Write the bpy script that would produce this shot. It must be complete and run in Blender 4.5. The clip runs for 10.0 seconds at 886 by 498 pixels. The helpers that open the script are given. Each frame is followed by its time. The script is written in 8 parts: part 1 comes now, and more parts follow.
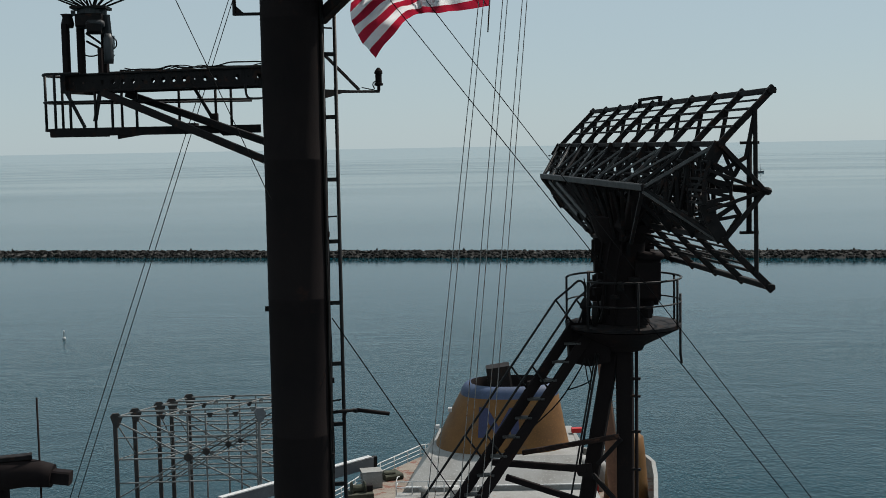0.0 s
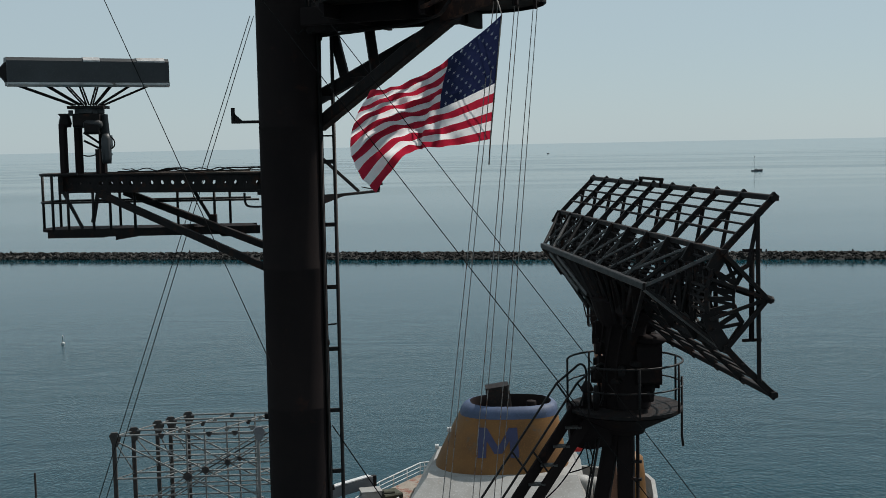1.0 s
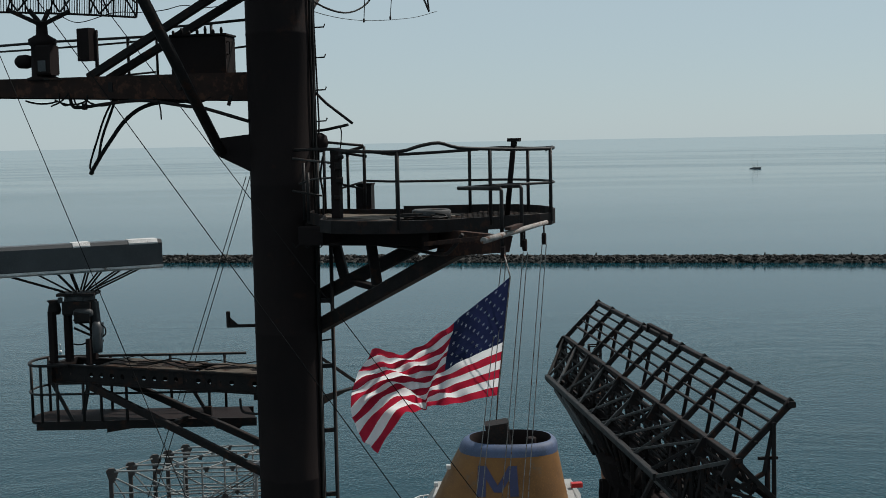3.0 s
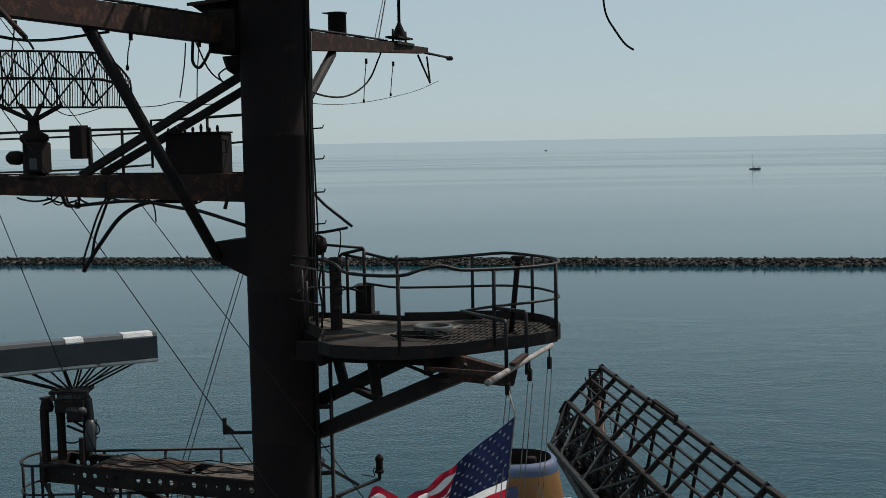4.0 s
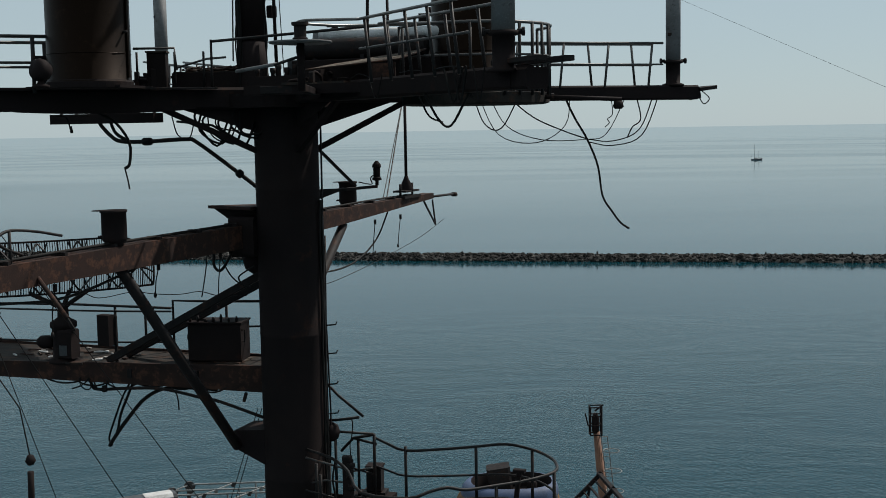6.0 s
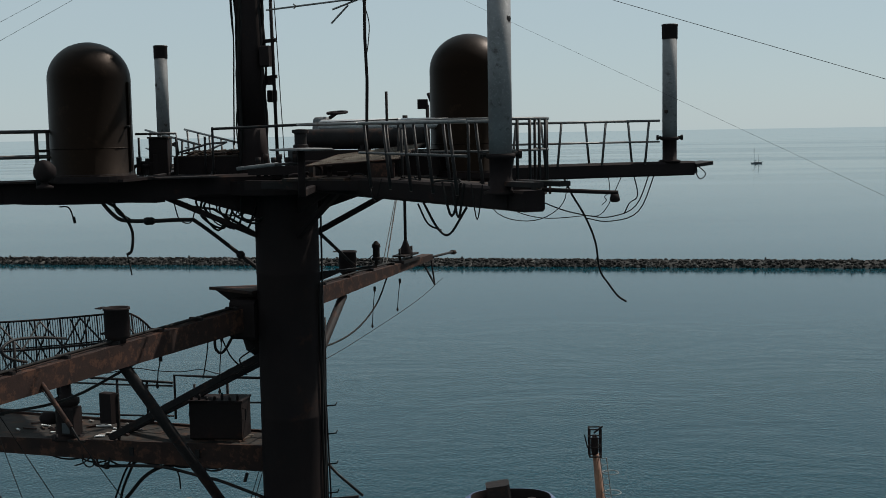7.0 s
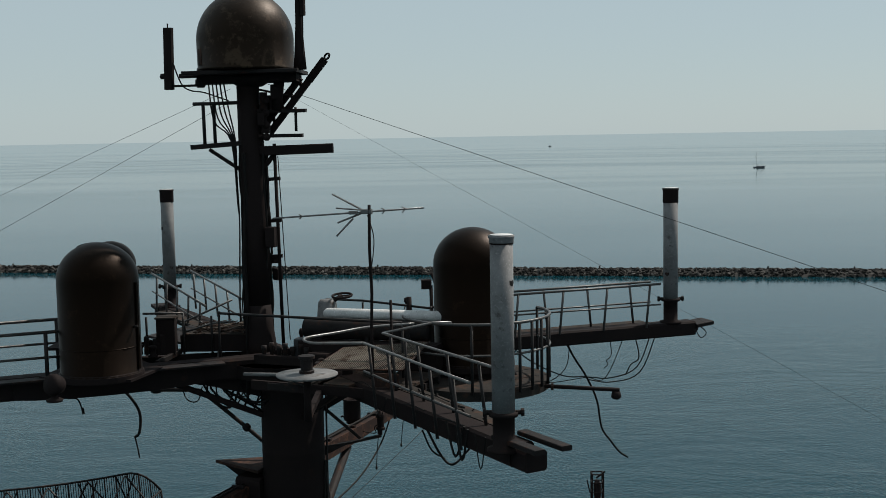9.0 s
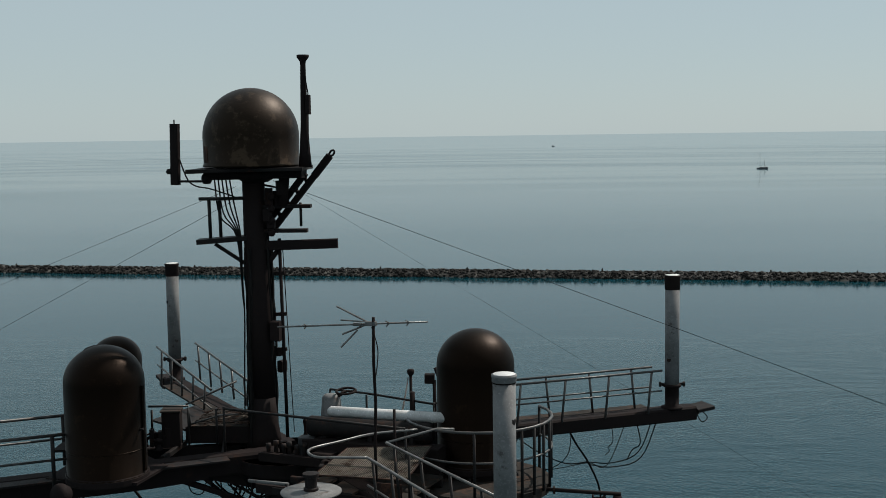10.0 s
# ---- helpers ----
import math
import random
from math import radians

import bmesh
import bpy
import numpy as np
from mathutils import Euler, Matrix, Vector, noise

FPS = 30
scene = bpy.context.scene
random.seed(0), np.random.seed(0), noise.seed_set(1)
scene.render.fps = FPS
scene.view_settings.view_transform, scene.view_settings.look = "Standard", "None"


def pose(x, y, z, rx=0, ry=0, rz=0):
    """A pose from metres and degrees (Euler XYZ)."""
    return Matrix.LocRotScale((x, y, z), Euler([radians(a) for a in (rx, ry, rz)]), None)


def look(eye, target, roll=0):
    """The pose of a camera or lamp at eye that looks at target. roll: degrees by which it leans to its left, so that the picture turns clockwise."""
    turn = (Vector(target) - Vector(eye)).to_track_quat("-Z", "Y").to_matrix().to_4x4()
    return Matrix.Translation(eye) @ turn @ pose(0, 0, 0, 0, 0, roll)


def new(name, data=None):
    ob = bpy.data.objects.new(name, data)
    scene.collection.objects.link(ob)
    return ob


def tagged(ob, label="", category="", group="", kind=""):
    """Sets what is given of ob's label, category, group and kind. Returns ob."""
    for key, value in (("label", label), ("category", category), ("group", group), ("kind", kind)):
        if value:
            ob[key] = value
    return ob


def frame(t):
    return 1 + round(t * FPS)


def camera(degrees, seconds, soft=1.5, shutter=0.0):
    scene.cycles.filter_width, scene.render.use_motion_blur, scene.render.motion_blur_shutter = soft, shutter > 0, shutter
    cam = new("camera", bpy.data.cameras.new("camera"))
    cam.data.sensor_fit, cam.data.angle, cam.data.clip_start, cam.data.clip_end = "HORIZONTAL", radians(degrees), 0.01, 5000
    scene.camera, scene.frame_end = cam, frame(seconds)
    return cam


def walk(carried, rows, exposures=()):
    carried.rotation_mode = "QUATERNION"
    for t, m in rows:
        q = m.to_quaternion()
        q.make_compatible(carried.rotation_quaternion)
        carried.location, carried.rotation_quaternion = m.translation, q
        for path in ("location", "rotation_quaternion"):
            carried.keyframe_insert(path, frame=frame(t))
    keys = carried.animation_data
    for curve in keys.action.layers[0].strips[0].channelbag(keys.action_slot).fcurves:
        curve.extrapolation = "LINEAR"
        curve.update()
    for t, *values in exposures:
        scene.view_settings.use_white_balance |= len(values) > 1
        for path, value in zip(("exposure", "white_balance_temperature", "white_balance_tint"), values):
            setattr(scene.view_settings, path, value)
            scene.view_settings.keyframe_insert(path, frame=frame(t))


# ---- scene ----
cam = camera(40.0, 10.0, soft=0.45)
PATH = [
    (0.0, (0.000, 0.002, 53.300), (0.000, 9.966, 52.451), -1.02),
    (0.5, (0.011, 0.145, 54.281), (0.017, 10.108, 53.422), -1.04),
    (1.0, (0.004, 0.307, 55.181), (0.014, 10.270, 54.313), -1.10),
    (1.5, (-0.010, 0.521, 56.090), (0.006, 10.482, 55.212), -1.12),
    (2.0, (-0.010, 0.759, 56.957), (0.012, 10.719, 56.069), -1.14),
    (2.5, (-0.016, 1.055, 57.789), (0.007, 11.015, 56.892), -1.12),
    (4.0, (-0.024, 2.057, 60.220), (0.004, 12.016, 59.311), -1.06),
    (4.5, (-0.031, 2.206, 61.150), (-0.005, 12.164, 60.234), -1.04),
    (5.0, (-0.041, 2.034, 62.153), (-0.021, 11.990, 61.214), -0.96),
    (5.5, (-0.049, 1.530, 62.971), (-0.035, 11.482, 61.990), -0.96),
    (5.7, (-0.050, 1.300, 63.280), (-0.036, 11.249, 62.273), -0.97),
    (6.8, (0.000, 1.070, 64.676), (0.016, 11.021, 63.688), -0.97),
    (7.0, (0.000, 1.070, 65.011), (0.016, 11.022, 64.028), -0.98),
    (7.5, (0.008, 1.076, 65.729), (0.023, 11.028, 64.755), -0.99),
    (8.0, (0.015, 1.091, 66.420), (0.024, 11.044, 65.448), -1.04),
    (8.5, (0.034, 1.099, 67.176), (0.035, 11.052, 66.212), -1.05),
    (9.0, (0.034, 1.105, 67.953), (0.030, 11.059, 66.991), -1.03),
    (9.5, (0.063, 1.052, 68.764), (0.044, 11.005, 67.792), -0.88),
    (10.0, (0.048, 1.100, 69.575), (0.021, 11.052, 68.603), -0.79),
]
TINTS = [(0.0, 0.0, 6420, 10), (5.7, 0.0, 6440, 10), (7.5, 0.0, 6520, 10), (10.0, 0.0, 6620, 10)]
walk(cam, [(t, look(eye, target, roll)) for t, eye, target, roll in PATH], TINTS)

# ---- light: high hazy sun to the right and slightly ahead, so that most near sides lie in shade ----
SUN_DIR = Vector((0.50, 0.38, 0.78)).normalized()
world = bpy.data.worlds.new("world")
scene.world = world
world.use_nodes = True
wn = world.node_tree.nodes
sky = wn.new("ShaderNodeTexSky")
sky.sky_type = "NISHITA"
sky.sun_disc = False
sky.sun_elevation = math.asin(SUN_DIR.z)
sky.sun_rotation = math.atan2(SUN_DIR.x, SUN_DIR.y)
sky.altitude = 0
sky.air_density, sky.dust_density, sky.ozone_density = 1.0, 0.25, 4.0
wn["Background"].inputs["Strength"].default_value = 0.0885
haze = wn.new("ShaderNodeMix")
haze.data_type = "RGBA"
haze.inputs[0].default_value = 0.84
haze.inputs[7].default_value = (4.85, 5.95, 6.35, 1)
world.node_tree.links.new(sky.outputs[0], haze.inputs[6])
world.node_tree.links.new(haze.outputs[2], wn["Background"].inputs["Color"])
sun = new("sun", bpy.data.lights.new("sun", "SUN"))
sun.data.energy = 4.6
sun.data.angle = radians(0.7)
sun.data.color = (1.0, 0.95, 0.87)
sun.matrix_world = look(SUN_DIR * 200, (0, 0, 0))
scene.view_settings.exposure = 0.0


# ---- materials ----
def material(name, base, second=None, rough=0.6, metal=0.0, scale=3.0, fine=40.0, bump=0.15, rust=0.0, rust_colour=(0.11, 0.045, 0.022), through_light=0.0, gloss=0.3, tint=None):
    m = bpy.data.materials.new(name)
    m.use_nodes = True
    nt = m.node_tree
    n, l = nt.nodes, nt.links
    b = n["Principled BSDF"]
    second = second or tuple(c * 0.6 for c in base)
    tc = n.new("ShaderNodeTexCoord")

    def noise_node(s, detail, rough_=0.6):
        t = n.new("ShaderNodeTexNoise")
        t.inputs["Scale"].default_value = s
        t.inputs["Detail"].default_value = detail
        t.inputs["Roughness"].default_value = rough_
        l.new(tc.outputs["Object"], t.inputs["Vector"])
        return t

    def mixed(fac, a, c):
        x = n.new("ShaderNodeMix")
        x.data_type = "RGBA"
        l.new(fac, x.inputs[0])
        for socket, value in ((x.inputs[6], a), (x.inputs[7], c)):
            if isinstance(value, tuple):
                socket.default_value = (*value, 1)
            else:
                l.new(value, socket)
        return x.outputs[2]

    def ramp(src, lo, hi):
        r = n.new("ShaderNodeMapRange")
        r.inputs["From Min"].default_value, r.inputs["From Max"].default_value = lo, hi
        l.new(src, r.inputs["Value"])
        return r.outputs[0]

    big, small = noise_node(scale, 5), noise_node(fine, 4)
    colour = mixed(ramp(big.outputs[0], 0.35, 0.68), base, second)
    colour = mixed(ramp(small.outputs[0], 0.55, 0.85), colour, tuple(min(1, c * 1.5 + 0.0003) for c in base))
    if rust:
        patch = noise_node(scale * 1.7, 8, 0.72)
        colour = mixed(ramp(patch.outputs[0], 0.72 - rust, 0.80 - rust), colour, rust_colour)
    l.new(colour, b.inputs["Base Color"])
    b.inputs["Metallic"].default_value = metal
    b.inputs["Specular IOR Level"].default_value = gloss
    if tint:
        b.inputs["Specular Tint"].default_value = (*tint, 1)
    rr = n.new("ShaderNodeMapRange")
    rr.inputs["To Min"].default_value, rr.inputs["To Max"].default_value = max(0.05, rough - 0.1), min(1, rough + 0.15)
    l.new(big.outputs[0], rr.inputs["Value"])
    l.new(rr.outputs[0], b.inputs["Roughness"])
    if bump:
        bp = n.new("ShaderNodeBump")
        bp.inputs["Strength"].default_value = bump
        bp.inputs["Distance"].default_value = 0.02
        l.new(small.outputs[0], bp.inputs["Height"])
        l.new(bp.outputs[0], b.inputs["Normal"])
    if through_light:
        out = n["Material Output"]
        tr = n.new("ShaderNodeBsdfTranslucent")
        l.new(colour, tr.inputs["Color"])
        ms = n.new("ShaderNodeMixShader")
        ms.inputs[0].default_value = through_light
        l.new(b.outputs[0], ms.inputs[1])
        l.new(tr.outputs[0], ms.inputs[2])
        l.new(ms.outputs[0], out.inputs["Surface"])
    return m


BLACK = material("sooty_black_paint", (0.0140, 0.0108, 0.0110), (0.0190, 0.0140, 0.0132), 0.7, scale=1.2, rust=0.12, rust_colour=(0.030, 0.0165, 0.0130), gloss=0.05)
STEEL = material("weathered_dark_steel", (0.0185, 0.0160, 0.0158), (0.0130, 0.0112, 0.0111), 0.6, rust=0.18, rust_colour=(0.034, 0.0185, 0.0140), gloss=0.09)
RUST = material("rust_stained_steel", (0.021, 0.0135, 0.012), (0.036, 0.020, 0.016), 0.75, scale=3.0, rust=0.2, rust_colour=(0.068, 0.033, 0.022), gloss=0.12)
# worn grey of the rails; some reflector struts take it as a sunlit tone
RAIL = material("worn_rail_and_lit_strut_grey", (0.050, 0.049, 0.048), (0.026, 0.023, 0.022), 0.42, scale=5, rust=0.18, rust_colour=(0.05, 0.028, 0.02), gloss=0.5)
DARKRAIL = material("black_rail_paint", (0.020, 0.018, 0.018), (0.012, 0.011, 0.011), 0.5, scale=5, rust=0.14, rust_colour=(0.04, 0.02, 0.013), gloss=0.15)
DECK = material("dusty_deck_plate", (0.095, 0.080, 0.066), (0.030, 0.023, 0.020), 0.85, scale=1.1, rust=0.22, rust_colour=(0.046, 0.026, 0.019), gloss=0.08)
TREAD = material("worn_stair_tread", (0.085, 0.082, 0.078), (0.030, 0.027, 0.025), 0.6, scale=4, rust=0.16, rust_colour=(0.04, 0.024, 0.018), gloss=0.3)
# tan lifted above DECK: sunlight on the lookout patch is in this colour
PALETAN = material("pale_lit_tan", (0.150, 0.130, 0.108), (0.060, 0.048, 0.040), 0.85, scale=1.6, rust=0.18, rust_colour=(0.050, 0.032, 0.024), gloss=0.08)
DOME = material("bronze_brown_fibreglass", (0.0018, 0.0013, 0.0011), (0.0030, 0.0020, 0.0015), 0.42, scale=2.4, fine=18, bump=0.06, rust=0.14, rust_colour=(0.0090, 0.0054, 0.0034), gloss=0.115, tint=(1.0, 0.62, 0.42))
CROWN = material("sun_bleached_bronze_dome", (0.0055, 0.0038, 0.0030), (0.0090, 0.0060, 0.0044), 0.44, scale=2.2, fine=20, bump=0.10, rust=0.20, rust_colour=(0.036, 0.025, 0.017), gloss=0.18, tint=(1.0, 0.70, 0.50))
TUBE = material("weathered_grey_fibreglass", (0.19, 0.19, 0.194), (0.10, 0.10, 0.10), 0.6, scale=2.0, rust=0.15, rust_colour=(0.06, 0.055, 0.052))
PALE = material("chalky_light_grey_paint", (0.56, 0.56, 0.555), (0.36, 0.35, 0.345), 0.5, scale=3, rust=0.12, rust_colour=(0.09, 0.065, 0.05))
GREY = material("radar_grey_paint", (0.058, 0.062, 0.066), (0.042, 0.044, 0.047), 0.45, scale=2, bump=0.05)
MESHGREY = material("gear_grey_paint", (0.050, 0.052, 0.054), (0.030, 0.030, 0.031), 0.6, scale=4, rust=0.14, rust_colour=(0.05, 0.03, 0.02), gloss=0.2)
CABLE = material("black_cable_rubber", (0.008, 0.008, 0.008), (0.014, 0.012, 0.011), 0.75, scale=8, gloss=0.15)
WIRE = material("grey_wire_rope", (0.006, 0.006, 0.006), (0.009, 0.008, 0.008), 0.8, scale=9, gloss=0.08)
GRIME = material("grimy_rusted_deck", (0.034, 0.030, 0.027), (0.017, 0.015, 0.014), 0.85, scale=2.4, rust=0.2, rust_colour=(0.046, 0.029, 0.022), gloss=0.08)
WORN = material("worn_bare_handrail", (0.125, 0.122, 0.118), (0.055, 0.048, 0.044), 0.32, scale=6, rust=0.16, rust_colour=(0.05, 0.03, 0.022), gloss=0.9)
DULL = material("dull_weathered_alloy", (0.15, 0.15, 0.15), (0.09, 0.09, 0.09), 0.6, scale=4, rust=0.14, rust_colour=(0.05, 0.035, 0.028))
SPAR = material("peeling_white_spar", (0.27, 0.255, 0.24), (0.13, 0.11, 0.10), 0.7, scale=6, rust=0.2)
OCHRE = material("ochre_funnel_paint", (0.165, 0.076, 0.019), (0.105, 0.048, 0.014), 0.6, scale=0.35, fine=8, rust=0.13, rust_colour=(0.11, 0.07, 0.04))
BLUE = material("faded_blue_paint", (0.034, 0.040, 0.098), (0.030, 0.034, 0.072), 0.6, scale=0.6, fine=8)
SKYBLUE = material("chalky_blue_band", (0.056, 0.080, 0.145), (0.036, 0.050, 0.086), 0.6, scale=0.6, fine=8)
WHITE = material("ship_white_paint", (0.275, 0.272, 0.262), (0.20, 0.19, 0.177), 0.6, scale=0.4, fine=6, rust=0.1, rust_colour=(0.22, 0.13, 0.08))
SHIPDECK = material("faded_ship_deck", (0.25, 0.22, 0.185), (0.17, 0.14, 0.115), 0.85, scale=0.5, fine=9, rust=0.2, rust_colour=(0.17, 0.07, 0.05))
BROWN = material("red_brown_mast_paint", (0.17, 0.085, 0.05), (0.12, 0.06, 0.04), 0.65, scale=0.8, fine=9)
CAGE = material("pale_grey_lattice_paint", (0.20, 0.203, 0.198), (0.115, 0.115, 0.112), 0.6, scale=1.0, fine=9, rust=0.1)
GUSSET = material("dark_gusset_steel", (0.045, 0.042, 0.04), (0.03, 0.026, 0.025), 0.7, rust=0.15)
RED = material("red_flag_cloth", (0.44, 0.018, 0.045), (0.36, 0.015, 0.036), 0.85, scale=5, fine=120, through_light=0.5)
CLOTH = material("white_flag_cloth", (0.82, 0.81, 0.81), (0.74, 0.73, 0.74), 0.85, scale=5, fine=120, through_light=0.55)
NAVY = material("navy_flag_cloth", (0.018, 0.024, 0.075), (0.014, 0.019, 0.06), 0.85, scale=5, fine=120, through_light=0.3)
MOSS = material("mossy_grey_green_canvas", (0.060, 0.062, 0.042), (0.030, 0.030, 0.022), 0.85, scale=1.5, fine=10, rust=0.14, rust_colour=(0.10, 0.095, 0.08))
FIRERED = material("fire_red_paint", (0.42, 0.02, 0.02), (0.3, 0.02, 0.02), 0.5)
ROCK = material("wet_grey_armour_stone", (0.034, 0.031, 0.028), (0.016, 0.015, 0.014), 0.9, scale=0.5, fine=5, rust=0.10, rust_colour=(0.16, 0.145, 0.125))
HULL = material("grey_hull_paint", (0.14, 0.15, 0.16), (0.10, 0.10, 0.11), 0.6, scale=0.2, fine=3, rust=0.1)


def water_material():
    m = bpy.data.materials.new("rippled_green_blue_sea")
    m.use_nodes = True
    n, l = m.node_tree.nodes, m.node_tree.links
    b = n["Principled BSDF"]
    tc = n.new("ShaderNodeTexCoord")

    def noise_node(sx, sy, detail=4, rough=0.55, distort=0.0, turn=0.0):
        mp = n.new("ShaderNodeMapping")
        mp.inputs["Rotation"].default_value = (0, 0, turn)
        mp.inputs["Scale"].default_value = (sx, sy, 1)
        l.new(tc.outputs["Object"], mp.inputs["Vector"])
        t = n.new("ShaderNodeTexNoise")
        t.inputs["Scale"].default_value = 1
        t.inputs["Detail"].default_value = detail
        t.inputs["Roughness"].default_value = rough
        t.inputs["Distortion"].default_value = distort
        l.new(mp.outputs[0], t.inputs["Vector"])
        return t.outputs[0]

    def mapped(src, lo, hi, a, c):
        r = n.new("ShaderNodeMapRange")
        r.inputs["From Min"].default_value, r.inputs["From Max"].default_value = lo, hi
        r.inputs["To Min"].default_value, r.inputs["To Max"].default_value = a, c
        l.new(src, r.inputs["Value"])
        return r.outputs[0]

    # wind streaks: long across the view, short along it
    streak = noise_node(0.0009, 0.0030, 3, 0.5, 1.6)
    broad = noise_node(0.0006, 0.0015, 2, 0.5, 0.9)
    ripple = noise_node(1.5, 0.80, 3, 0.6, 0.4, 0.5)
    patch = noise_node(0.016, 0.030, 4, 0.6, 0.7)
    swell = noise_node(0.12, 0.2, 4, 0.55, 0.6)
    mx = n.new("ShaderNodeMix")
    mx.data_type = "RGBA"
    mx.inputs[6].default_value = (0.0016, 0.0250, 0.0350, 1)
    mx.inputs[7].default_value = (0.0022, 0.0300, 0.0405, 1)
    l.new(mapped(broad, 0.35, 0.65, 0, 1), mx.inputs[0])
    l.new(mx.outputs[2], b.inputs["Base Color"])
    b.inputs["IOR"].default_value = 1.19
    b.inputs["Specular Tint"].default_value = (0.55, 1.0, 1.10, 1)
    ad = n.new("ShaderNodeMath")
    ad.operation = "ADD"
    l.new(mapped(streak, 0.50, 0.70, 0.02, 0.0), ad.inputs[0])
    l.new(mapped(broad, 0.38, 0.62, 0.05, 0.11), ad.inputs[1])
    sep = n.new("ShaderNodeSeparateXYZ")
    l.new(tc.outputs["Object"], sep.inputs[0])
    glassy = n.new("ShaderNodeMath")
    glassy.operation = "MULTIPLY"
    l.new(ad.outputs[0], glassy.inputs[0])
    l.new(mapped(sep.outputs["Y"], 3000.0, 4900.0, 1.0, 0.05), glassy.inputs[1])
    l.new(glassy.outputs[0], b.inputs["Roughness"])
    hs = n.new("ShaderNodeMath")
    hs.operation = "ADD"
    l.new(mapped(ripple, 0, 1, 0, 0.70), hs.inputs[0])
    l.new(mapped(swell, 0, 1, 0, 0.40), hs.inputs[1])
    bp = n.new("ShaderNodeBump")
    bp.inputs["Distance"].default_value = 1.0
    # wind ripples near the ships, smooth water towards and beyond the breakwater
    far = n.new("ShaderNodeMath")
    far.operation = "MULTIPLY"
    l.new(mapped(streak, 0.50, 0.70, 0.17, 0.11), far.inputs[0])
    l.new(mapped(sep.outputs["Y"], 2900.0, 4900.0, 1.0, 0.04), far.inputs[1])
    # a few glassy slicks far out to the right
    slick = n.new("ShaderNodeMath")
    slick.operation = "MULTIPLY"
    l.new(mapped(noise_node(0.00045, 0.0085, 2, 0.5, 0.3), 0.58, 0.64, 0.0, 0.92), slick.inputs[0])
    l.new(mapped(sep.outputs["X"], 150.0, 1000.0, 0.0, 1.0), slick.inputs[1])
    rest = n.new("ShaderNodeMath")
    rest.operation = "SUBTRACT"
    rest.inputs[0].default_value = 1.0
    l.new(slick.outputs[0], rest.inputs[1])
    calmed = n.new("ShaderNodeMath")
    calmed.operation = "MULTIPLY"
    l.new(far.outputs[0], calmed.inputs[0])
    l.new(rest.outputs[0], calmed.inputs[1])
    l.new(calmed.outputs[0], bp.inputs["Strength"])
    calm = mapped(sep.outputs["Y"], 190.0, 430.0, 2.2, 0.10)
    hm = n.new("ShaderNodeMath")
    hm.operation = "MULTIPLY"
    l.new(hs.outputs[0], hm.inputs[0])
    gust = n.new("ShaderNodeMath")
    gust.operation = "MULTIPLY"
    l.new(calm, gust.inputs[0])
    l.new(mapped(patch, 0.38, 0.64, 0.65, 1.8), gust.inputs[1])
    l.new(gust.outputs[0], hm.inputs[1])
    l.new(hm.outputs[0], bp.inputs["Height"])
    l.new(bp.outputs[0], b.inputs["Normal"])
    return m


WATER = water_material()


def stone_material():
    """Armour stones: each stone its own tone, dark for the most part."""
    m = material("mixed_armour_stone", (0.015, 0.0137, 0.0125), (0.008, 0.0075, 0.0072), 0.9, scale=0.6, fine=5, gloss=0.15)
    n, l = m.node_tree.nodes, m.node_tree.links
    b = n["Principled BSDF"]
    old = b.inputs["Base Color"].links[0].from_socket
    geo = n.new("ShaderNodeNewGeometry")
    r = n.new("ShaderNodeMapRange")
    r.inputs["From Min"].default_value, r.inputs["From Max"].default_value = 0.72, 1.0
    l.new(geo.outputs["Random Per Island"], r.inputs["Value"])
    x = n.new("ShaderNodeMix")
    x.data_type = "RGBA"
    x.inputs[7].default_value = (0.105, 0.098, 0.09, 1)
    l.new(r.outputs[0], x.inputs[0])
    l.new(old, x.inputs[6])
    l.new(x.outputs[2], b.inputs["Base Color"])
    return m


STONE = stone_material()


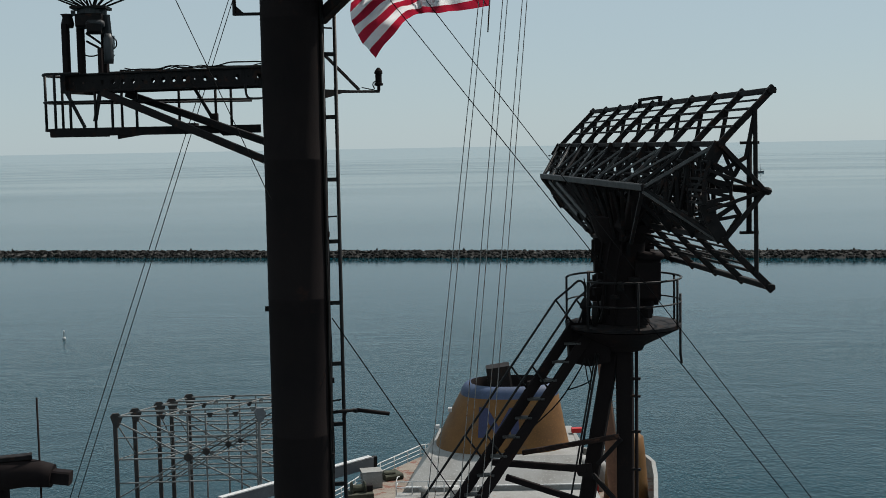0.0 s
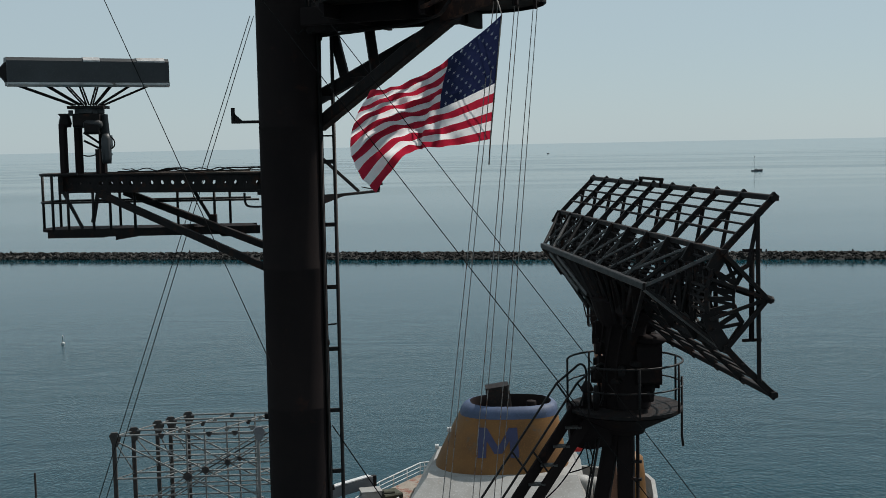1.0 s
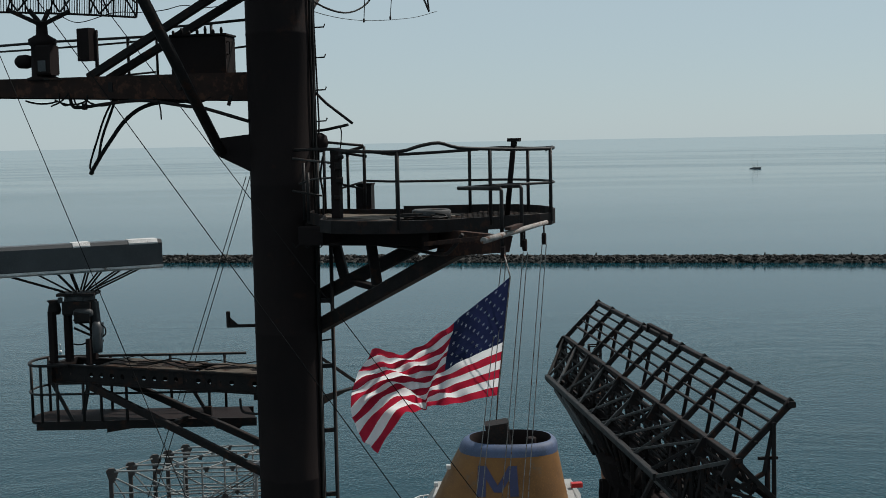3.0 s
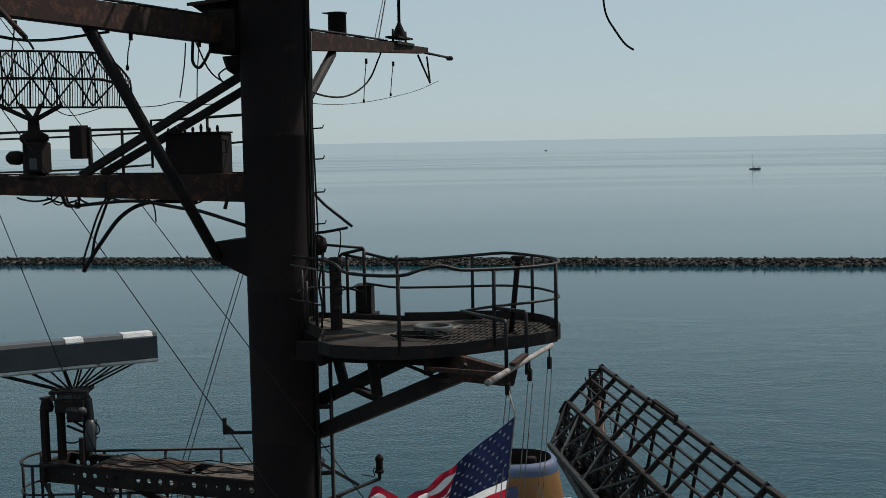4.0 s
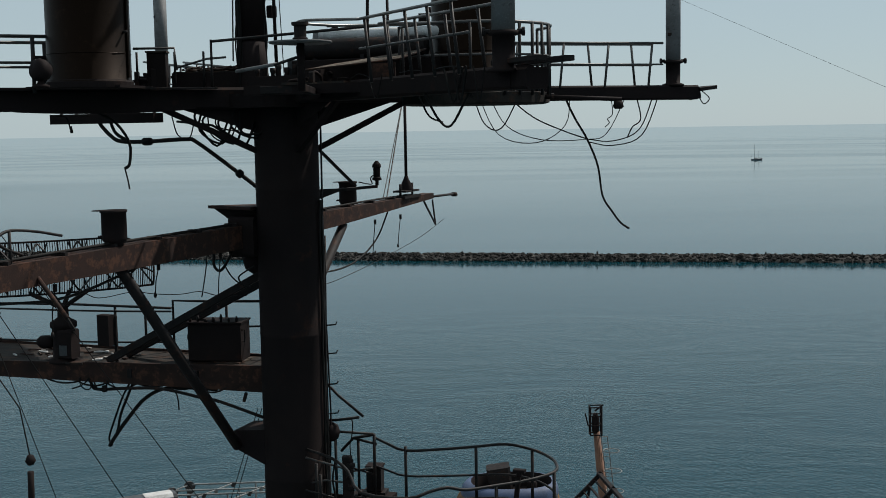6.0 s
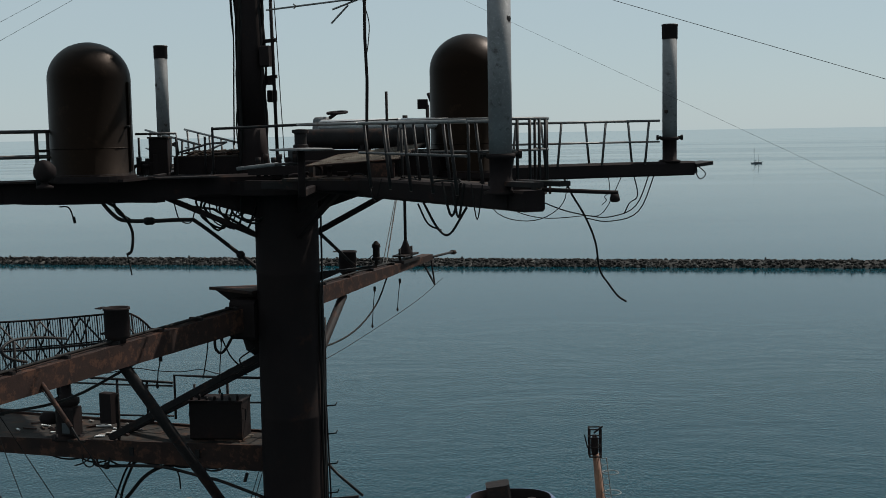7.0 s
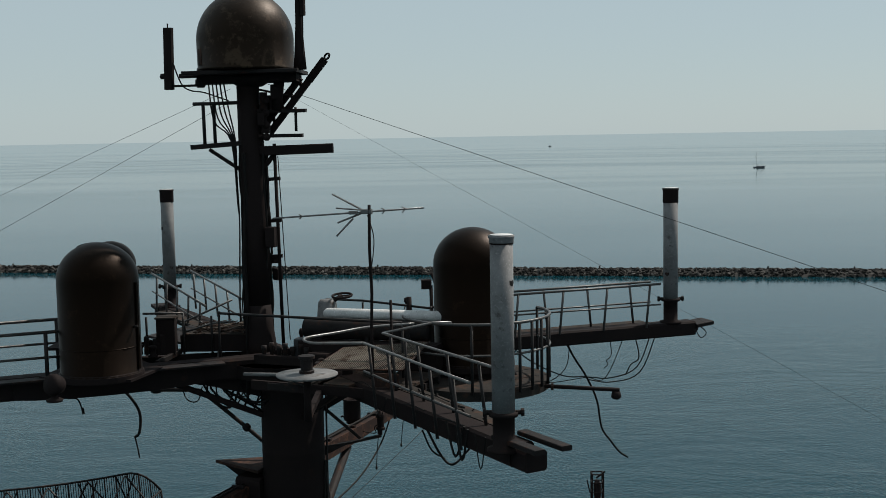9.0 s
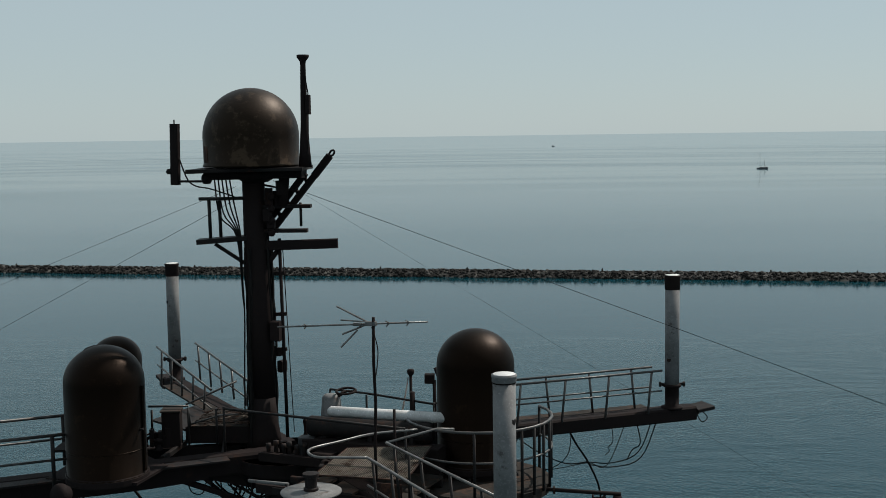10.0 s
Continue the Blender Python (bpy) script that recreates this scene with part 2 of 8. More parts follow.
# ---- geometry helpers ----
class Geo:
    """Collects vertices and faces of one mesh."""

    def __init__(self):
        self.v, self.f, self.smooth = [], [], []

    def add(self, verts, faces, smooth=False):
        k = len(self.v)
        self.v += [tuple(p) for p in verts]
        self.f += [tuple(i + k for i in f) for f in faces]
        self.smooth += [smooth] * len(faces)
        return self

    def tube(self, pts, r, n=8, r_end=None):
        pts = [Vector(p) for p in pts]
        rings, up = [], None
        for i, p in enumerate(pts):
            d = (pts[min(i + 1, len(pts) - 1)] - pts[max(i - 1, 0)]).normalized()
            if up is None:
                up = Vector((0, 0, 1)) if abs(d.z) < 0.9 else Vector((1, 0, 0))
            x = d.cross(up).normalized()
            up = x.cross(d).normalized()
            rad = r if r_end is None else r + (r_end - r) * i / (len(pts) - 1)
            rings.append([p + rad * (math.cos(2 * math.pi * k / n) * x + math.sin(2 * math.pi * k / n) * up) for k in range(n)])
        verts = [q for ring in rings for q in ring]
        faces = [(i * n + k, i * n + (k + 1) % n, (i + 1) * n + (k + 1) % n, (i + 1) * n + k) for i in range(len(pts) - 1) for k in range(n)]
        self.add(verts, faces, n > 5)
        m = len(self.v) - len(verts)
        self.f += [tuple(m + k for k in range(n))[::-1], tuple(m + (len(pts) - 1) * n + k for k in range(n))]
        self.smooth += [False, False]
        return self

    def beam(self, p, q, w, h, chamfer=0.12):
        """A bar of width w and height h from p to q, with chamfered long edges."""
        p, q = Vector(p), Vector(q)
        d = (q - p).normalized()
        up = Vector((0, 0, 1)) if abs(d.z) < 0.95 else Vector((0, 1, 0))
        x = d.cross(up).normalized()
        y = x.cross(d).normalized()
        c = chamfer * min(w, h)
        a, b = w / 2, h / 2
        sec = [(a - c, -b), (a, -b + c), (a, b - c), (a - c, b), (-a + c, b), (-a, b - c), (-a, -b + c), (-a + c, -b)]
        verts = [e + s * x + t * y for e in (p, q) for s, t in sec]
        faces = [(k, (k + 1) % 8, 8 + (k + 1) % 8, 8 + k) for k in range(8)] + [tuple(range(8))[::-1], tuple(range(8, 16))]
        return self.add(verts, faces)

    def block(self, c, size, turn=0.0, chamfer=0.03):
        c = Vector(c)
        r = Matrix.Rotation(radians(turn), 3, "Z")
        ux = r @ Vector((1, 0, 0))
        return self.beam(c - ux * size[0] / 2, c + ux * size[0] / 2, size[1], size[2], chamfer)

    def lathe(self, c, profile, n=32, smooth=True, axis=(0, 0, 1)):
        """profile: (radius, height) from the bottom up."""
        c, ax = Vector(c), Vector(axis).normalized()
        x = ax.orthogonal().normalized()
        y = ax.cross(x)
        verts, faces = [], []
        for r, h in profile:
            verts += [c + h * ax + max(r, 1e-4) * (math.cos(2 * math.pi * k / n) * x + math.sin(2 * math.pi * k / n) * y) for k in range(n)]
        for i in range(len(profile) - 1):
            faces += [(i * n + k, i * n + (k + 1) % n, (i + 1) * n + (k + 1) % n, (i + 1) * n + k) for k in range(n)]
        faces += [tuple(range(n))[::-1], tuple((len(profile) - 1) * n + k for k in range(n))]
        return self.add(verts, faces, smooth)

    def plate(self, outline, z0, z1):
        """A flat plate with that outline (a, b), from z0 up to z1."""
        n = len(outline)
        verts = [(a, b, z) for z in (z0, z1) for a, b in outline]
        faces = [tuple(range(n))[::-1], tuple(range(n, 2 * n))] + [(k, (k + 1) % n, n + (k + 1) % n, n + k) for k in range(n)]
        return self.add(verts, faces)

    def gusset(self, corners, thick):
        """A plate of that thickness through three or more corners in one plane."""
        p = [Vector(c) for c in corners]
        nrm = (p[1] - p[0]).cross(p[2] - p[0]).normalized() * thick / 2
        n = len(p)
        verts = [q - nrm for q in p] + [q + nrm for q in p]
        faces = [tuple(range(n))[::-1], tuple(range(n, 2 * n))] + [(k, (k + 1) % n, n + (k + 1) % n, n + k) for k in range(n)]
        return self.add(verts, faces)


FRAME = Matrix.Translation((-2.543, 21.14, 53.3)) @ Matrix.Rotation(radians(-20), 4, "Z")
GROUND = Matrix.Identity(4)


def thing(name, base, label, category, group="", frame_=None, kind=""):
    """An Empty at its base; parts are given in the coordinates of the frame that it stands in."""
    ob = new(name)
    ob.empty_display_size = 0.2
    ob.matrix_world = (FRAME if frame_ is None else frame_) @ Matrix.Translation(base)
    ob["base"] = tuple(base)
    return tagged(ob, label, category, group, kind)


def part(name, geo, mat, parent, label=""):
    base = Vector(parent["base"])
    me = bpy.data.meshes.new(name)
    me.from_pydata([tuple(Vector(p) - base) for p in geo.v], [], geo.f)
    me.materials.append(mat)
    me.polygons.foreach_set("use_smooth", geo.smooth)
    me.update()
    bm = bmesh.new()
    bm.from_mesh(me)
    bmesh.ops.recalc_face_normals(bm, faces=bm.faces)
    bm.to_mesh(me)
    bm.free()
    ob = new(name, me)
    ob.parent = parent
    ob["base"] = tuple(base)
    return tagged(ob, label)


def solo(name, geo, mat, base, label, category, group="", frame_=None, kind=""):
    """A thing of one mesh."""
    me = bpy.data.meshes.new(name)
    me.from_pydata([tuple(Vector(p) - Vector(base)) for p in geo.v], [], geo.f)
    me.materials.append(mat)
    me.polygons.foreach_set("use_smooth", geo.smooth)
    me.update()
    bm = bmesh.new()
    bm.from_mesh(me)
    bmesh.ops.recalc_face_normals(bm, faces=bm.faces)
    bm.to_mesh(me)
    bm.free()
    ob = new(name, me)
    ob.matrix_world = (FRAME if frame_ is None else frame_) @ Matrix.Translation(base)
    ob["base"] = tuple(base)
    return tagged(ob, label, category, group, kind)


def lerp(p, q, t):
    return tuple(a + (b - a) * t for a, b in zip(p, q))


def sagging(p, q, sag, n=14, jitter=0.0, seed=1):
    rnd = random.Random(seed)
    out = []
    for i in range(n + 1):
        t = i / n
        x, y, z = lerp(p, q, t)
        k = 0 if i in (0, n) else jitter
        out.append((x + rnd.uniform(-k, k), y + rnd.uniform(-k, k), z - sag * 4 * t * (1 - t) + rnd.uniform(-k, k)))
    return out


def smooth_line(pts, n=5):
    """Catmull-Rom through the points."""
    p = [Vector(q) for q in pts]
    p = [2 * p[0] - p[1], *p, 2 * p[-1] - p[-2]]
    out = []
    for i in range(1, len(p) - 2):
        for k in range(n):
            t = k / n
            out.append(0.5 * (2 * p[i] + (p[i + 1] - p[i - 1]) * t + (2 * p[i - 1] - 5 * p[i] + 4 * p[i + 1] - p[i + 2]) * t * t + (3 * p[i] - p[i - 1] - 3 * p[i + 1] + p[i + 2]) * t**3))
    return [tuple(q) for q in [*out, p[-2]]]


def cable(pts, r, label, mat=None, name="cable", category="cable", group="loose cables on the mast", smooth=True, frame_=None):
    g = Geo().tube(smooth_line(pts) if smooth else pts, r, 6)
    return solo(name, g, mat or CABLE, pts[0], label, category, group, frame_)


def wire(p, q, r, label, sag=0.0, group="rigging wires", frame_=None, mat=None):
    g = Geo().tube(sagging(p, q, sag, 10) if sag else [p, q], r, 5)
    return solo("rigging_wire", g, mat or WIRE, p, label, "wire", group, frame_)


def clutter(parent, spots, z, seed, low=0.08, high=0.42):
    """Small pipes, valves and boxes crowded round the spots (a, b, reach, count)."""
    rnd = random.Random(seed)
    for a, b, reach, count in spots:
        for _ in range(count):
            x, y = a + rnd.uniform(-reach, reach), b + rnd.uniform(-reach, reach)
            h = rnd.uniform(low, high)
            mat = rnd.choice((BLACK, BLACK, BLACK, STEEL))
            kind = rnd.random()
            if kind < 0.48:
                part("small_box", Geo().block((x, y, z + h / 2), (rnd.uniform(0.06, 0.2), rnd.uniform(0.06, 0.16), h), rnd.uniform(0, 90), 0.12), mat, parent)
            elif kind < 0.84:
                r = rnd.uniform(0.02, 0.05)
                part("valve", Geo().lathe((x, y, z), [(r * 1.6, 0), (r * 1.6, 0.02), (r, 0.04), (r, h * 0.7), (r * 1.5, h * 0.75), (r * 1.5, h * 0.9), (r * 0.6, h)], 8), mat, parent)
            else:
                ang, l = rnd.uniform(0, 6.3), rnd.uniform(0.15, 0.5)
                dx, dy = l * math.cos(ang), l * math.sin(ang)
                part("bent_pipe", Geo().tube(smooth_line([(x, y, z), (x, y, z + h * 0.8), (x + dx * 0.3, y + dy * 0.3, z + h), (x + dx, y + dy, z + h * rnd.uniform(0.6, 1.0)), (x + dx, y + dy, z)], 3), rnd.uniform(0.012, 0.028), 6), mat, parent)


# ---- sea, breakwater, distance ----
def sea_height(r):
    """The far water lifts slightly, to put the sea's edge at the true horizon."""
    return 0.0 if r < 1700 else 44.0 * ((r - 1700) / 3290) ** 2


def build_sea():
    g = Geo()
    radii = [0, 60, 150, 300, 500, 800, 1300, 1700, 2000, 2300, 2600, 2900, 3200, 3500, 3800, 4100, 4400, 4700, 4990]
    n = 64
    for r in radii:
        z = sea_height(r)
        g.v += [(r * math.cos(2 * math.pi * k / n), r * math.sin(2 * math.pi * k / n), z) for k in range(n)]
    for i in range(len(radii) - 1):
        for k in range(n):
            a, b, c, d = i * n + k, i * n + (k + 1) % n, (i + 1) * n + (k + 1) % n, (i + 1) * n + k
            g.f.append((a, d, c, b) if i else (a, d, c))
    g.smooth = [True] * len(g.f)
    return solo("water", g, WATER, (0, 0, 0), "calm grey-green sea with faint wind streaks", "water", frame_=GROUND, kind="structure")


build_sea()


def rock_mesh(rnd, c, s):
    g = Geo()
    v = []
    for i in range(-1, 2, 2):
        for j in range(5):
            a = 2 * math.pi * (j + 0.25 * i) / 5
            q = rnd.uniform(0.75, 1.15)
            v.append((q * math.cos(a), q * math.sin(a), i * rnd.uniform(0.35, 0.6)))
    v += [(0, 0, -0.8), (0, 0, rnd.uniform(0.6, 0.85))]
    f = [(10, (j + 1) % 5, j) for j in range(5)] + [(11, 5 + j, 5 + (j + 1) % 5) for j in range(5)]
    f += [(j, (j + 1) % 5, 5 + j) for j in range(5)] + [((j + 1) % 5, 5 + (j + 1) % 5, 5 + j) for j in range(5)]
    r = Euler((rnd.uniform(-0.6, 0.6), rnd.uniform(-0.6, 0.6), rnd.uniform(0, 6.3))).to_matrix()
    return [tuple(Vector(c) + r @ (Vector(p) * s * Vector((rnd.uniform(0.9, 1.1), 1, 1)).x)) for p in v], f


def breakwater_line(x):
    return 582.0 - 0.196 * x


def build_breakwater():
    rnd = random.Random(4)
    core = Geo()
    xs = [x for x in range(-330, 331, 10)]
    sec = [(-7.6, -0.6), (-5.0, 1.1), (-2.0, 2.45), (2.0, 2.45), (5.0, 1.1), (7.6, -0.6)]
    for x in xs:
        y = breakwater_line(x)
        core.v += [(x + 0.19 * d, y + d, z + 0.12 * math.sin(x * 0.7)) for d, z in sec]
    m = len(sec)
    for i in range(len(xs) - 1):
        core.f += [(i * m + k, (i + 1) * m + k, (i + 1) * m + k + 1, i * m + k + 1) for k in range(m - 1)]
    core.smooth = [False] * len(core.f)
    root = solo("breakwater", core, ROCK, (0, breakwater_line(0), 0), "long low breakwater of rough dark stones", "breakwater", frame_=GROUND, kind="structure")
    stones = Geo()
    for _ in range(7000):
        x = rnd.uniform(-325, 325)
        d = rnd.uniform(-7.2, 3.2)
        z = 2.45 - max(0, abs(d) - 2.0) * 0.46 + rnd.uniform(-0.2, 0.25)
        v, f = rock_mesh(rnd, (x + 0.19 * d, breakwater_line(x) + d, z), rnd.choice((0.4, 0.55, 0.7, 0.95)))
        stones.add(v, f)
    tagged(part("armour_stone", stones, STONE, root, "heaped angular armour stones"), kind="stuff")
    for x in (-222, -126, -32, 10, 73, 148, 185, 262):
        y = breakwater_line(x)
        g = Geo().lathe((x, y, 2.2), [(0.42, 0), (0.42, 1.5), (0.30, 1.7), (0.30, 1.95)], 8, False)
        solo("marker_post", g, ROCK, (x, y, 2.2), "short dark marker post standing on the breakwater", "post", "breakwater posts", GROUND)


build_breakwater()


def build_sailboat():
    base = (512.2, 1972.0, 0.4)
    t = thing("sailing_boat", base, "small two-masted sailing boat at anchor with bare masts", "boat", frame_=GROUND)
    x, y, _ = base
    hull = Geo()
    n = 9
    for i in range(n):
        s = i / (n - 1)
        w = 2.0 * math.sin(math.pi * min(1, 0.16 + 0.84 * s)) ** 0.6 + 0.05
        sheer = 1.9 + 1.1 * (1 - s) ** 2 * 1.2 + 0.3 * s
        px = x + 9 - 18 * s
        hull.v += [(px, y - w, sheer), (px, y - w * 0.7, -0.3), (px, y + w * 0.7, -0.3), (px, y + w, sheer)]
    for i in range(n - 1):
        hull.f += [(i * 4 + k, i * 4 + k + 1, i * 4 + 5 + k, i * 4 + 4 + k) for k in range(3)] + [(i * 4 + 3, i * 4, i * 4 + 4, i * 4 + 7)]
    hull.f += [(0, 1, 2, 3), (35, 34, 33, 32)]
    hull.smooth = [False] * len(hull.f)
    part("hull", hull, HULL, t, "grey hull")
    part("cabin", Geo().block((x - 1, y, 2.7), (6, 2.2, 1.2), 0, 0.2), WHITE, t, "white cabin")
    for dx, h in ((-3.5, 26), (3.5, 15)):
        part("boat_mast", Geo().tube([(x + dx, y, 2.2), (x + dx, y, h)], 0.24, 6, 0.15), DULL, t)
        part("furled_sail", Geo().tube([(x + dx, y, 5.0), (x + dx + 4.5, y, 4.7)], 0.35, 6), WHITE, t, "furled white sail")
        part("stay", Geo().tube([(x + dx, y, h - 0.5), (x + dx - 5.5, y, 3.4)], 0.08, 4), DULL, t)
    part("bowsprit", Geo().tube([(x + 8, y, 2.8), (x + 11.5, y, 3.6)], 0.13, 6), STEEL, t)


build_sailboat()


def build_motorboat(x, y, s):
    w = sea_height(math.hypot(x, y))
    t = thing("motor_boat", (x, y, w), "tiny motor boat far out on the water", "boat", "distant boats", GROUND)
    h = Geo().block((x, y, w + 0.7 * s), (9 * s, 3 * s, 1.4 * s), 0, 0.3)
    part("hull", h, HULL, t)
    part("cabin", Geo().block((x - s, y, w + 2.0 * s), (3.4 * s, 2.2 * s, 1.5 * s), 0, 0.2), HULL, t)
    part("aerial", Geo().tube([(x - s, y, w + 2.5 * s), (x - s, y, w + 6 * s)], 0.12 * s, 5), STEEL, t)


build_motorboat(327.0, 3690.0, 0.9)


def build_buoy():
    b = (-108.6, 344.2, 0.0)
    t = thing("channel_buoy", b, "slim pale channel buoy floating upright on the water", "buoy", frame_=GROUND)
    part("float", Geo().lathe(b, [(0.35, -0.2), (0.5, 0.1), (0.5, 0.5), (0.2, 0.75)], 12), PALE, t)
    part("pillar", Geo().lathe(b, [(0.16, 0.7), (0.14, 2.0), (0.22, 2.05), (0.22, 2.45), (0.05, 2.6)], 10), PALE, t)


build_buoy()


# ---- the ship that carries the mast, out of view below ----
def build_own_ship():
    g = Geo()
    n = 13
    for i in range(n):
        s = i / (n - 1)
        w = 12.0 * math.sin(math.pi * min(1, max(0.02, 0.10 + 0.86 * s))) ** 0.35
        a = -70 + 140 * s
        g.v += [(a, 1 - w, -24.0), (a, 1 - w * 0.85, -54.0), (a, 1 + w * 0.85, -54.0), (a, 1 + w, -24.0)]
    for i in range(n - 1):
        g.f += [(i * 4 + k, i * 4 + k + 1, i * 4 + 5 + k, i * 4 + 4 + k) for k in range(3)] + [(i * 4 + 3, i * 4, i * 4 + 4, i * 4 + 7)]
    g.f += [(0, 1, 2, 3), (51, 50, 49, 48)]
    g.smooth = [False] * len(g.f)
    t = thing("mast_ship", (0, 1, -53.3), "grey ship's hull and deckhouse under the mast", "ship")
    part("hull", g, HULL, t)
    part("deckhouse", Geo().block((0, 2.5, -21.5), (26, 17, 5), 0, 0.03), HULL, t)
    part("upper_deckhouse", Geo().block((1.5, 3.5, -17.0), (18, 15, 4.0), 0, 0.03), HULL, t)


build_own_ship()


# ---- the mast ----
R_MAST = 0.52
EAST = Vector((math.cos(radians(20)), math.sin(radians(20)), 0))
NORTH = Vector((-EAST.y, EAST.x, 0))


def at_mast(east, north, z):
    q = EAST * east + NORTH * north
    return (q.x, q.y, z)


def build_mast():
    t = thing("mast", (0, 0, -15.0), "thick black steel tube mast streaked with rust", "mast")
    prof = [(R_MAST + 0.02, -15.0), (R_MAST + 0.02, -14.6)]
    z = -14.6
    while z < 10.3:
        prof += [(R_MAST, z + 0.02), (R_MAST, min(z + 2.38, 10.72)), (R_MAST + 0.006, min(z + 2.4, 10.75))]
        z += 2.4
    part("column", Geo().lathe((0, 0, 0), [*prof, (R_MAST, 10.85)], 40), BLACK, t)
    for ang, r in ((160, 0.028), (150, 0.02), (12, 0.026), (3, 0.018), (172, 0.016)):
        c, s = math.cos(radians(ang)), math.sin(radians(ang))
        k = R_MAST + 0.03
        pts = [(k * c + 0.012 * math.sin(3 * i + ang), k * s, -14 + i * 0.8) for i in range(30)]
        part("conduit", Geo().tube(pts, r, 6), CABLE, t)
    # short studs and clips on the tube
    rnd = random.Random(8)
    for i in range(14):
        z = -8 + i * 1.3
        ang = rnd.choice((10, 25, 158, 168, 200)) + rnd.uniform(-6, 6)
        c, s = math.cos(radians(ang)), math.sin(radians(ang))
        part("clip", Geo().block((c * (R_MAST + 0.03), s * (R_MAST + 0.03), z), (0.08, 0.06, 0.09), ang, 0.1), STEEL, t)


build_mast()


def build_ladder():
    t = thing("climbing_rail", at_mast(0.66, 0, -15), "black vertical climbing rail on stand-off brackets up the mast", "rail")
    z0, z1 = -15.0, 3.9
    part("cable_pipe", Geo().tube([at_mast(0.545, -0.12, z0), at_mast(0.545, -0.12, z1)], 0.018, 8), DARKRAIL, t)
    part("stile", Geo().tube([at_mast(0.74, 0.08, z0), at_mast(0.74, 0.08, z1)], 0.034, 8), DARKRAIL, t)
    z = z0 + 0.3
    k = 0
    while z < z1:
        if k % 12 == 2:
            part("clip", Geo().tube([at_mast(0.5, -0.1, z), at_mast(0.70, 0.05, z)], 0.016, 6), DARKRAIL, t)
        if k % 4 == 0:
            part("bracket", Geo().beam(at_mast(0.48, 0.05, z + 0.1), at_mast(0.75, 0.08, z + 0.1), 0.05, 0.07), DARKRAIL, t)
        z += 0.27
        k += 1
    t2 = thing("upper_mast_pipes", at_mast(0.6, 0.1, 4.2), "thin vertical pipes with step pegs up the mast", "pipe")
    part("pipe", Geo().tube([at_mast(0.56, 0.05, 4.2), at_mast(0.555, 0.0, 7.5), at_mast(0.56, 0.06, 10.7)], 0.016, 6), DARKRAIL, t2)
    part("pipe", Geo().tube([at_mast(0.56, 0.12, 4.4), at_mast(0.60, 0.12, 5.6), at_mast(0.56, 0.12, 7.2), at_mast(0.58, 0.12, 8.6)], 0.014, 6), DARKRAIL, t2)
    for z in (5.6, 6.1, 6.62, 7.1):
        part("step_peg", Geo().tube([at_mast(0.5, 0.05, z), at_mast(0.72, 0.08, z + 0.01), at_mast(0.74, 0.08, z + 0.06)], 0.013, 6), DARKRAIL, t2)


build_ladder()


def holed_wall(g, a0, a1, b, z0, z1, n, r, thick=0.012, skip=()):
    """An upright plate along a with a row of n round holes."""
    w = (a1 - a0) / n
    for i in range(n):
        ca, cz = a0 + (i + 0.5) * w, (z0 + z1) / 2
        ring, rim = [], []
        for k in range(16):
            x, y = math.cos(2 * math.pi * (k + 0.5) / 16), math.sin(2 * math.pi * (k + 0.5) / 16)
            rr = r * (0.4 if i in skip else 1)
            ring.append((ca + rr * x, cz + rr * 1.1 * y))
            s = min((w / 2) / max(abs(x), 1e-6), ((z1 - z0) / 2) / max(abs(y), 1e-6))
            rim.append((ca + s * x, cz + s * y))
        verts = [(p, bb, q) for bb in (b - thick / 2, b + thick / 2) for p, q in ring + rim]
        faces = []
        for k in range(16):
            j = (k + 1) % 16
            faces += [(k, j, 16 + j, 16 + k), (32 + k, 48 + k, 48 + j, 32 + j), (k, 32 + k, 32 + j, j)]
        g.add(verts, faces)
    g.beam((a0, b, z0), (a1, b, z0), 0.09, 0.03)
    g.beam((a0, b, z1), (a1, b, z1), 0.09, 0.03)
    for i in range(n + 1):
        g.beam((a0 + i * w, b, z0), (a0 + i * w, b, z1), min(0.10, w * 0.35), 0.016)
    return g


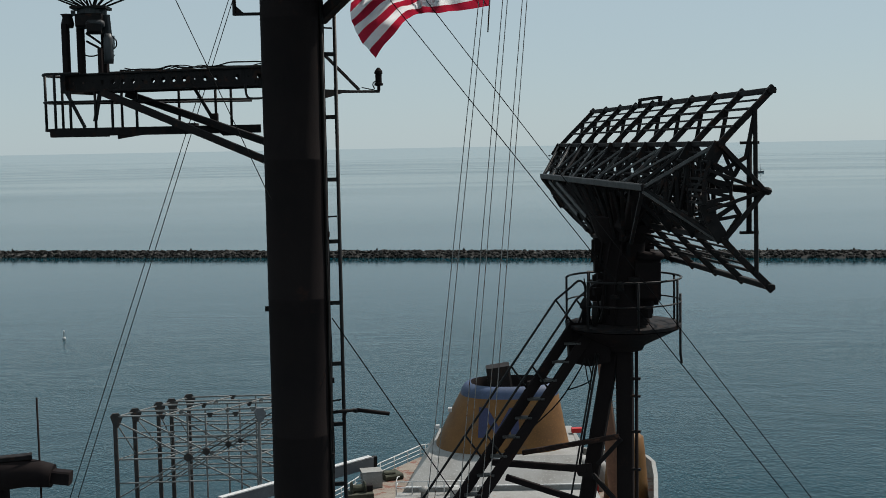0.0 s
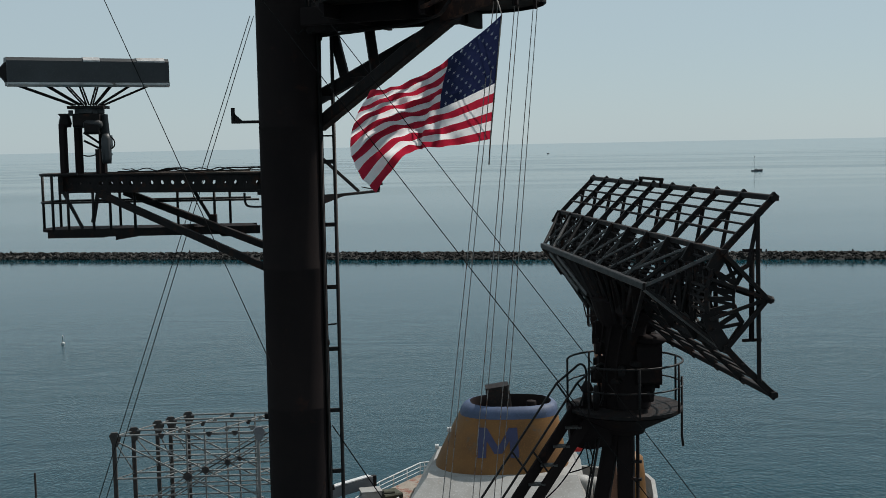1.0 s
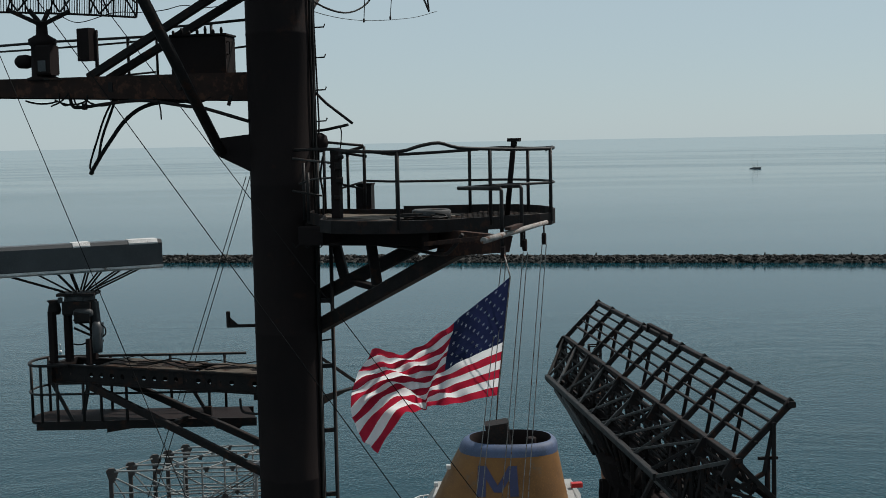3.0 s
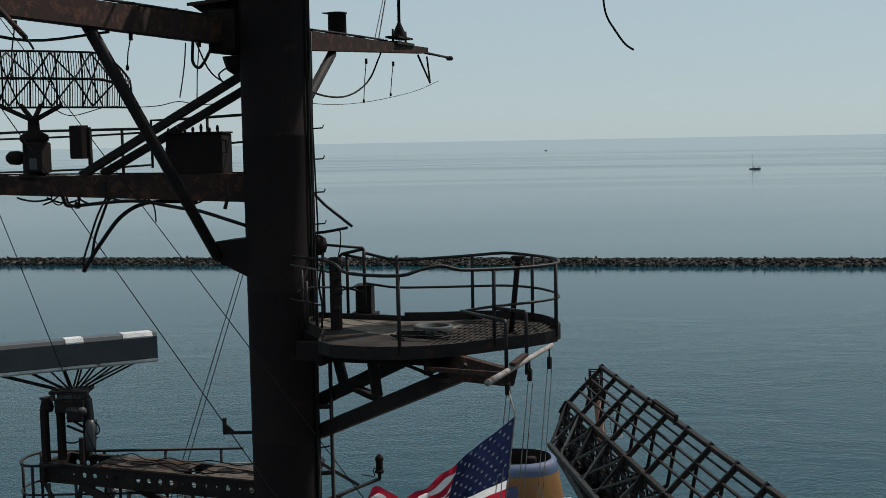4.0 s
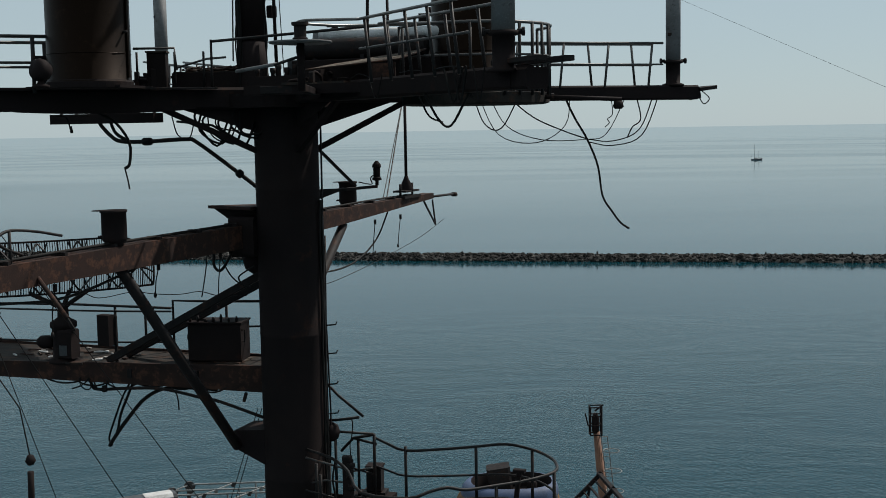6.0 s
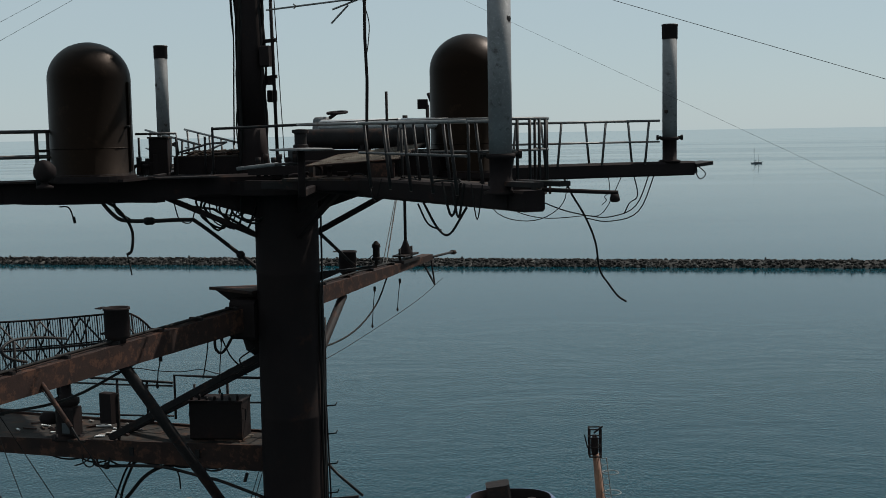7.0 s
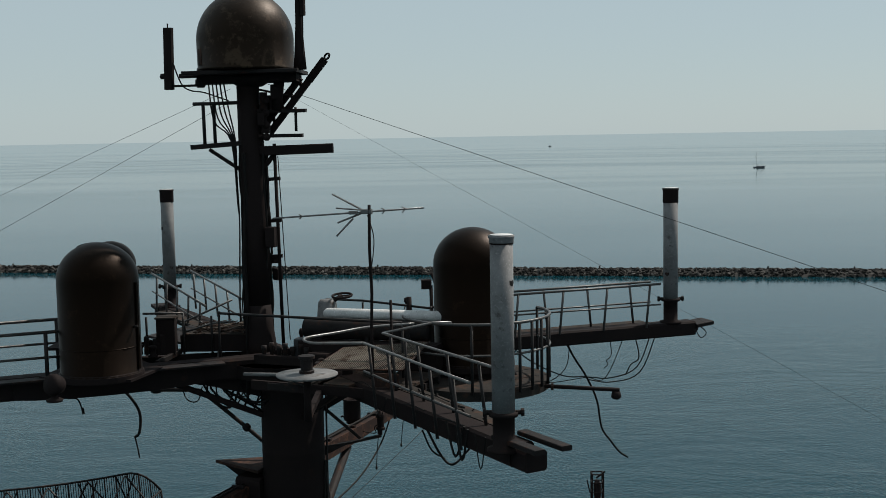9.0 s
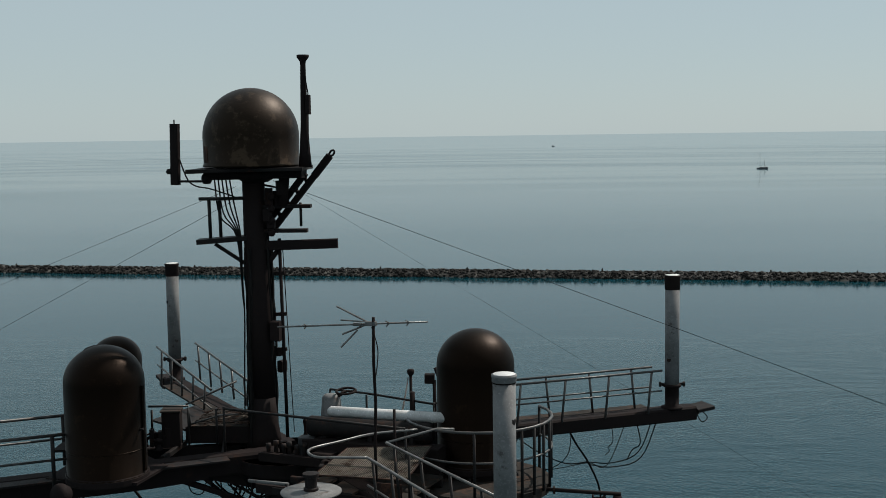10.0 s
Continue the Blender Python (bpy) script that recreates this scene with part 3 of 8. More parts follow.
def build_radar_platform():
    t = thing("radar_platform", (-0.45, 0.4, 1.1), "black steel girder bracket with drilled sides and a railed catwalk below", "platform")
    part("girder_side", holed_wall(Geo(), -4.67, -0.36, 0.08, 1.11, 1.42, 20, 0.042, skip=(0, 1, 2, 7, 12, 15, 17, 19)), STEEL, t)
    part("girder_side", holed_wall(Geo(), -4.67, -0.36, 0.78, 1.11, 1.42, 20, 0.042), STEEL, t)
    part("girder_end", Geo().block((-4.72, 0.43, 1.26), (0.10, 0.9, 0.36)), STEEL, t)
    for a0, a1 in ((-3.75, -2.75), (-2.72, -2.0), (-1.72, -0.4)):
        g = Geo().plate([(a0, 0.05), (a1, 0.05), (a1, 0.82), (a0, 0.82)], 1.437, 1.449)
        pl = part("top_plate", g, DECK, t, "sun-bleached tan top plate")
        for k in range(2):
            c = a0 + (a1 - a0) * (0.28 + 0.44 * k)
            part("access_hole", Geo().lathe((c, 0.42, 1.450), [(0.15, 0), (0.15, 0.004)], 20, False), BLACK, pl)
    rnd = random.Random(64)
    for k in range(4):
        pts = [(-3.6 + 0.26 * i, 0.18 + 0.16 * k + rnd.uniform(-0.10, 0.10), 1.472 + (0.05 if rnd.random() < 0.25 else 0.0)) for i in range(13)]
        part("loose_cable", Geo().tube(smooth_line(pts, 3), rnd.choice((0.010, 0.014)), 5), CABLE, t)
    # diagonal braces to the mast
    for b in (0.02, 0.80):
        part("brace", Geo().beam((-3.9, b, 1.08), (-0.42, b * 0.7, -0.02 if b > 0.5 else -0.26), 0.09, 0.13), STEEL, t)
    part("brace_tie", Geo().beam((-2.4, 0.02, 0.45), (-2.4, 0.8, 0.45), 0.08, 0.08), STEEL, t)
    # catwalk running square to the mast's front, with a rounded outer end
    def cat(u, w, z):
        q = Vector((-4.8, -0.20, 0)) + EAST * u + NORTH * w
        return (q.x, q.y, z)

    n = 8
    end = [(-0.30 * math.cos(math.pi / 2 - math.pi * k / n), 0.48 - 0.48 * math.sin(math.pi / 2 - math.pi * k / n)) for k in range(n + 1)]
    rim = [(3.8, 0.0), (0.0, 0.0), *end[1:-1], (0.0, 0.96), (3.5, 0.96)]
    part("catwalk_deck", Geo().plate([cat(u, w, 0)[:2] for u, w in rim], 0.38, 0.43), BLACK, t)
    part("fascia", Geo().beam(cat(-0.02, 0.0, 0.36), cat(3.8, 0.0, 0.37), 0.04, 0.15), STEEL, t)
    part("fascia", Geo().beam(cat(-0.02, 0.96, 0.36), cat(3.6, 0.96, 0.37), 0.04, 0.12), STEEL, t)
    part("end_box", Geo().beam(cat(-0.1, 0.12, 0.33), cat(0.95, 0.10, 0.33), 0.2, 0.12), STEEL, t)
    part("deck_bracket", Geo().gusset([cat(1.15, 0.02, 0.30), cat(1.95, 0.02, 0.34), cat(1.15, 0.02, 0.22)], 0.05), STEEL, t)
    part("deck_bracket", Geo().gusset([cat(3.0, 0.02, 0.34), cat(3.6, 0.02, 0.34), cat(3.5, 0.02, 0.25), cat(3.1, 0.02, 0.25)], 0.05), STEEL, t)
    hoop = [(0.5, 0.0), (0.0, 0.0), *end[1:-1], (0.0, 0.96), (3.5, 0.96)]
    part("top_rail", Geo().tube([cat(u, w, 1.43) for u, w in hoop], 0.026, 8), DARKRAIL, t)
    part("mid_rail", Geo().tube([cat(u, w, 0.92) for u, w in rim], 0.02, 8), DARKRAIL, t)
    for u, w, top in ((0.02, 0.0, 1.43), (0.30, 0.0, 1.12), (0.76, 0.0, 1.12), (1.07, 0.0, 1.12), (1.52, 0.0, 1.12), (2.98, 0.0, 1.12), (-0.28, 0.40, 1.43), (-0.12, 0.90, 1.43), (1.0, 0.96, 1.43), (2.1, 0.96, 1.43), (3.1, 0.96, 1.43)):
        part("post", Geo().tube([cat(u, w, 0.40), cat(u, w, top)], 0.026, 8), DARKRAIL, t)
    part("slanted_stay", Geo().beam(cat(0.22, 0.02, 1.12), cat(0.55, 0.02, 0.44), 0.04, 0.06), DARKRAIL, t)
    part("slanted_stay", Geo().beam(cat(0.86, 0.02, 1.12), cat(0.74, 0.02, 0.55), 0.07, 0.05), DARKRAIL, t)
    part("slanted_stay", Geo().beam(cat(2.60, 0.02, 1.12), cat(2.95, 0.02, 0.50), 0.04, 0.06), DARKRAIL, t)
    part("junction_box", Geo().block(cat(2.95, -0.02, 0.54), (0.14, 0.1, 0.24), 20), STEEL, t)
    part("bent_pipe", Geo().tube(smooth_line([(-0.75, -0.3, 1.1), (-0.74, -0.3, 0.95), (-0.70, -0.3, 0.88), (-0.6, -0.3, 0.86), (-0.4, -0.3, 0.86)]), 0.02, 6), DARKRAIL, t)


build_radar_platform()


def build_radar():
    t = thing("bar_radar", (-4.4, 0.43, 1.45), "grey slotted bar radar antenna on a three-legged black pedestal", "radar")
    for p, h, w in (((-4.72, 0.12), 0.92, 0.12), ((-4.52, 0.30), 0.90, 0.12), ((-4.22, 0.62), 0.84, 0.11), ((-4.00, 0.16), 0.45, 0.08)):
        part("leg", Geo().beam((*p, 1.44), (*p, 1.44 + h), w, w), BLACK, t)
    part("leg_collar", Geo().lathe((-4.72, 0.2, 2.30), [(0.10, 0), (0.12, 0.08), (0.09, 0.2), (0.13, 0.25)], 14), STEEL, t)
    part("leg_brace", Geo().beam((-4.4, 0.3, 2.2), (-4.02, 0.6, 1.85), 0.03, 0.04), STEEL, t)
    part("leg_brace", Geo().beam((-4.4, 0.3, 2.05), (-4.0, 0.6, 1.78), 0.03, 0.04), STEEL, t)
    part("leg_collar", Geo().lathe((-4.50, 0.32, 2.28), [(0.09, 0), (0.12, 0.08), (0.09, 0.18), (0.12, 0.24)], 14), MESHGREY, t)
    part("mounting_plate", Geo().block((-4.34, 0.40, 2.66), (0.66, 0.50, 0.05), 22, 0.1), STEEL, t)
    part("turntable", Geo().lathe((-4.34, 0.43, 2.52), [(0.20, 0), (0.27, 0.03), (0.27, 0.12), (0.30, 0.14)], 20, False), MESHGREY, t)
    part("gearbox", Geo().block((-4.30, 0.36, 2.42), (0.50, 0.42, 0.24), 18, 0.12), STEEL, t)
    part("gear_cover", Geo().block((-4.14, 0.22, 2.27), (0.26, 0.24, 0.22), 26, 0.2), STEEL, t)
    part("drive_motor", Geo().lathe((-4.12, 0.20, 2.34), [(0.05, -0.16), (0.08, -0.12), (0.08, 0.12), (0.05, 0.17)], 14, True, (0.9, 0.3, 0)), MESHGREY, t)
    part("bearing_arm", Geo().beam((-4.02, 0.40, 2.52), (-3.98, 0.42, 1.90), 0.13, 0.10), MESHGREY, t)
    for k in range(5):
        part("gear_lug", Geo().block((-4.56 + 0.11 * k, 0.16 + 0.03 * k, 2.56 - 0.03 * (k % 2)), (0.07, 0.06, 0.10), 20 + 9 * k, 0.15), MESHGREY, t)
    part("motor", Geo().lathe((-3.95, 0.35, 1.62), [(0.08, 0), (0.09, 0.1), (0.09, 0.45), (0.06, 0.55)], 12), GREY, t)
    part("switch_box", Geo().block((-3.98, 0.45, 2.02), (0.14, 0.12, 0.24), 20, 0.1), GREY, t)
    part("loop_cable", Geo().tube(smooth_line([(-3.92, 0.42, 2.12), (-3.83, 0.42, 2.05), (-3.83, 0.42, 1.94), (-3.94, 0.42, 1.86)]), 0.012, 6), CABLE, t)
    part("slack_cable", Geo().tube(sagging((-4.35, 0.2, 1.78), (-3.98, 0.4, 1.95), 0.08), 0.014, 6), CABLE, t)
    c = Vector((-4.35, 0.45, 0))
    d = Vector((math.cos(radians(47)), math.sin(radians(47)), 0))
    nrm = Vector((d.y, -d.x, 0))
    L = 1.46

    def bar(s, w, z):
        q = c + d * s + nrm * w
        return (q.x, q.y, z)

    # trough-shaped antenna with a slanted lower lip
    sec = [(0.17, 3.05), (0.20, 3.12), (0.20, 3.50), (0.15, 3.56), (-0.13, 3.56), (-0.16, 3.5), (-0.16, 3.12), (-0.08, 3.05)]
    g = Geo()
    g.add([bar(s, w, z) for s in (-L, L) for w, z in sec], [(k, (k + 1) % 8, 8 + (k + 1) % 8, 8 + k) for k in range(8)] + [tuple(range(8)), tuple(range(8, 16))[::-1]])
    part("antenna_body", g, GREY, t)
    part("lower_lip", Geo().add([bar(s, w, z) for s in (-L, L) for w, z in ((0.16, 3.03), (0.24, 3.07), (0.24, 3.11), (0.16, 3.10))], [(k, (k + 1) % 4, 4 + (k + 1) % 4, 4 + k) for k in range(4)] + [(0, 1, 2, 3), (7, 6, 5, 4)]), PALE, t, "paler lower lip")
    part("end_cap", Geo().add([bar(s, w, z) for s, w, z in ((-L, 0.16, 3.12), (-L, 0.16, 3.48), (-L, -0.14, 3.48), (-L, -0.14, 3.12), (-L - 0.16, 0.0, 3.30))], [(0, 1, 4), (1, 2, 4), (2, 3, 4), (3, 0, 4)]), STEEL, t)
    for s0, s1 in ((-0.12, 0.18), (0.86, 1.38)):
        part("white_cover", Geo().add([bar(s, w, z) for s in (s0, s1) for w, z in ((0.204, 3.49), (0.204, 3.515), (0.15, 3.575), (-0.10, 3.575), (-0.10, 3.562), (0.148, 3.562))], [(k, (k + 1) % 6, 6 + (k + 1) % 6, 6 + k) for k in range(6)] + [tuple(range(6)), tuple(range(6, 12))[::-1]]), PALE, t, "bright white cover plate")
    for s in (-1.25, -0.75, -0.4, -0.15, 0.15, 0.4, 0.75, 1.1):
        for w in (-0.1, 0.12):
            q = c + d * s * 0.22 + nrm * w
            part("strut", Geo().tube([(q.x, q.y, 2.70), bar(s, w, 3.06)], 0.017, 6), STEEL, t)


build_radar()


def small_fittings():
    g = Geo().beam(at_mast(-0.50, 0, 2.30), at_mast(-0.98, 0, 2.30), 0.05, 0.05).beam(at_mast(-0.96, 0, 2.28), at_mast(-0.96, 0, 2.54), 0.05, 0.06).gusset([at_mast(-0.93, 0, 2.32), at_mast(-0.80, 0, 2.32), at_mast(-0.93, 0, 2.44)], 0.03)
    solo("hook_bracket", g, STEEL, at_mast(-0.5, 0, 2.3), "small black hook bracket welded to the mast", "bracket")
    for z, reach, north, up in ((1.02, 1.40, 1.70, 0.62), (9.36, 1.42, 0.9, 0.66)):
        t = thing("masthead_light", at_mast(0.5, north * 0.3, z), "small dark signal lamp on a braced outrigger arm", "lamp", "signal lamps")
        root, tip = at_mast(0.48, north * 0.3, z - 0.04), at_mast(reach, north, z)
        part("arm", Geo().beam(root, tip, 0.05, 0.05), STEEL, t)
        part("gusset", Geo().gusset([at_mast(0.5, north * 0.3, z - 0.16), at_mast(0.5, north * 0.3, z), at_mast(0.95, north * 0.6, z)], 0.02), STEEL, t)
        part("strut", Geo().beam(at_mast(0.5, north * 0.3, z + up), at_mast(0.5 + 0.62 * (reach - 0.5), north * 0.75, z + 0.02), 0.04, 0.05), STEEL, t)
        x, y, _ = tip
        part("lamp_body", Geo().lathe((x, y, z + 0.02), [(0.03, 0), (0.03, 0.08), (0.08, 0.09), (0.08, 0.13), (0.06, 0.14), (0.06, 0.30), (0.08, 0.31), (0.07, 0.36), (0.02, 0.42)], 14, False), BLACK, t)
        part("lead", Geo().tube(smooth_line([(x - 0.05, y, z + 0.2), (x - 0.12, y, z + 0.14), (x - 0.1, y, z + 0.04), (x - 0.3, y - 0.1, z + 0.08)]), 0.010, 6), CABLE, t)
    t = thing("outrigger_pipe", at_mast(0.6, 0, -4.65), "jointed black pipe sticking out from the mast", "pipe")
    part("pipe", Geo().tube([at_mast(0.5, 0, -4.66), at_mast(0.95, 0, -4.62)], 0.03, 8), STEEL, t)
    part("sleeve", Geo().tube([at_mast(0.98, 0, -4.62), at_mast(1.55, 0, -4.70)], 0.036, 8), BLACK, t)
    part("ring", Geo().lathe(at_mast(0.96, 0, -4.66), [(0.05, 0), (0.05, 0.06)], 10, False), STEEL, t)
    part("bracket", Geo().beam(at_mast(0.72, 0, -4.8), at_mast(0.8, 0, -4.62), 0.03, 0.04), STEEL, t)


small_fittings()


# ---- the round lookout platform ----
def build_lookout():
    t = thing("lookout_platform", (2.0, -0.7, 3.75), "D-shaped railed platform with a rust-brown deck braced off the mast", "platform")
    LZ = 4.10
    bend = [(2.95, 0.78), (3.42, 0.90), (3.90, 0.76), (4.28, 0.40), (4.50, 0.0), (4.57, -0.40), (4.30, -0.92), (3.95, -1.36), (3.62, -1.78), (3.32, -2.05), (2.92, -2.28), (2.40, -2.38), (1.95, -2.34)]
    arc = [p[:2] for p in smooth_line([(a, b, 0) for a, b in bend], 2)]
    outline = [(0.45, 0.42), (1.30, 0.36), (1.95, 0.36), (2.40, 0.50), *arc, (1.66, -2.10), (1.30, -1.20), (0.62, -0.40)]
    part("deck_plate", Geo().plate(outline[::-1], LZ - 0.04, LZ), GRIME, t, "rust-brown deck plate")
    mat_ = [(0.62, 0.30), (1.95, 0.26), (2.7, 0.50), (3.0, 0.15), (2.95, -0.45), (2.5, -1.12), (1.95, -0.95), (1.45, -0.60), (0.85, -0.45)]
    # lighter tan sheet that puts the sunlit part of the deck into colour
    part("sunlit_patch", Geo().plate(mat_[::-1], LZ + 0.001, LZ + 0.005), PALETAN, t, "tan patch of the deck, toned lighter as if sunlit")
    for k in range(15):
        x = 3.12 + 0.083 * k
        low, high = -1.90 + 1.20 * (x - 3.12), 0.72 - 0.42 * max(0.0, x - 3.6) ** 0.7
        part("deck_batten", Geo().beam((x, low, LZ + 0.012), (x + 0.02, high, LZ + 0.012), 0.045, 0.022), GRIME, t)
    for k in range(8):
        y = -1.25 + 0.24 * k
        part("deck_batten", Geo().beam((3.05, y, LZ + 0.022), (min(4.2, 3.95 + 0.1 * k), y + 0.03, LZ + 0.022), 0.03, 0.014), GRIME, t)
    part("step_plate", Geo().plate([(0.62, 0.40), (1.36, 0.40), (1.36, 1.14), (0.62, 1.14)], LZ - 0.16, LZ - 0.035), BLACK, t)
    rim = Geo()
    for k, (p, q) in enumerate(zip(outline, outline[1:] + outline[:1])):
        rim.beam((*p, LZ + (0.02 if 2 <= k <= 13 else -0.01)), (*q, LZ + (0.02 if 2 <= k <= 13 else -0.01)), 0.03, 0.22 if 2 <= k <= 13 else 0.18)
    part("rim", rim, STEEL, t)
    for b in (-1.35, -0.15):
        part("girder", Geo().beam((0.95 if b < -1 else 0.3, b, 3.88), (3.3, b, 3.90), 0.10, 0.28), BLACK, t)
    for p, q in (((0.40, 0.36, 2.23), (3.62, -1.76, 3.76)), ((0.20, 0.50, 2.64), (2.30, 0.50, 3.66))):
        part("strut", Geo().beam(p, q, 0.20, 0.22), STEEL, t)
    for p, q in (((0.62, 0.5, 3.85), (0.86, 0.45, 2.98)), ((1.50, 0.0, 3.85), (1.72, -0.25, 3.02)), ((1.02, 0.45, 2.98), (1.66, -0.10, 2.96))):
        part("web", Geo().beam(p, q, 0.16, 0.09), STEEL, t)
    part("cross_beam", Geo().beam((3.2, -2.0, 3.88), (3.2, 0.7, 3.88), 0.10, 0.26), BLACK, t)
    part("cross_beam", Geo().beam((1.6, -2.0, 3.9), (1.6, 0.7, 3.9), 0.08, 0.2), BLACK, t)
    far_run = [(1.10, 0.78, 5.11), (1.45, 0.55, 5.08), (1.85, 0.34, 5.05), (2.40, 0.50, 5.07), (2.95, 0.72, 5.10)]
    end_run = [(*arc[k], 5.12 + 0.01 * math.sin(k)) for k in (2, 4, 6, 8, 10, 12, 14)]
    near_run = [(*arc[16], 5.16), (*lerp(arc[16], arc[18], 0.7), 5.23), (*lerp(arc[18], arc[20], 0.35), 5.19), (*arc[20], 5.12), (2.20, -2.28, 5.14), (1.60, -1.40, 5.16), (1.05, -0.80, 5.16), (0.42, -0.39, 5.15)]
    part("top_rail", Geo().tube(smooth_line(far_run + end_run + near_run, 3), 0.024, 8), DARKRAIL, t, "buckled top rail")
    part("mid_rail", Geo().tube(smooth_line([(a, b, 4.62) for a, b, z in far_run + end_run] + [(*arc[16], 4.60)], 3), 0.019, 8), DARKRAIL, t)
    for a, b in ((1.10, 0.78), (1.85, 0.34), (2.95, 0.72), arc[4], arc[10], arc[14], arc[20]):
        part("post", Geo().tube([(a, b, LZ - 0.04), (a, b, 5.12)], 0.027, 8), DARKRAIL, t)
    for (a, b), (c_, d_) in (((4.51, -2.66), arc[16]), ((4.54, -1.84), arc[14])):
        part("short_post", Geo().tube([(a, b, 3.80), (a, b, 4.60), (a - 0.02, b + 0.01, 4.63), (c_, d_, 4.60)], 0.026, 8), DARKRAIL, t)
    part("under_pipe", Geo().tube(smooth_line([(0.5, 0.2, 3.72), (2.4, -1.0, 3.70), (3.4, -2.0, 3.70), (3.7, -2.35, 3.80), (3.9, -2.45, 4.02)]), 0.026, 8), STEEL, t)
    g = Geo()
    for i in range(4):
        g.tube(smooth_line([(0.6 + 0.2 * i, -0.9, 3.74), (0.65 + 0.2 * i, -0.9, 3.66), (0.75 + 0.2 * i, -0.9, 3.74)]), 0.010, 5)
    part("clipped_cable", g, CABLE, t)
    # entry gate beside the mast
    for a, b, top in ((0.84, 0.7, 5.06), (1.14, 0.7, 5.18), (0.45, 0.35, 5.10), (0.58, 0.35, 5.14), (0.60, -0.45, 4.95), (0.72, -0.55, 4.80), (0.86, -0.50, 4.95)):
        part("gate_post", Geo().tube([(a, b, 4.05), (a, b, top)], 0.026, 8), DARKRAIL, t)
    part("gate_rail", Geo().tube([(0.52, 0.7, 4.85), (0.75, 0.7, 5.09), (1.14, 0.7, 5.18)], 0.026, 8), DARKRAIL, t)
    part("gate_rail", Geo().tube([(0.75, 0.7, 5.09), (0.98, 0.7, 5.05), (1.18, 0.7, 5.02)], 0.022, 8), DARKRAIL, t)
    part("gate_rail", Geo().tube([(0.70, 0.7, 4.57), (0.90, 0.7, 4.53), (1.16, 0.7, 4.48)], 0.018, 8), DARKRAIL, t)
    part("gate_rail", Geo().tube([(0.70, 0.7, 4.50), (1.10, 0.7, 4.60)], 0.018, 8), RAIL, t)
    part("gate_rail", Geo().tube([(0.45, 0.35, 5.28), (1.14, 0.66, 5.20)], 0.022, 8), DARKRAIL, t)
    part("gate_rail", Geo().tube([(0.40, -0.42, 5.02), (0.80, -0.5, 4.98), (1.22, -0.60, 4.94)], 0.018, 8), RAIL, t)
    part("gate_rail", Geo().tube([(0.52, -0.45, 4.62), (0.80, -0.5, 4.70), (1.20, -0.60, 4.72)], 0.016, 8), RAIL, t)
    part("gate_rail", Geo().tube([(0.45, -0.55, 4.52), (0.95, -0.55, 4.44)], 0.016, 8), DARKRAIL, t)
    part("gate_pillar", Geo().block((1.26, -0.66, 4.60), (0.14, 0.12, 1.04), 0, 0.08), BLACK, t)
    for k, z in enumerate((4.42, 4.68, 4.90, 5.04)):
        part("pillar_fitting", Geo().block((1.30 + 0.03 * (k % 2), -0.70, z), (0.10, 0.10, 0.07 + 0.03 * (k % 3)), 20 * k, 0.25), STEEL, t)
    part("pillar_head", Geo().block((1.25, -0.66, 5.14), (0.14, 0.12, 0.08), 10, 0.2), STEEL, t)
    part("pillar_cable", Geo().tube(smooth_line([(1.00, -0.58, 5.05), (0.96, -0.6, 4.75), (1.0, -0.6, 4.45), (0.98, -0.58, 4.1)]), 0.016, 6), CABLE, t)
    part("awning_stay", Geo().tube([(0.35, 0.4, 6.15), (0.63, 0.4, 5.89), (1.08, 0.4, 5.56)], 0.024, 6), DARKRAIL, t)
    part("awning_stay", Geo().tube([(0.35, 0.4, 5.44), (0.62, 0.4, 5.47), (1.00, 0.4, 5.54)], 0.026, 6), DARKRAIL, t)
    part("hanging_lead", Geo().tube(smooth_line([(0.86, 0.4, 5.50), (0.88, 0.4, 5.42), (0.85, 0.42, 5.2), (0.80, 0.45, 5.05), (0.84, 0.4, 4.75)]), 0.010, 5), CABLE, t)

    solo("float_drum", Geo().lathe(at_mast(0.58, 0.2, 5.10), [(0.05, 0), (0.13, 0.05), (0.16, 0.16), (0.13, 0.27), (0.05, 0.32)], 16), BLACK, at_mast(0.58, 0.2, 5.1), "rounded black drum fixed to the side of the mast", "drum")
    c = (1.02, 0.98)
    t = thing("junction_cabinet", (*c, 4.10), "small dark metal cabinet beside the platform rail", "cabinet")
    part("cabinet_body", Geo().block((*c, 4.33), (0.26, 0.24, 0.42), 10, 0.1), STEEL, t)
    part("foot_plate", Geo().block((*c, 4.09), (0.4, 0.3, 0.06), 10), STEEL, t)
    part("lid", Geo().block((*c, 4.56), (0.29, 0.27, 0.03), 10), BLACK, t)
    c = (2.86, -0.82)
    t = thing("hatch_coaming", (*c, 4.10), "round rusty hatch ring with loose rope round it", "hatch")
    part("ring", Geo().lathe((*c, 4.10), [(0.27, 0), (0.29, 0.02), (0.29, 0.13), (0.26, 0.15), (0.215, 0.13), (0.21, 0.03), (0.02, 0.03)], 28), MESHGREY, t)
    rnd = random.Random(3)
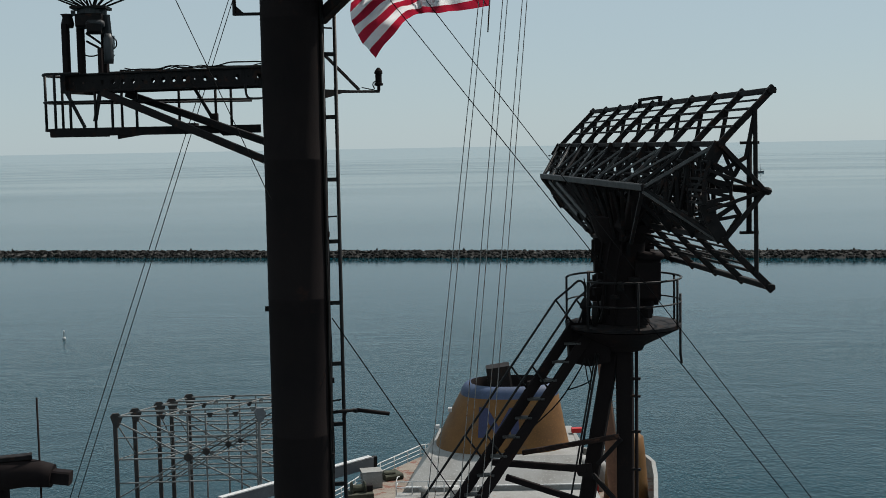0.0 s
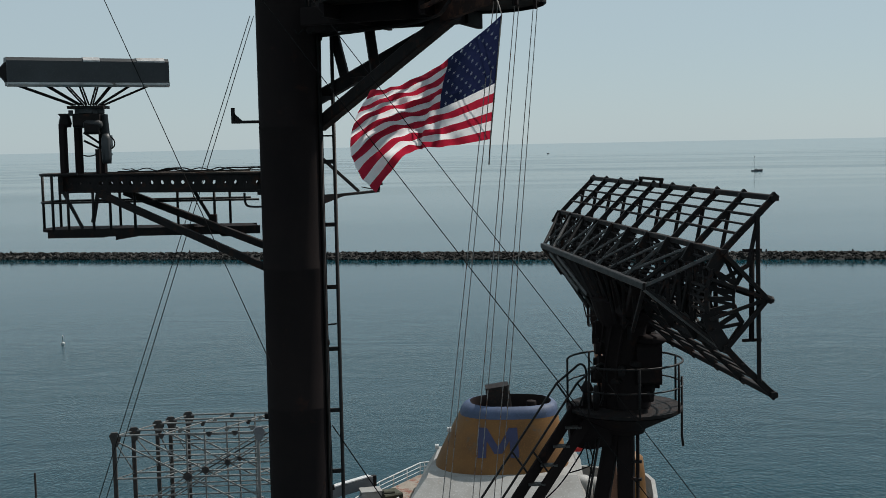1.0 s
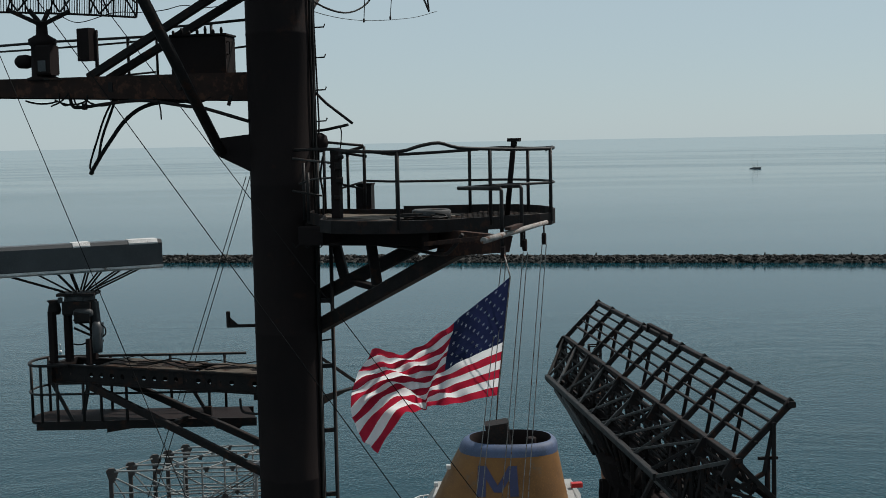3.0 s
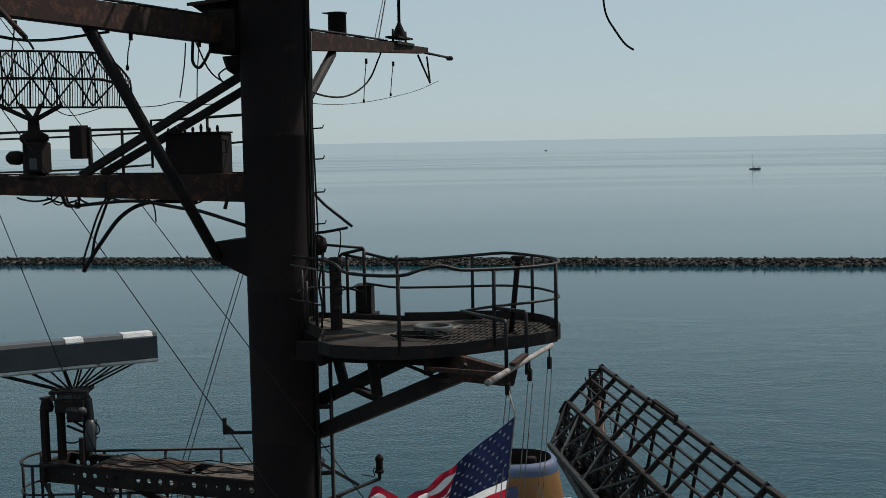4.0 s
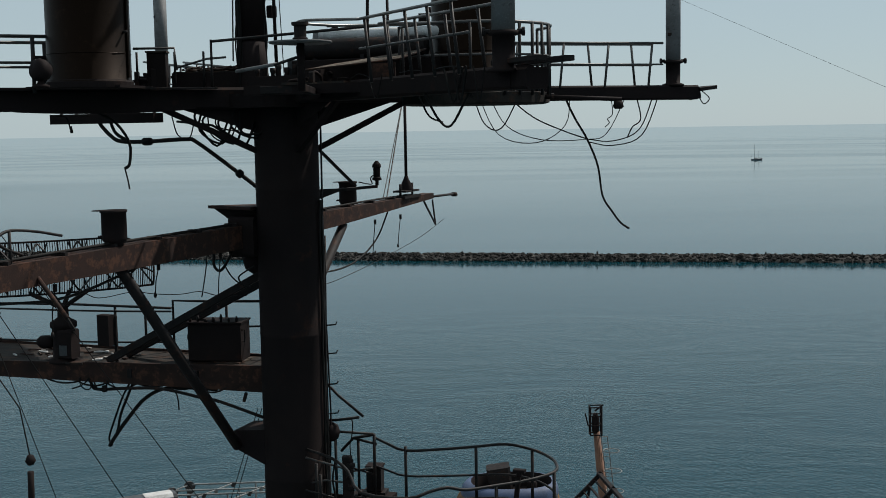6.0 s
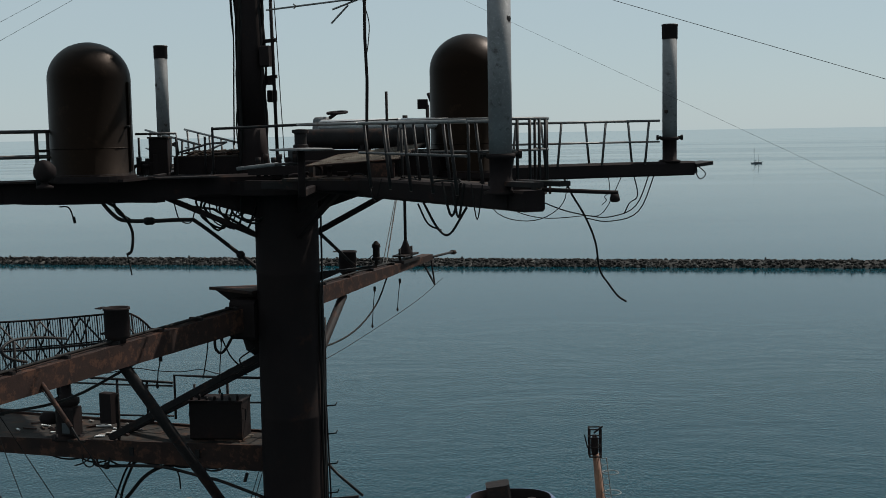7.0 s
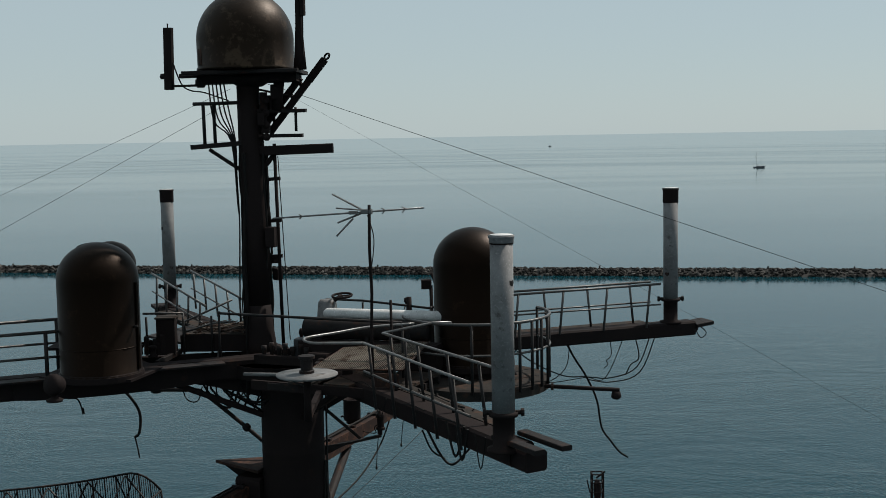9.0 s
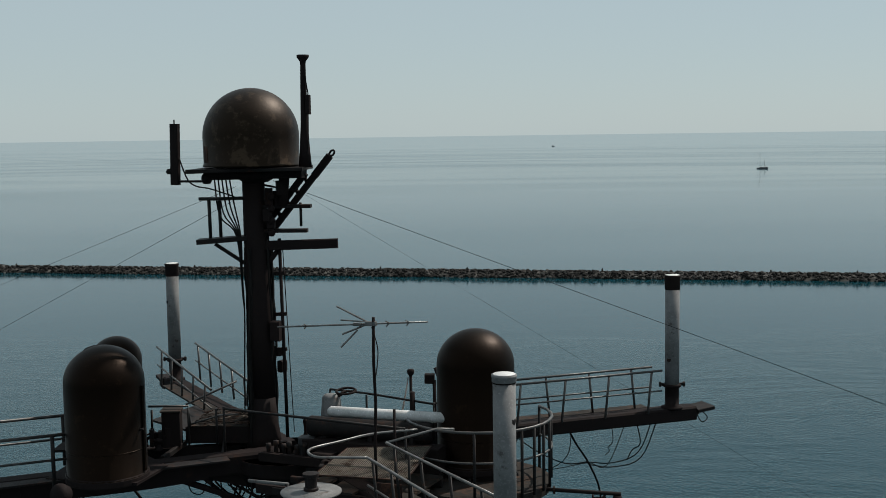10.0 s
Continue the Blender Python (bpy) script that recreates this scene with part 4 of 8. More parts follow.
    for k in range(6):
        o = rnd.uniform(0, 6.28)
        pts = [(c[0] - 0.08 + 0.07 * (k % 3) + (0.30 + rnd.uniform(-0.10, 0.12)) * math.cos(a), c[1] - 0.40 + (0.16 + rnd.uniform(-0.08, 0.10)) * math.sin(a), 4.12 + 0.012 * k + rnd.uniform(0, 0.03)) for a in [o + 0.55 * i for i in range(9 if k % 2 else 6)]]
        part("rope_coil", Geo().tube(smooth_line(pts), 0.014, 5), CABLE if k % 2 else STEEL, t, "dark weathered rope")
    t = thing("bent_stanchion", (3.93, -0.52, 4.10), "leaning black post with a flat cap", "post")
    part("stanchion", Geo().tube([(3.93, -0.52, 4.08), (4.17, -0.92, 5.22)], 0.04, 8), BLACK, t)
    part("cap", Geo().block((4.18, -0.93, 5.25), (0.18, 0.10, 0.05), 0, 0.2), BLACK, t)
    part("cap_tip", Geo().block((4.18, -0.93, 5.21), (0.06, 0.08, 0.1), 0, 0.2), BLACK, t)
    part("base", Geo().lathe((3.93, -0.52, 4.10), [(0.09, 0), (0.09, 0.03), (0.05, 0.06)], 12), BLACK, t)
    # signal spar with halyard blocks
    s0, s1 = (4.57, -3.63, 4.04), (4.73, -1.25, 4.10)
    t = thing("signal_spar", s0, "peeling white wooden signal spar with halyard blocks hung under the platform", "spar")
    part("pole", Geo().tube([s0, lerp(s0, s1, 0.3), lerp(s0, s1, 0.7), s1], 0.042, 10, 0.03), SPAR, t)
    part("cleat_board", Geo().block(lerp(s0, s1, 0.45)[:2] + (4.13,), (0.08, 0.7, 0.04), 3), RUST, t)
    part("hanger", Geo().gusset([(3.25, -1.55, 3.62), (4.55, -2.62, 3.80), (4.62, -2.68, 4.02), (3.25, -1.55, 4.02)], 0.10), RUST, t)
    part("hanger", Geo().beam((3.2, -2.0, 3.84), lerp(s0, s1, 0.2), 0.05, 0.06), RUST, t)
    for f in (0.28, 0.62, 0.95):
        x, y, z = lerp(s0, s1, f)
        b = part("block", Geo().block((x, y, z - 0.22), (0.05, 0.07, 0.16), 0, 0.3), BLACK, t)
        part("shackle", Geo().tube([(x, y, z - 0.03), (x, y, z - 0.15)], 0.012, 6), STEEL, b)


build_lookout()


def build_flag():
    top, low = Vector((4.76, -3.15, 3.55)), Vector((4.42, -2.65, 1.92))
    hoist = 13

    def spot(u, v):
        """u along the fly, v down the hoist, both 0 to 1."""
        p = top.lerp(low, v)
        run = 1.79 * u * (1 - v) + 1.69 * u * v + 0.34 * math.sin(math.pi * v) * u * u
        drop = (1 - v) * (1 - (1 - u) ** 1.6) + v * (0.22 * u + 0.44 * max(0.0, (u - 0.74) / 0.26) ** 1.7)
        # a fold runs down from the corner field: the outer part hangs in front and lower
        k = min(1.0, max(0.0, (u - 0.34 - 0.20 * v) / 0.08))
        k = k * k * (3 - 2 * k) * v ** 0.6
        calm = min(1.0, (u / 0.6) ** 1.6)
        wave = 0.20 * math.sin(7.0 * u + 1.6 * v + 0.4) * calm + 0.07 * math.sin(15 * u - 5 * v) * calm + 0.035 * math.sin(29 * u + 9 * v) * calm
        ruck = (0.022 * math.sin(40 * u + 26 * v) + 0.016 * math.sin(57 * v - 18 * u)) * calm
        return p - EAST * run + EAST * (0.10 * wave + 0.10 * k) + NORTH * (1.3 * wave - 0.26 * k + 1.2 * ruck) + Vector((0, 0, -drop - 0.07 * k * (1 - u) + 0.05 * math.sin(8 * u + 3 * v) * u + 0.5 * ruck))

    t = thing("flag", low, "red and white striped flag with blue starred corner, blowing", "flag")
    nu, per = 44, 3

    def patch(u0, u1, v0, v1):
        g = Geo()
        cols = max(2, round(nu * (u1 - u0)))
        rows = max(2, round(per * hoist * (v1 - v0)))
        for i in range(cols + 1):
            for j in range(rows + 1):
                g.v.append(tuple(spot(u0 + (u1 - u0) * i / cols, v0 + (v1 - v0) * j / rows)))
        for i in range(cols):
            for j in range(rows):
                k = i * (rows + 1) + j
                g.f.append((k, k + 1, k + rows + 2, k + rows + 1))
        g.smooth = [True] * len(g.f)
        return g

    for k in range(hoist):
        part("stripe", patch(0.4 if k < 7 else 0.0, 1.0, k / hoist, (k + 1) / hoist), RED if k % 2 == 0 else CLOTH, t, "red stripe" if k % 2 == 0 else "white stripe")
    part("canton", patch(0.0, 0.4, 0.0, 7 / hoist), NAVY, t, "navy blue corner field")
    stars = Geo()
    for r in range(9):
        for c in range(6 if r % 2 == 0 else 5):
            u = 0.4 * (c + (0.5 if r % 2 == 0 else 1.0)) / 6
            v = 7 / hoist * (r + 0.5) / 9
            e, f = spot(u + 0.01, v) - spot(u, v), spot(u, v + 0.01) - spot(u, v)
            e.normalize(), f.normalize()
            nrm = e.cross(f).normalized()
            for side in (-1, 1):
                c0 = spot(u, v) + side * 0.006 * nrm
                pts = [c0 + (0.030 if i % 2 == 0 else 0.012) * (math.sin(math.pi * i / 5) * e - math.cos(math.pi * i / 5) * f) for i in range(10)]
                stars.add(pts, [tuple(range(10)) if side > 0 else tuple(range(10))[::-1]])
    tagged(part("star", stars, CLOTH, t, "small white stars"), kind="stuff")
    part("hoist_line", Geo().tube([(4.62, -2.96, 3.84), tuple(top), tuple(low), tuple(low + Vector((-0.06, 0.1, -0.35)))], 0.010, 6), SPAR, t)


build_flag()


# ---- the equipment platform ----
def build_equipment_platform():
    t = thing("equipment_platform", (-0.5, 0, 5.95), "long rust-stained equipment platform with rails, stayed from the mast", "platform")
    part("deck_plate", Geo().plate([(-6.9, -1.02), (-0.4, 0.02), (-0.4, 0.95), (-6.9, 0.95)], 6.34, 6.38), GRIME, t, "grimy rust-brown deck plate")
    for b0, b1 in ((0.0, -1.05), (0.92, 0.92)):
        g = Geo()
        k = (b1 - b0) / 6.54
        g.gusset([(-6.9, b1, 6.20), (-4.2, b0 + 3.84 * k, 6.10), (-0.36, b0, 5.96), (-0.36, b0, 6.42), (-6.9, b1, 6.42)], 0.05)
        part("side_girder", g, RUST, t)
    for a in (-6.5, -5.3, -4.1, -2.9, -1.7):
        part("cross_beam", Geo().beam((a, -0.1 + (a + 0.4) * 0.14, 6.24), (a, 0.9, 6.24), 0.08, 0.16), STEEL, t)
    # stays up to the mast
    for b in (-0.02, 0.55):
        part("stay", Geo().beam((-0.42, b, 8.02 if b < 0 else 7.95), (-3.4, b - 0.3, 6.42), 0.11, 0.13), STEEL, t)
    # far rail, near end rail
    z = 6.38
    far = [(-6.85, 0.94), (-5.18, 0.94), (-4.11, 0.94), (-3.46, 0.94), (-2.91, 0.94)]
    part("top_rail", Geo().tube([(a, b, 7.13 + 0.04 * (k > 0)) for k, (a, b) in enumerate(far)], 0.024, 8), DARKRAIL, t)
    part("mid_rail", Geo().tube([(a, b, 7.03 + 0.02 * k) for k, (a, b) in enumerate(far)], 0.018, 8), DARKRAIL, t)
    part("low_rail", Geo().tube([(a, b, 6.43 + 0.03 * k) for k, (a, b) in enumerate(far)], 0.018, 8), DARKRAIL, t)
    part("top_rail", Geo().tube([(-2.87, 0.94, 6.5), (-2.87, 0.94, 7.31), (-2.2, 0.94, 7.32), (-0.6, 0.9, 7.38)], 0.024, 8), DARKRAIL, t)
    part("mid_rail", Geo().tube([(-1.45, 0.94, 6.89), (-0.6, 0.9, 6.95)], 0.018, 8), DARKRAIL, t)
    for a in (-6.85, -5.18, -4.11, -3.46, -2.45):
        part("post", Geo().tube([(a, 0.94, z), (a, 0.94, 7.17)], 0.026, 8), DARKRAIL, t)
    part("post", Geo().tube([(-1.77, 0.94, z), (-1.77, 0.94, 7.33)], 0.026, 8), DARKRAIL, t)
    near = [(-6.85, -0.98), (-5.9, -0.84), (-5.3, -0.74)]
    part("top_rail", Geo().tube([(a, b, z + 0.86) for a, b in near], 0.022, 8), DARKRAIL, t)
    part("mid_rail", Geo().tube([(a, b, z + 0.42) for a, b in near], 0.018, 8), DARKRAIL, t)
    for a, b in near[:2]:
        part("post", Geo().tube([(a, b, z), (a, b, z + 0.86)], 0.024, 8), DARKRAIL, t)
    # pipe and cables clipped below
    part("under_pipe", Geo().tube(smooth_line([(-3.75, -0.4, 6.15), (-3.70, -0.4, 5.98), (-3.57, -0.4, 5.92), (-2.88, -0.4, 5.98), (-2.26, -0.4, 6.0), (-1.5, -0.4, 5.89), (-1.18, -0.4, 5.85), (-0.39, -0.35, 5.62)]), 0.028, 8), STEEL, t)
    part("pipe_joint", Geo().lathe((-3.45, -0.4, 5.88), [(0.04, 0), (0.05, 0.03), (0.05, 0.08), (0.04, 0.11)], 10), STEEL, t)
    for k in range(6):
        a = -4.6 + 0.56 * k
        part("clipped_cable", Geo().tube(sagging((a, -0.45 + 0.05 * k, 6.06), (a + 0.62, -0.40 + 0.05 * k, 6.04), 0.05 + 0.03 * (k % 3), 6), 0.016, 5), CABLE, t)
    part("down_bracket", Geo().beam((-0.67, -0.4, 6.03), (-0.72, -0.4, 5.88), 0.04, 0.05), STEEL, t)
    # bracket box on the mast below
    g = Geo().add([(-0.34, b, zz) for b in (-0.36, 0.36) for zz in (4.80, 5.42)] + [(-0.96, b, zz) for b in (-0.36, 0.36) for zz in (5.07, 5.36)], [(0, 1, 3, 2), (4, 6, 7, 5), (0, 4, 5, 1), (2, 3, 7, 6), (1, 5, 7, 3), (0, 2, 6, 4)])
    part("mast_bracket", g, BLACK, t)

    t = thing("equipment_cabinet", (-1.75, 0.45, 6.38), "squat black equipment cabinet with bolted lid", "cabinet")
    part("cabinet_body", Geo().block((-1.62, 0.40, 6.73), (0.94, 0.52, 0.66), 12, 0.05), BLACK, t)
    part("lid", Geo().block((-1.62, 0.40, 7.075), (0.98, 0.56, 0.03), 12), BLACK, t)
    for k, h in enumerate((1.0, 1.6, 0.8, 1.2, 1.9, 1.0, 1.5)):
        part("bolt", Geo().lathe((-2.00 + 0.135 * k, 0.10 + 0.028 * k, 7.09), [(0.022, 0), (0.028, 0.04 * h), (0.012, 0.07 * h)], 8), STEEL, t)
    part("side_handle", Geo().tube([(-1.12, 0.3, 6.95), (-1.06, 0.3, 6.95), (-1.06, 0.3, 6.75), (-1.12, 0.3, 6.75)], 0.014, 5), STEEL, t)
    part("foot", Geo().block((-1.35, 0.4, 6.39), (0.5, 0.5, 0.03)), DECK, t)
    part("dial", Geo().lathe((-2.10, 0.22, 6.80), [(0.05, 0), (0.05, 0.03)], 12, True, (-1, -0.3, 0)), GREY, t)
    t = thing("control_panel", (-3.40, -0.35, 6.38), "upright dark control panel on a post", "panel")
    part("panel_body", Geo().block((-3.40, -0.35, 6.96), (0.26, 0.16, 0.54), -8, 0.08), BLACK, t)
    part("panel_post", Geo().beam((-3.26, -0.27, 6.38), (-3.26, -0.27, 7.2), 0.05, 0.05), STEEL, t)
    p, q = -4.24, -0.40
    t = thing("search_radar", (p, q, 6.38), "curved lattice radar reflector with fine slats on a motor pedestal", "radar")
    part("pedestal", Geo().lathe((p, q, 6.38), [(0.30, 0), (0.30, 0.04), (0.20, 0.08), (0.19, 0.58), (0.23, 0.62), (0.23, 0.70), (0.10, 0.78), (0.09, 0.95), (0.13, 0.98)], 20), BLACK, t)
    part("motor", Geo().lathe((p - 0.36, q - 0.05, 6.72), [(0.06, -0.14), (0.11, -0.08), (0.12, 0.05), (0.09, 0.16)], 14, True, (1, 0.2, 0)), BLACK, t)
    part("gear_housing", Geo().block((p + 0.16, q - 0.1, 6.72), (0.26, 0.30, 0.5), 8, 0.1), BLACK, t)
    part("name_plate", Geo().block((p + 0.16, q - 0.255, 6.62), (0.14, 0.01, 0.18), 8), GREY, t)
    part("base_flange", Geo().block((p + 0.05, q + 0.05, 6.40), (0.85, 0.6, 0.035), 5), GRIME, t)
    yaw = radians(46)
    d = Vector((math.cos(yaw), math.sin(yaw), 0))
    nrm = Vector((d.y, -d.x, 0))
    c = Vector((p, q, 0)) - nrm * 0.18
    half = 1.72

    def dish(s, f, off=0.0):
        """A point of the reflector: s along it, f from its lower to its upper edge."""
        bow = 0.30 * (s / half) ** 2
        drop = max(0.0, abs(s) / half - 0.62) / 0.38
        z = 7.55 + f * (0.93 - 0.45 * drop ** 2)
        tilt = (f - 0.5) ** 2 * 0.4
        q_ = c - nrm * (bow + tilt + off) + d * s
        return (q_.x, q_.y, z)

    for k in range(81):
        s = -half + 2 * half * k / 80
        thick = 0.020 if k % 10 == 0 else 0.015 if k % 5 == 0 else 0.008
        part("slat", Geo().tube([dish(s, f) for f in (0, 0.33, 0.67, 1)], thick, 4), STEEL, t)
    for f, r in ((0, 0.020), (0.5, 0.014), (1, 0.020)):
        part("chord", Geo().tube([dish(-half + 2 * half * k / 24, f) for k in range(25)], r, 6), STEEL, t)
    part("back_chord", Geo().tube([dish(-half * 0.9 + 1.8 * half * k / 16, 0.5, -0.22) for k in range(17)], 0.022, 6), STEEL, t)
    for k in range(5):
        s = -half * 0.8 + 1.6 * half * k / 4
        for f in (0.03, 0.97):
            for side in (-1, 1):
                e = max(-half, min(half, s + side * 0.34))
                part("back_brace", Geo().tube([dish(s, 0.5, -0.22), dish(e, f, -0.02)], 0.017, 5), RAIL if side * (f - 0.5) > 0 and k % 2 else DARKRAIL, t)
        if k < 4:
            m = s + 0.2 * half
            part("cross_brace", Geo().tube([dish(m - 0.17, 0.02, -0.03), dish(m + 0.17, 0.98, -0.03)], 0.014, 5), DARKRAIL, t)
            part("cross_brace", Geo().tube([dish(m + 0.17, 0.02, -0.04), dish(m - 0.17, 0.98, -0.04)], 0.014, 5), DARKRAIL, t)
    for s in (-0.5, -0.16, 0.16, 0.5):
        part("yoke", Geo().beam((p, q, 7.32), dish(s, 0.04, -0.05), 0.055, 0.07), STEEL, t)
    # scrap on the deck
    rnd = random.Random(5)
    for k in range(36):
        a, b = rnd.uniform(-5.6, -3.2), rnd.uniform(-0.35, 0.75)
        g = Geo().block((a, b, 6.39 + 0.012), (rnd.uniform(0.05, 0.32), rnd.uniform(0.02, 0.07), 0.022), rnd.uniform(-50, 50))
        solo("scrap_strip", g, rnd.choice((PALE, SPAR, RUST, GRIME)), (a, b, 6.38), "loose strip of debris lying on the platform", "debris", "debris on the platform")


build_equipment_platform()


# ---- the signal yard ----
def build_yard():
    y0, y1 = (-0.96, -6.9, 8.64), (-0.50, 7.9, 8.75)
    t = thing("signal_yard", (-0.7, 0, 8.5), "red-brown steel signal yard with clamped conduits crossing the mast", "yard")
    # tapered box beam in three lengths
    for f0, f1, h0, h1 in ((0.0, 0.44, 0.30, 0.38), (0.44, 0.66, 0.38, 0.32), (0.66, 1.0, 0.32, 0.12)):
        p, q = Vector(lerp(y0, y1, f0)), Vector(lerp(y0, y1, f1))
        x = Vector((1, -0.03, 0))
        verts = [e + s * x * 0.13 + Vector((0, 0, k)) for e, h in ((p, h0), (q, h1)) for s, k in ((-1, 0.12 - h), (1, 0.12 - h), (1, 0.12), (-1, 0.12))]
        g = Geo()
        g.add(verts, [(0, 1, 5, 4), (1, 2, 6, 5), (2, 3, 7, 6), (3, 0, 4, 7), (0, 3, 2, 1), (4, 5, 6, 7)])
        part("beam", g, RUST, t, "rusty red-brown box beam")
    part("bent_handrail", Geo().tube(smooth_line([(-0.9, -4.71, 9.03), (-0.9, -5.23, 9.13), (-0.9, -5.72, 9.18), (-0.9, -5.95, 9.10), (-0.9, -5.84, 8.98), (-0.9, -5.5, 8.86)], 5), 0.020, 6), DARKRAIL, t)
    part("rail_stub", Geo().tube([(-0.9, -5.72, 9.18), (-0.9, -5.72, 8.66)], 0.02, 6), DARKRAIL, t)
    part("conduit", Geo().tube([(p[0] + 0.02, p[1], p[2] + 0.16 + 0.01 * math.sin(7 * k)) for k, p in enumerate(lerp(y0, y1, i / 14) for i in range(13))], 0.022, 6), CABLE, t)
    part("conduit", Geo().tube([(p[0] - 0.09, p[1], p[2] + 0.14) for p in (lerp(y0, y1, i / 14) for i in range(11))], 0.014, 6), CABLE, t)
    for i in range(1, 13):
        x, y, z = lerp(y0, y1, i / 14)
        part("clamp", Geo().block((x, y, z + 0.14), (0.22, 0.06, 0.06), 0, 0.15), STEEL, t)
    x, y, z = y1
    part("tip_pin", Geo().tube([(x, y - 0.2, z + 0.03), (x + 0.02, y + 1.7, z + 0.0)], 0.028, 8), STEEL, t)
    part("tip_eye", Geo().lathe((x + 0.02, y + 1.7, z - 0.06), [(0.06, 0), (0.09, 0.04), (0.06, 0.1)], 10), STEEL, t)
    part("tip_bracket", Geo().beam((x, y - 0.3, z - 0.05), (x + 0.03, y + 0.35, z - 0.62), 0.03, 0.04), STEEL, t)
    part("tip_bracket", Geo().beam((x, y + 0.25, z - 0.05), (x + 0.03, y + 0.35, z - 0.62), 0.03, 0.04), STEEL, t)
    # housing that joins the yard to the mast
    part("mast_housing", Geo().block((-0.66, 0.0, 8.62), (0.46, 0.85, 0.66), 0, 0.08), BLACK, t)
    part("top_shelf", Geo().gusset([(-1.45, -0.1, 9.09), (-0.42, -0.5, 9.09), (-0.42, 0.5, 9.09)], 0.05), RUST, t)
    part("shelf_rib", Geo().gusset([(-1.4, 0, 9.07), (-0.5, 0, 9.07), (-0.5, 0, 8.75), (-0.9, 0, 8.75)], 0.05), BLACK, t)
    part("lower_foot", Geo().lathe((-0.62, 0.1, 7.95), [(0.10, 0), (0.24, 0.1), (0.3, 0.3)], 14), BLACK, t)
    # struts
    part("strut", Geo().tube([(-0.86, -3.55, 8.50), (-0.86, -0.42, 5.12)], 0.085, 10), STEEL, t)
    part("strut", Geo().tube([(-0.62, 3.5, 8.5), (-0.40, 0.5, 6.45)], 0.085, 10), STEEL, t)
    part("tie_strut", Geo().tube([(-0.90, -5.3, 8.62), (-0.10, -5.72, 8.12)], 0.03, 8), RUST, t)
    part("tie_tail", Geo().tube([(-0.12, -5.71, 8.14), (-0.02, -5.76, 8.06), (0.02, -5.74, 7.98)], 0.014, 5), CABLE, t)

    for a, b, zz in ((-0.85, -3.62, 8.79), (-0.80, 4.15, 8.81)):
        k = thing("signal_lantern", (a, b, zz), "black drum-shaped signal lantern on the yard", "lamp", "yard lanterns")
        part("drum", Geo().lathe((a, b, zz), [(0.12, 0.0), (0.12, 0.04), (0.165, 0.07), (0.175, 0.12), (0.172, 0.46), (0.188, 0.47), (0.188, 0.50), (0.16, 0.50), (0.15, 0.44)], 24), BLACK, k)
        part("flap", Geo().block((a - 0.21, b - 0.05, zz + 0.492), (0.10, 0.18, 0.014)), BLACK, k)
        part("stub", Geo().tube([(a - 0.12, b, zz + 0.10), (a - 0.20, b - 0.04, zz + 0.13), (a - 0.23, b - 0.05, zz + 0.12)], 0.02, 6), BLACK, k)
    k = thing("whip_antenna", (-0.52, 6.6, 8.85), "tall whip aerial on a cone insulator at the yard", "antenna")
    part("base_plate", Geo().block((-0.52, 6.6, 8.87), (0.3, 0.95, 0.06)), STEEL, k)
    for b in (6.25, 6.95):
        part("stud", Geo().tube([(-0.52, b, 8.9), (-0.52, b, 9.15)], 0.025, 6), STEEL, k)
    part("shelf", Geo().block((-0.52, 6.6, 8.99), (0.3, 0.8, 0.04)), STEEL, k)
    part("insulator", Geo().lathe((-0.52, 6.6, 9.00), [(0.16, 0), (0.16, 0.02), (0.05, 0.27), (0.045, 0.30)], 18), BLACK, k)
    part("whip", Geo().tube([(-0.52, 6.6, 9.26), (-0.52, 6.6, 10.93)], 0.035, 8), BLACK, k)
    part("whip_cap", Geo().lathe((-0.52, 6.6, 10.91), [(0.05, 0), (0.08, 0.05), (0.08, 0.12), (0.04, 0.14)], 10), BLACK, k)
    part("stay_line", Geo().tube([(-0.58, 5.6, 8.84), (-0.54, 6.5, 10.88)], 0.014, 5), SPAR, k)
    part("stay_line", Geo().tube([(-0.60, 5.45, 8.84), (-0.54, 6.5, 10.88)], 0.010, 5), SPAR, k)
    # hanging eyes and lines
    for b, drop in ((-4.9, 0.6), (-2.6, 0.4), (-0.9, 0.85), (5.0, 0.75), (6.3, 0.6)):
        x, y, z = lerp(y0, y1, (b + 6.9) / 14.8)
        k = thing("halyard_tail", (x, y, z - 0.3), "frayed halyard tail hanging from an eye under the yard", "rope", "halyard tails")
        part("eye", Geo().lathe((x, y, z - 0.34), [(0.028, 0), (0.028, 0.10)], 8, False), STEEL, k)
        part("tail", Geo().tube([(x, y, z - 0.3), (x - 0.02, y - 0.05, z - 0.3 - drop * 0.5), (x - 0.06, y - 0.02, z - 0.3 - drop)], 0.009, 5), CABLE, k)
        part("tail_end", Geo().lathe((x - 0.06, y - 0.02, z - 0.35 - drop), [(0.015, 0), (0.026, 0.03), (0.015, 0.08)], 8), STEEL, k)


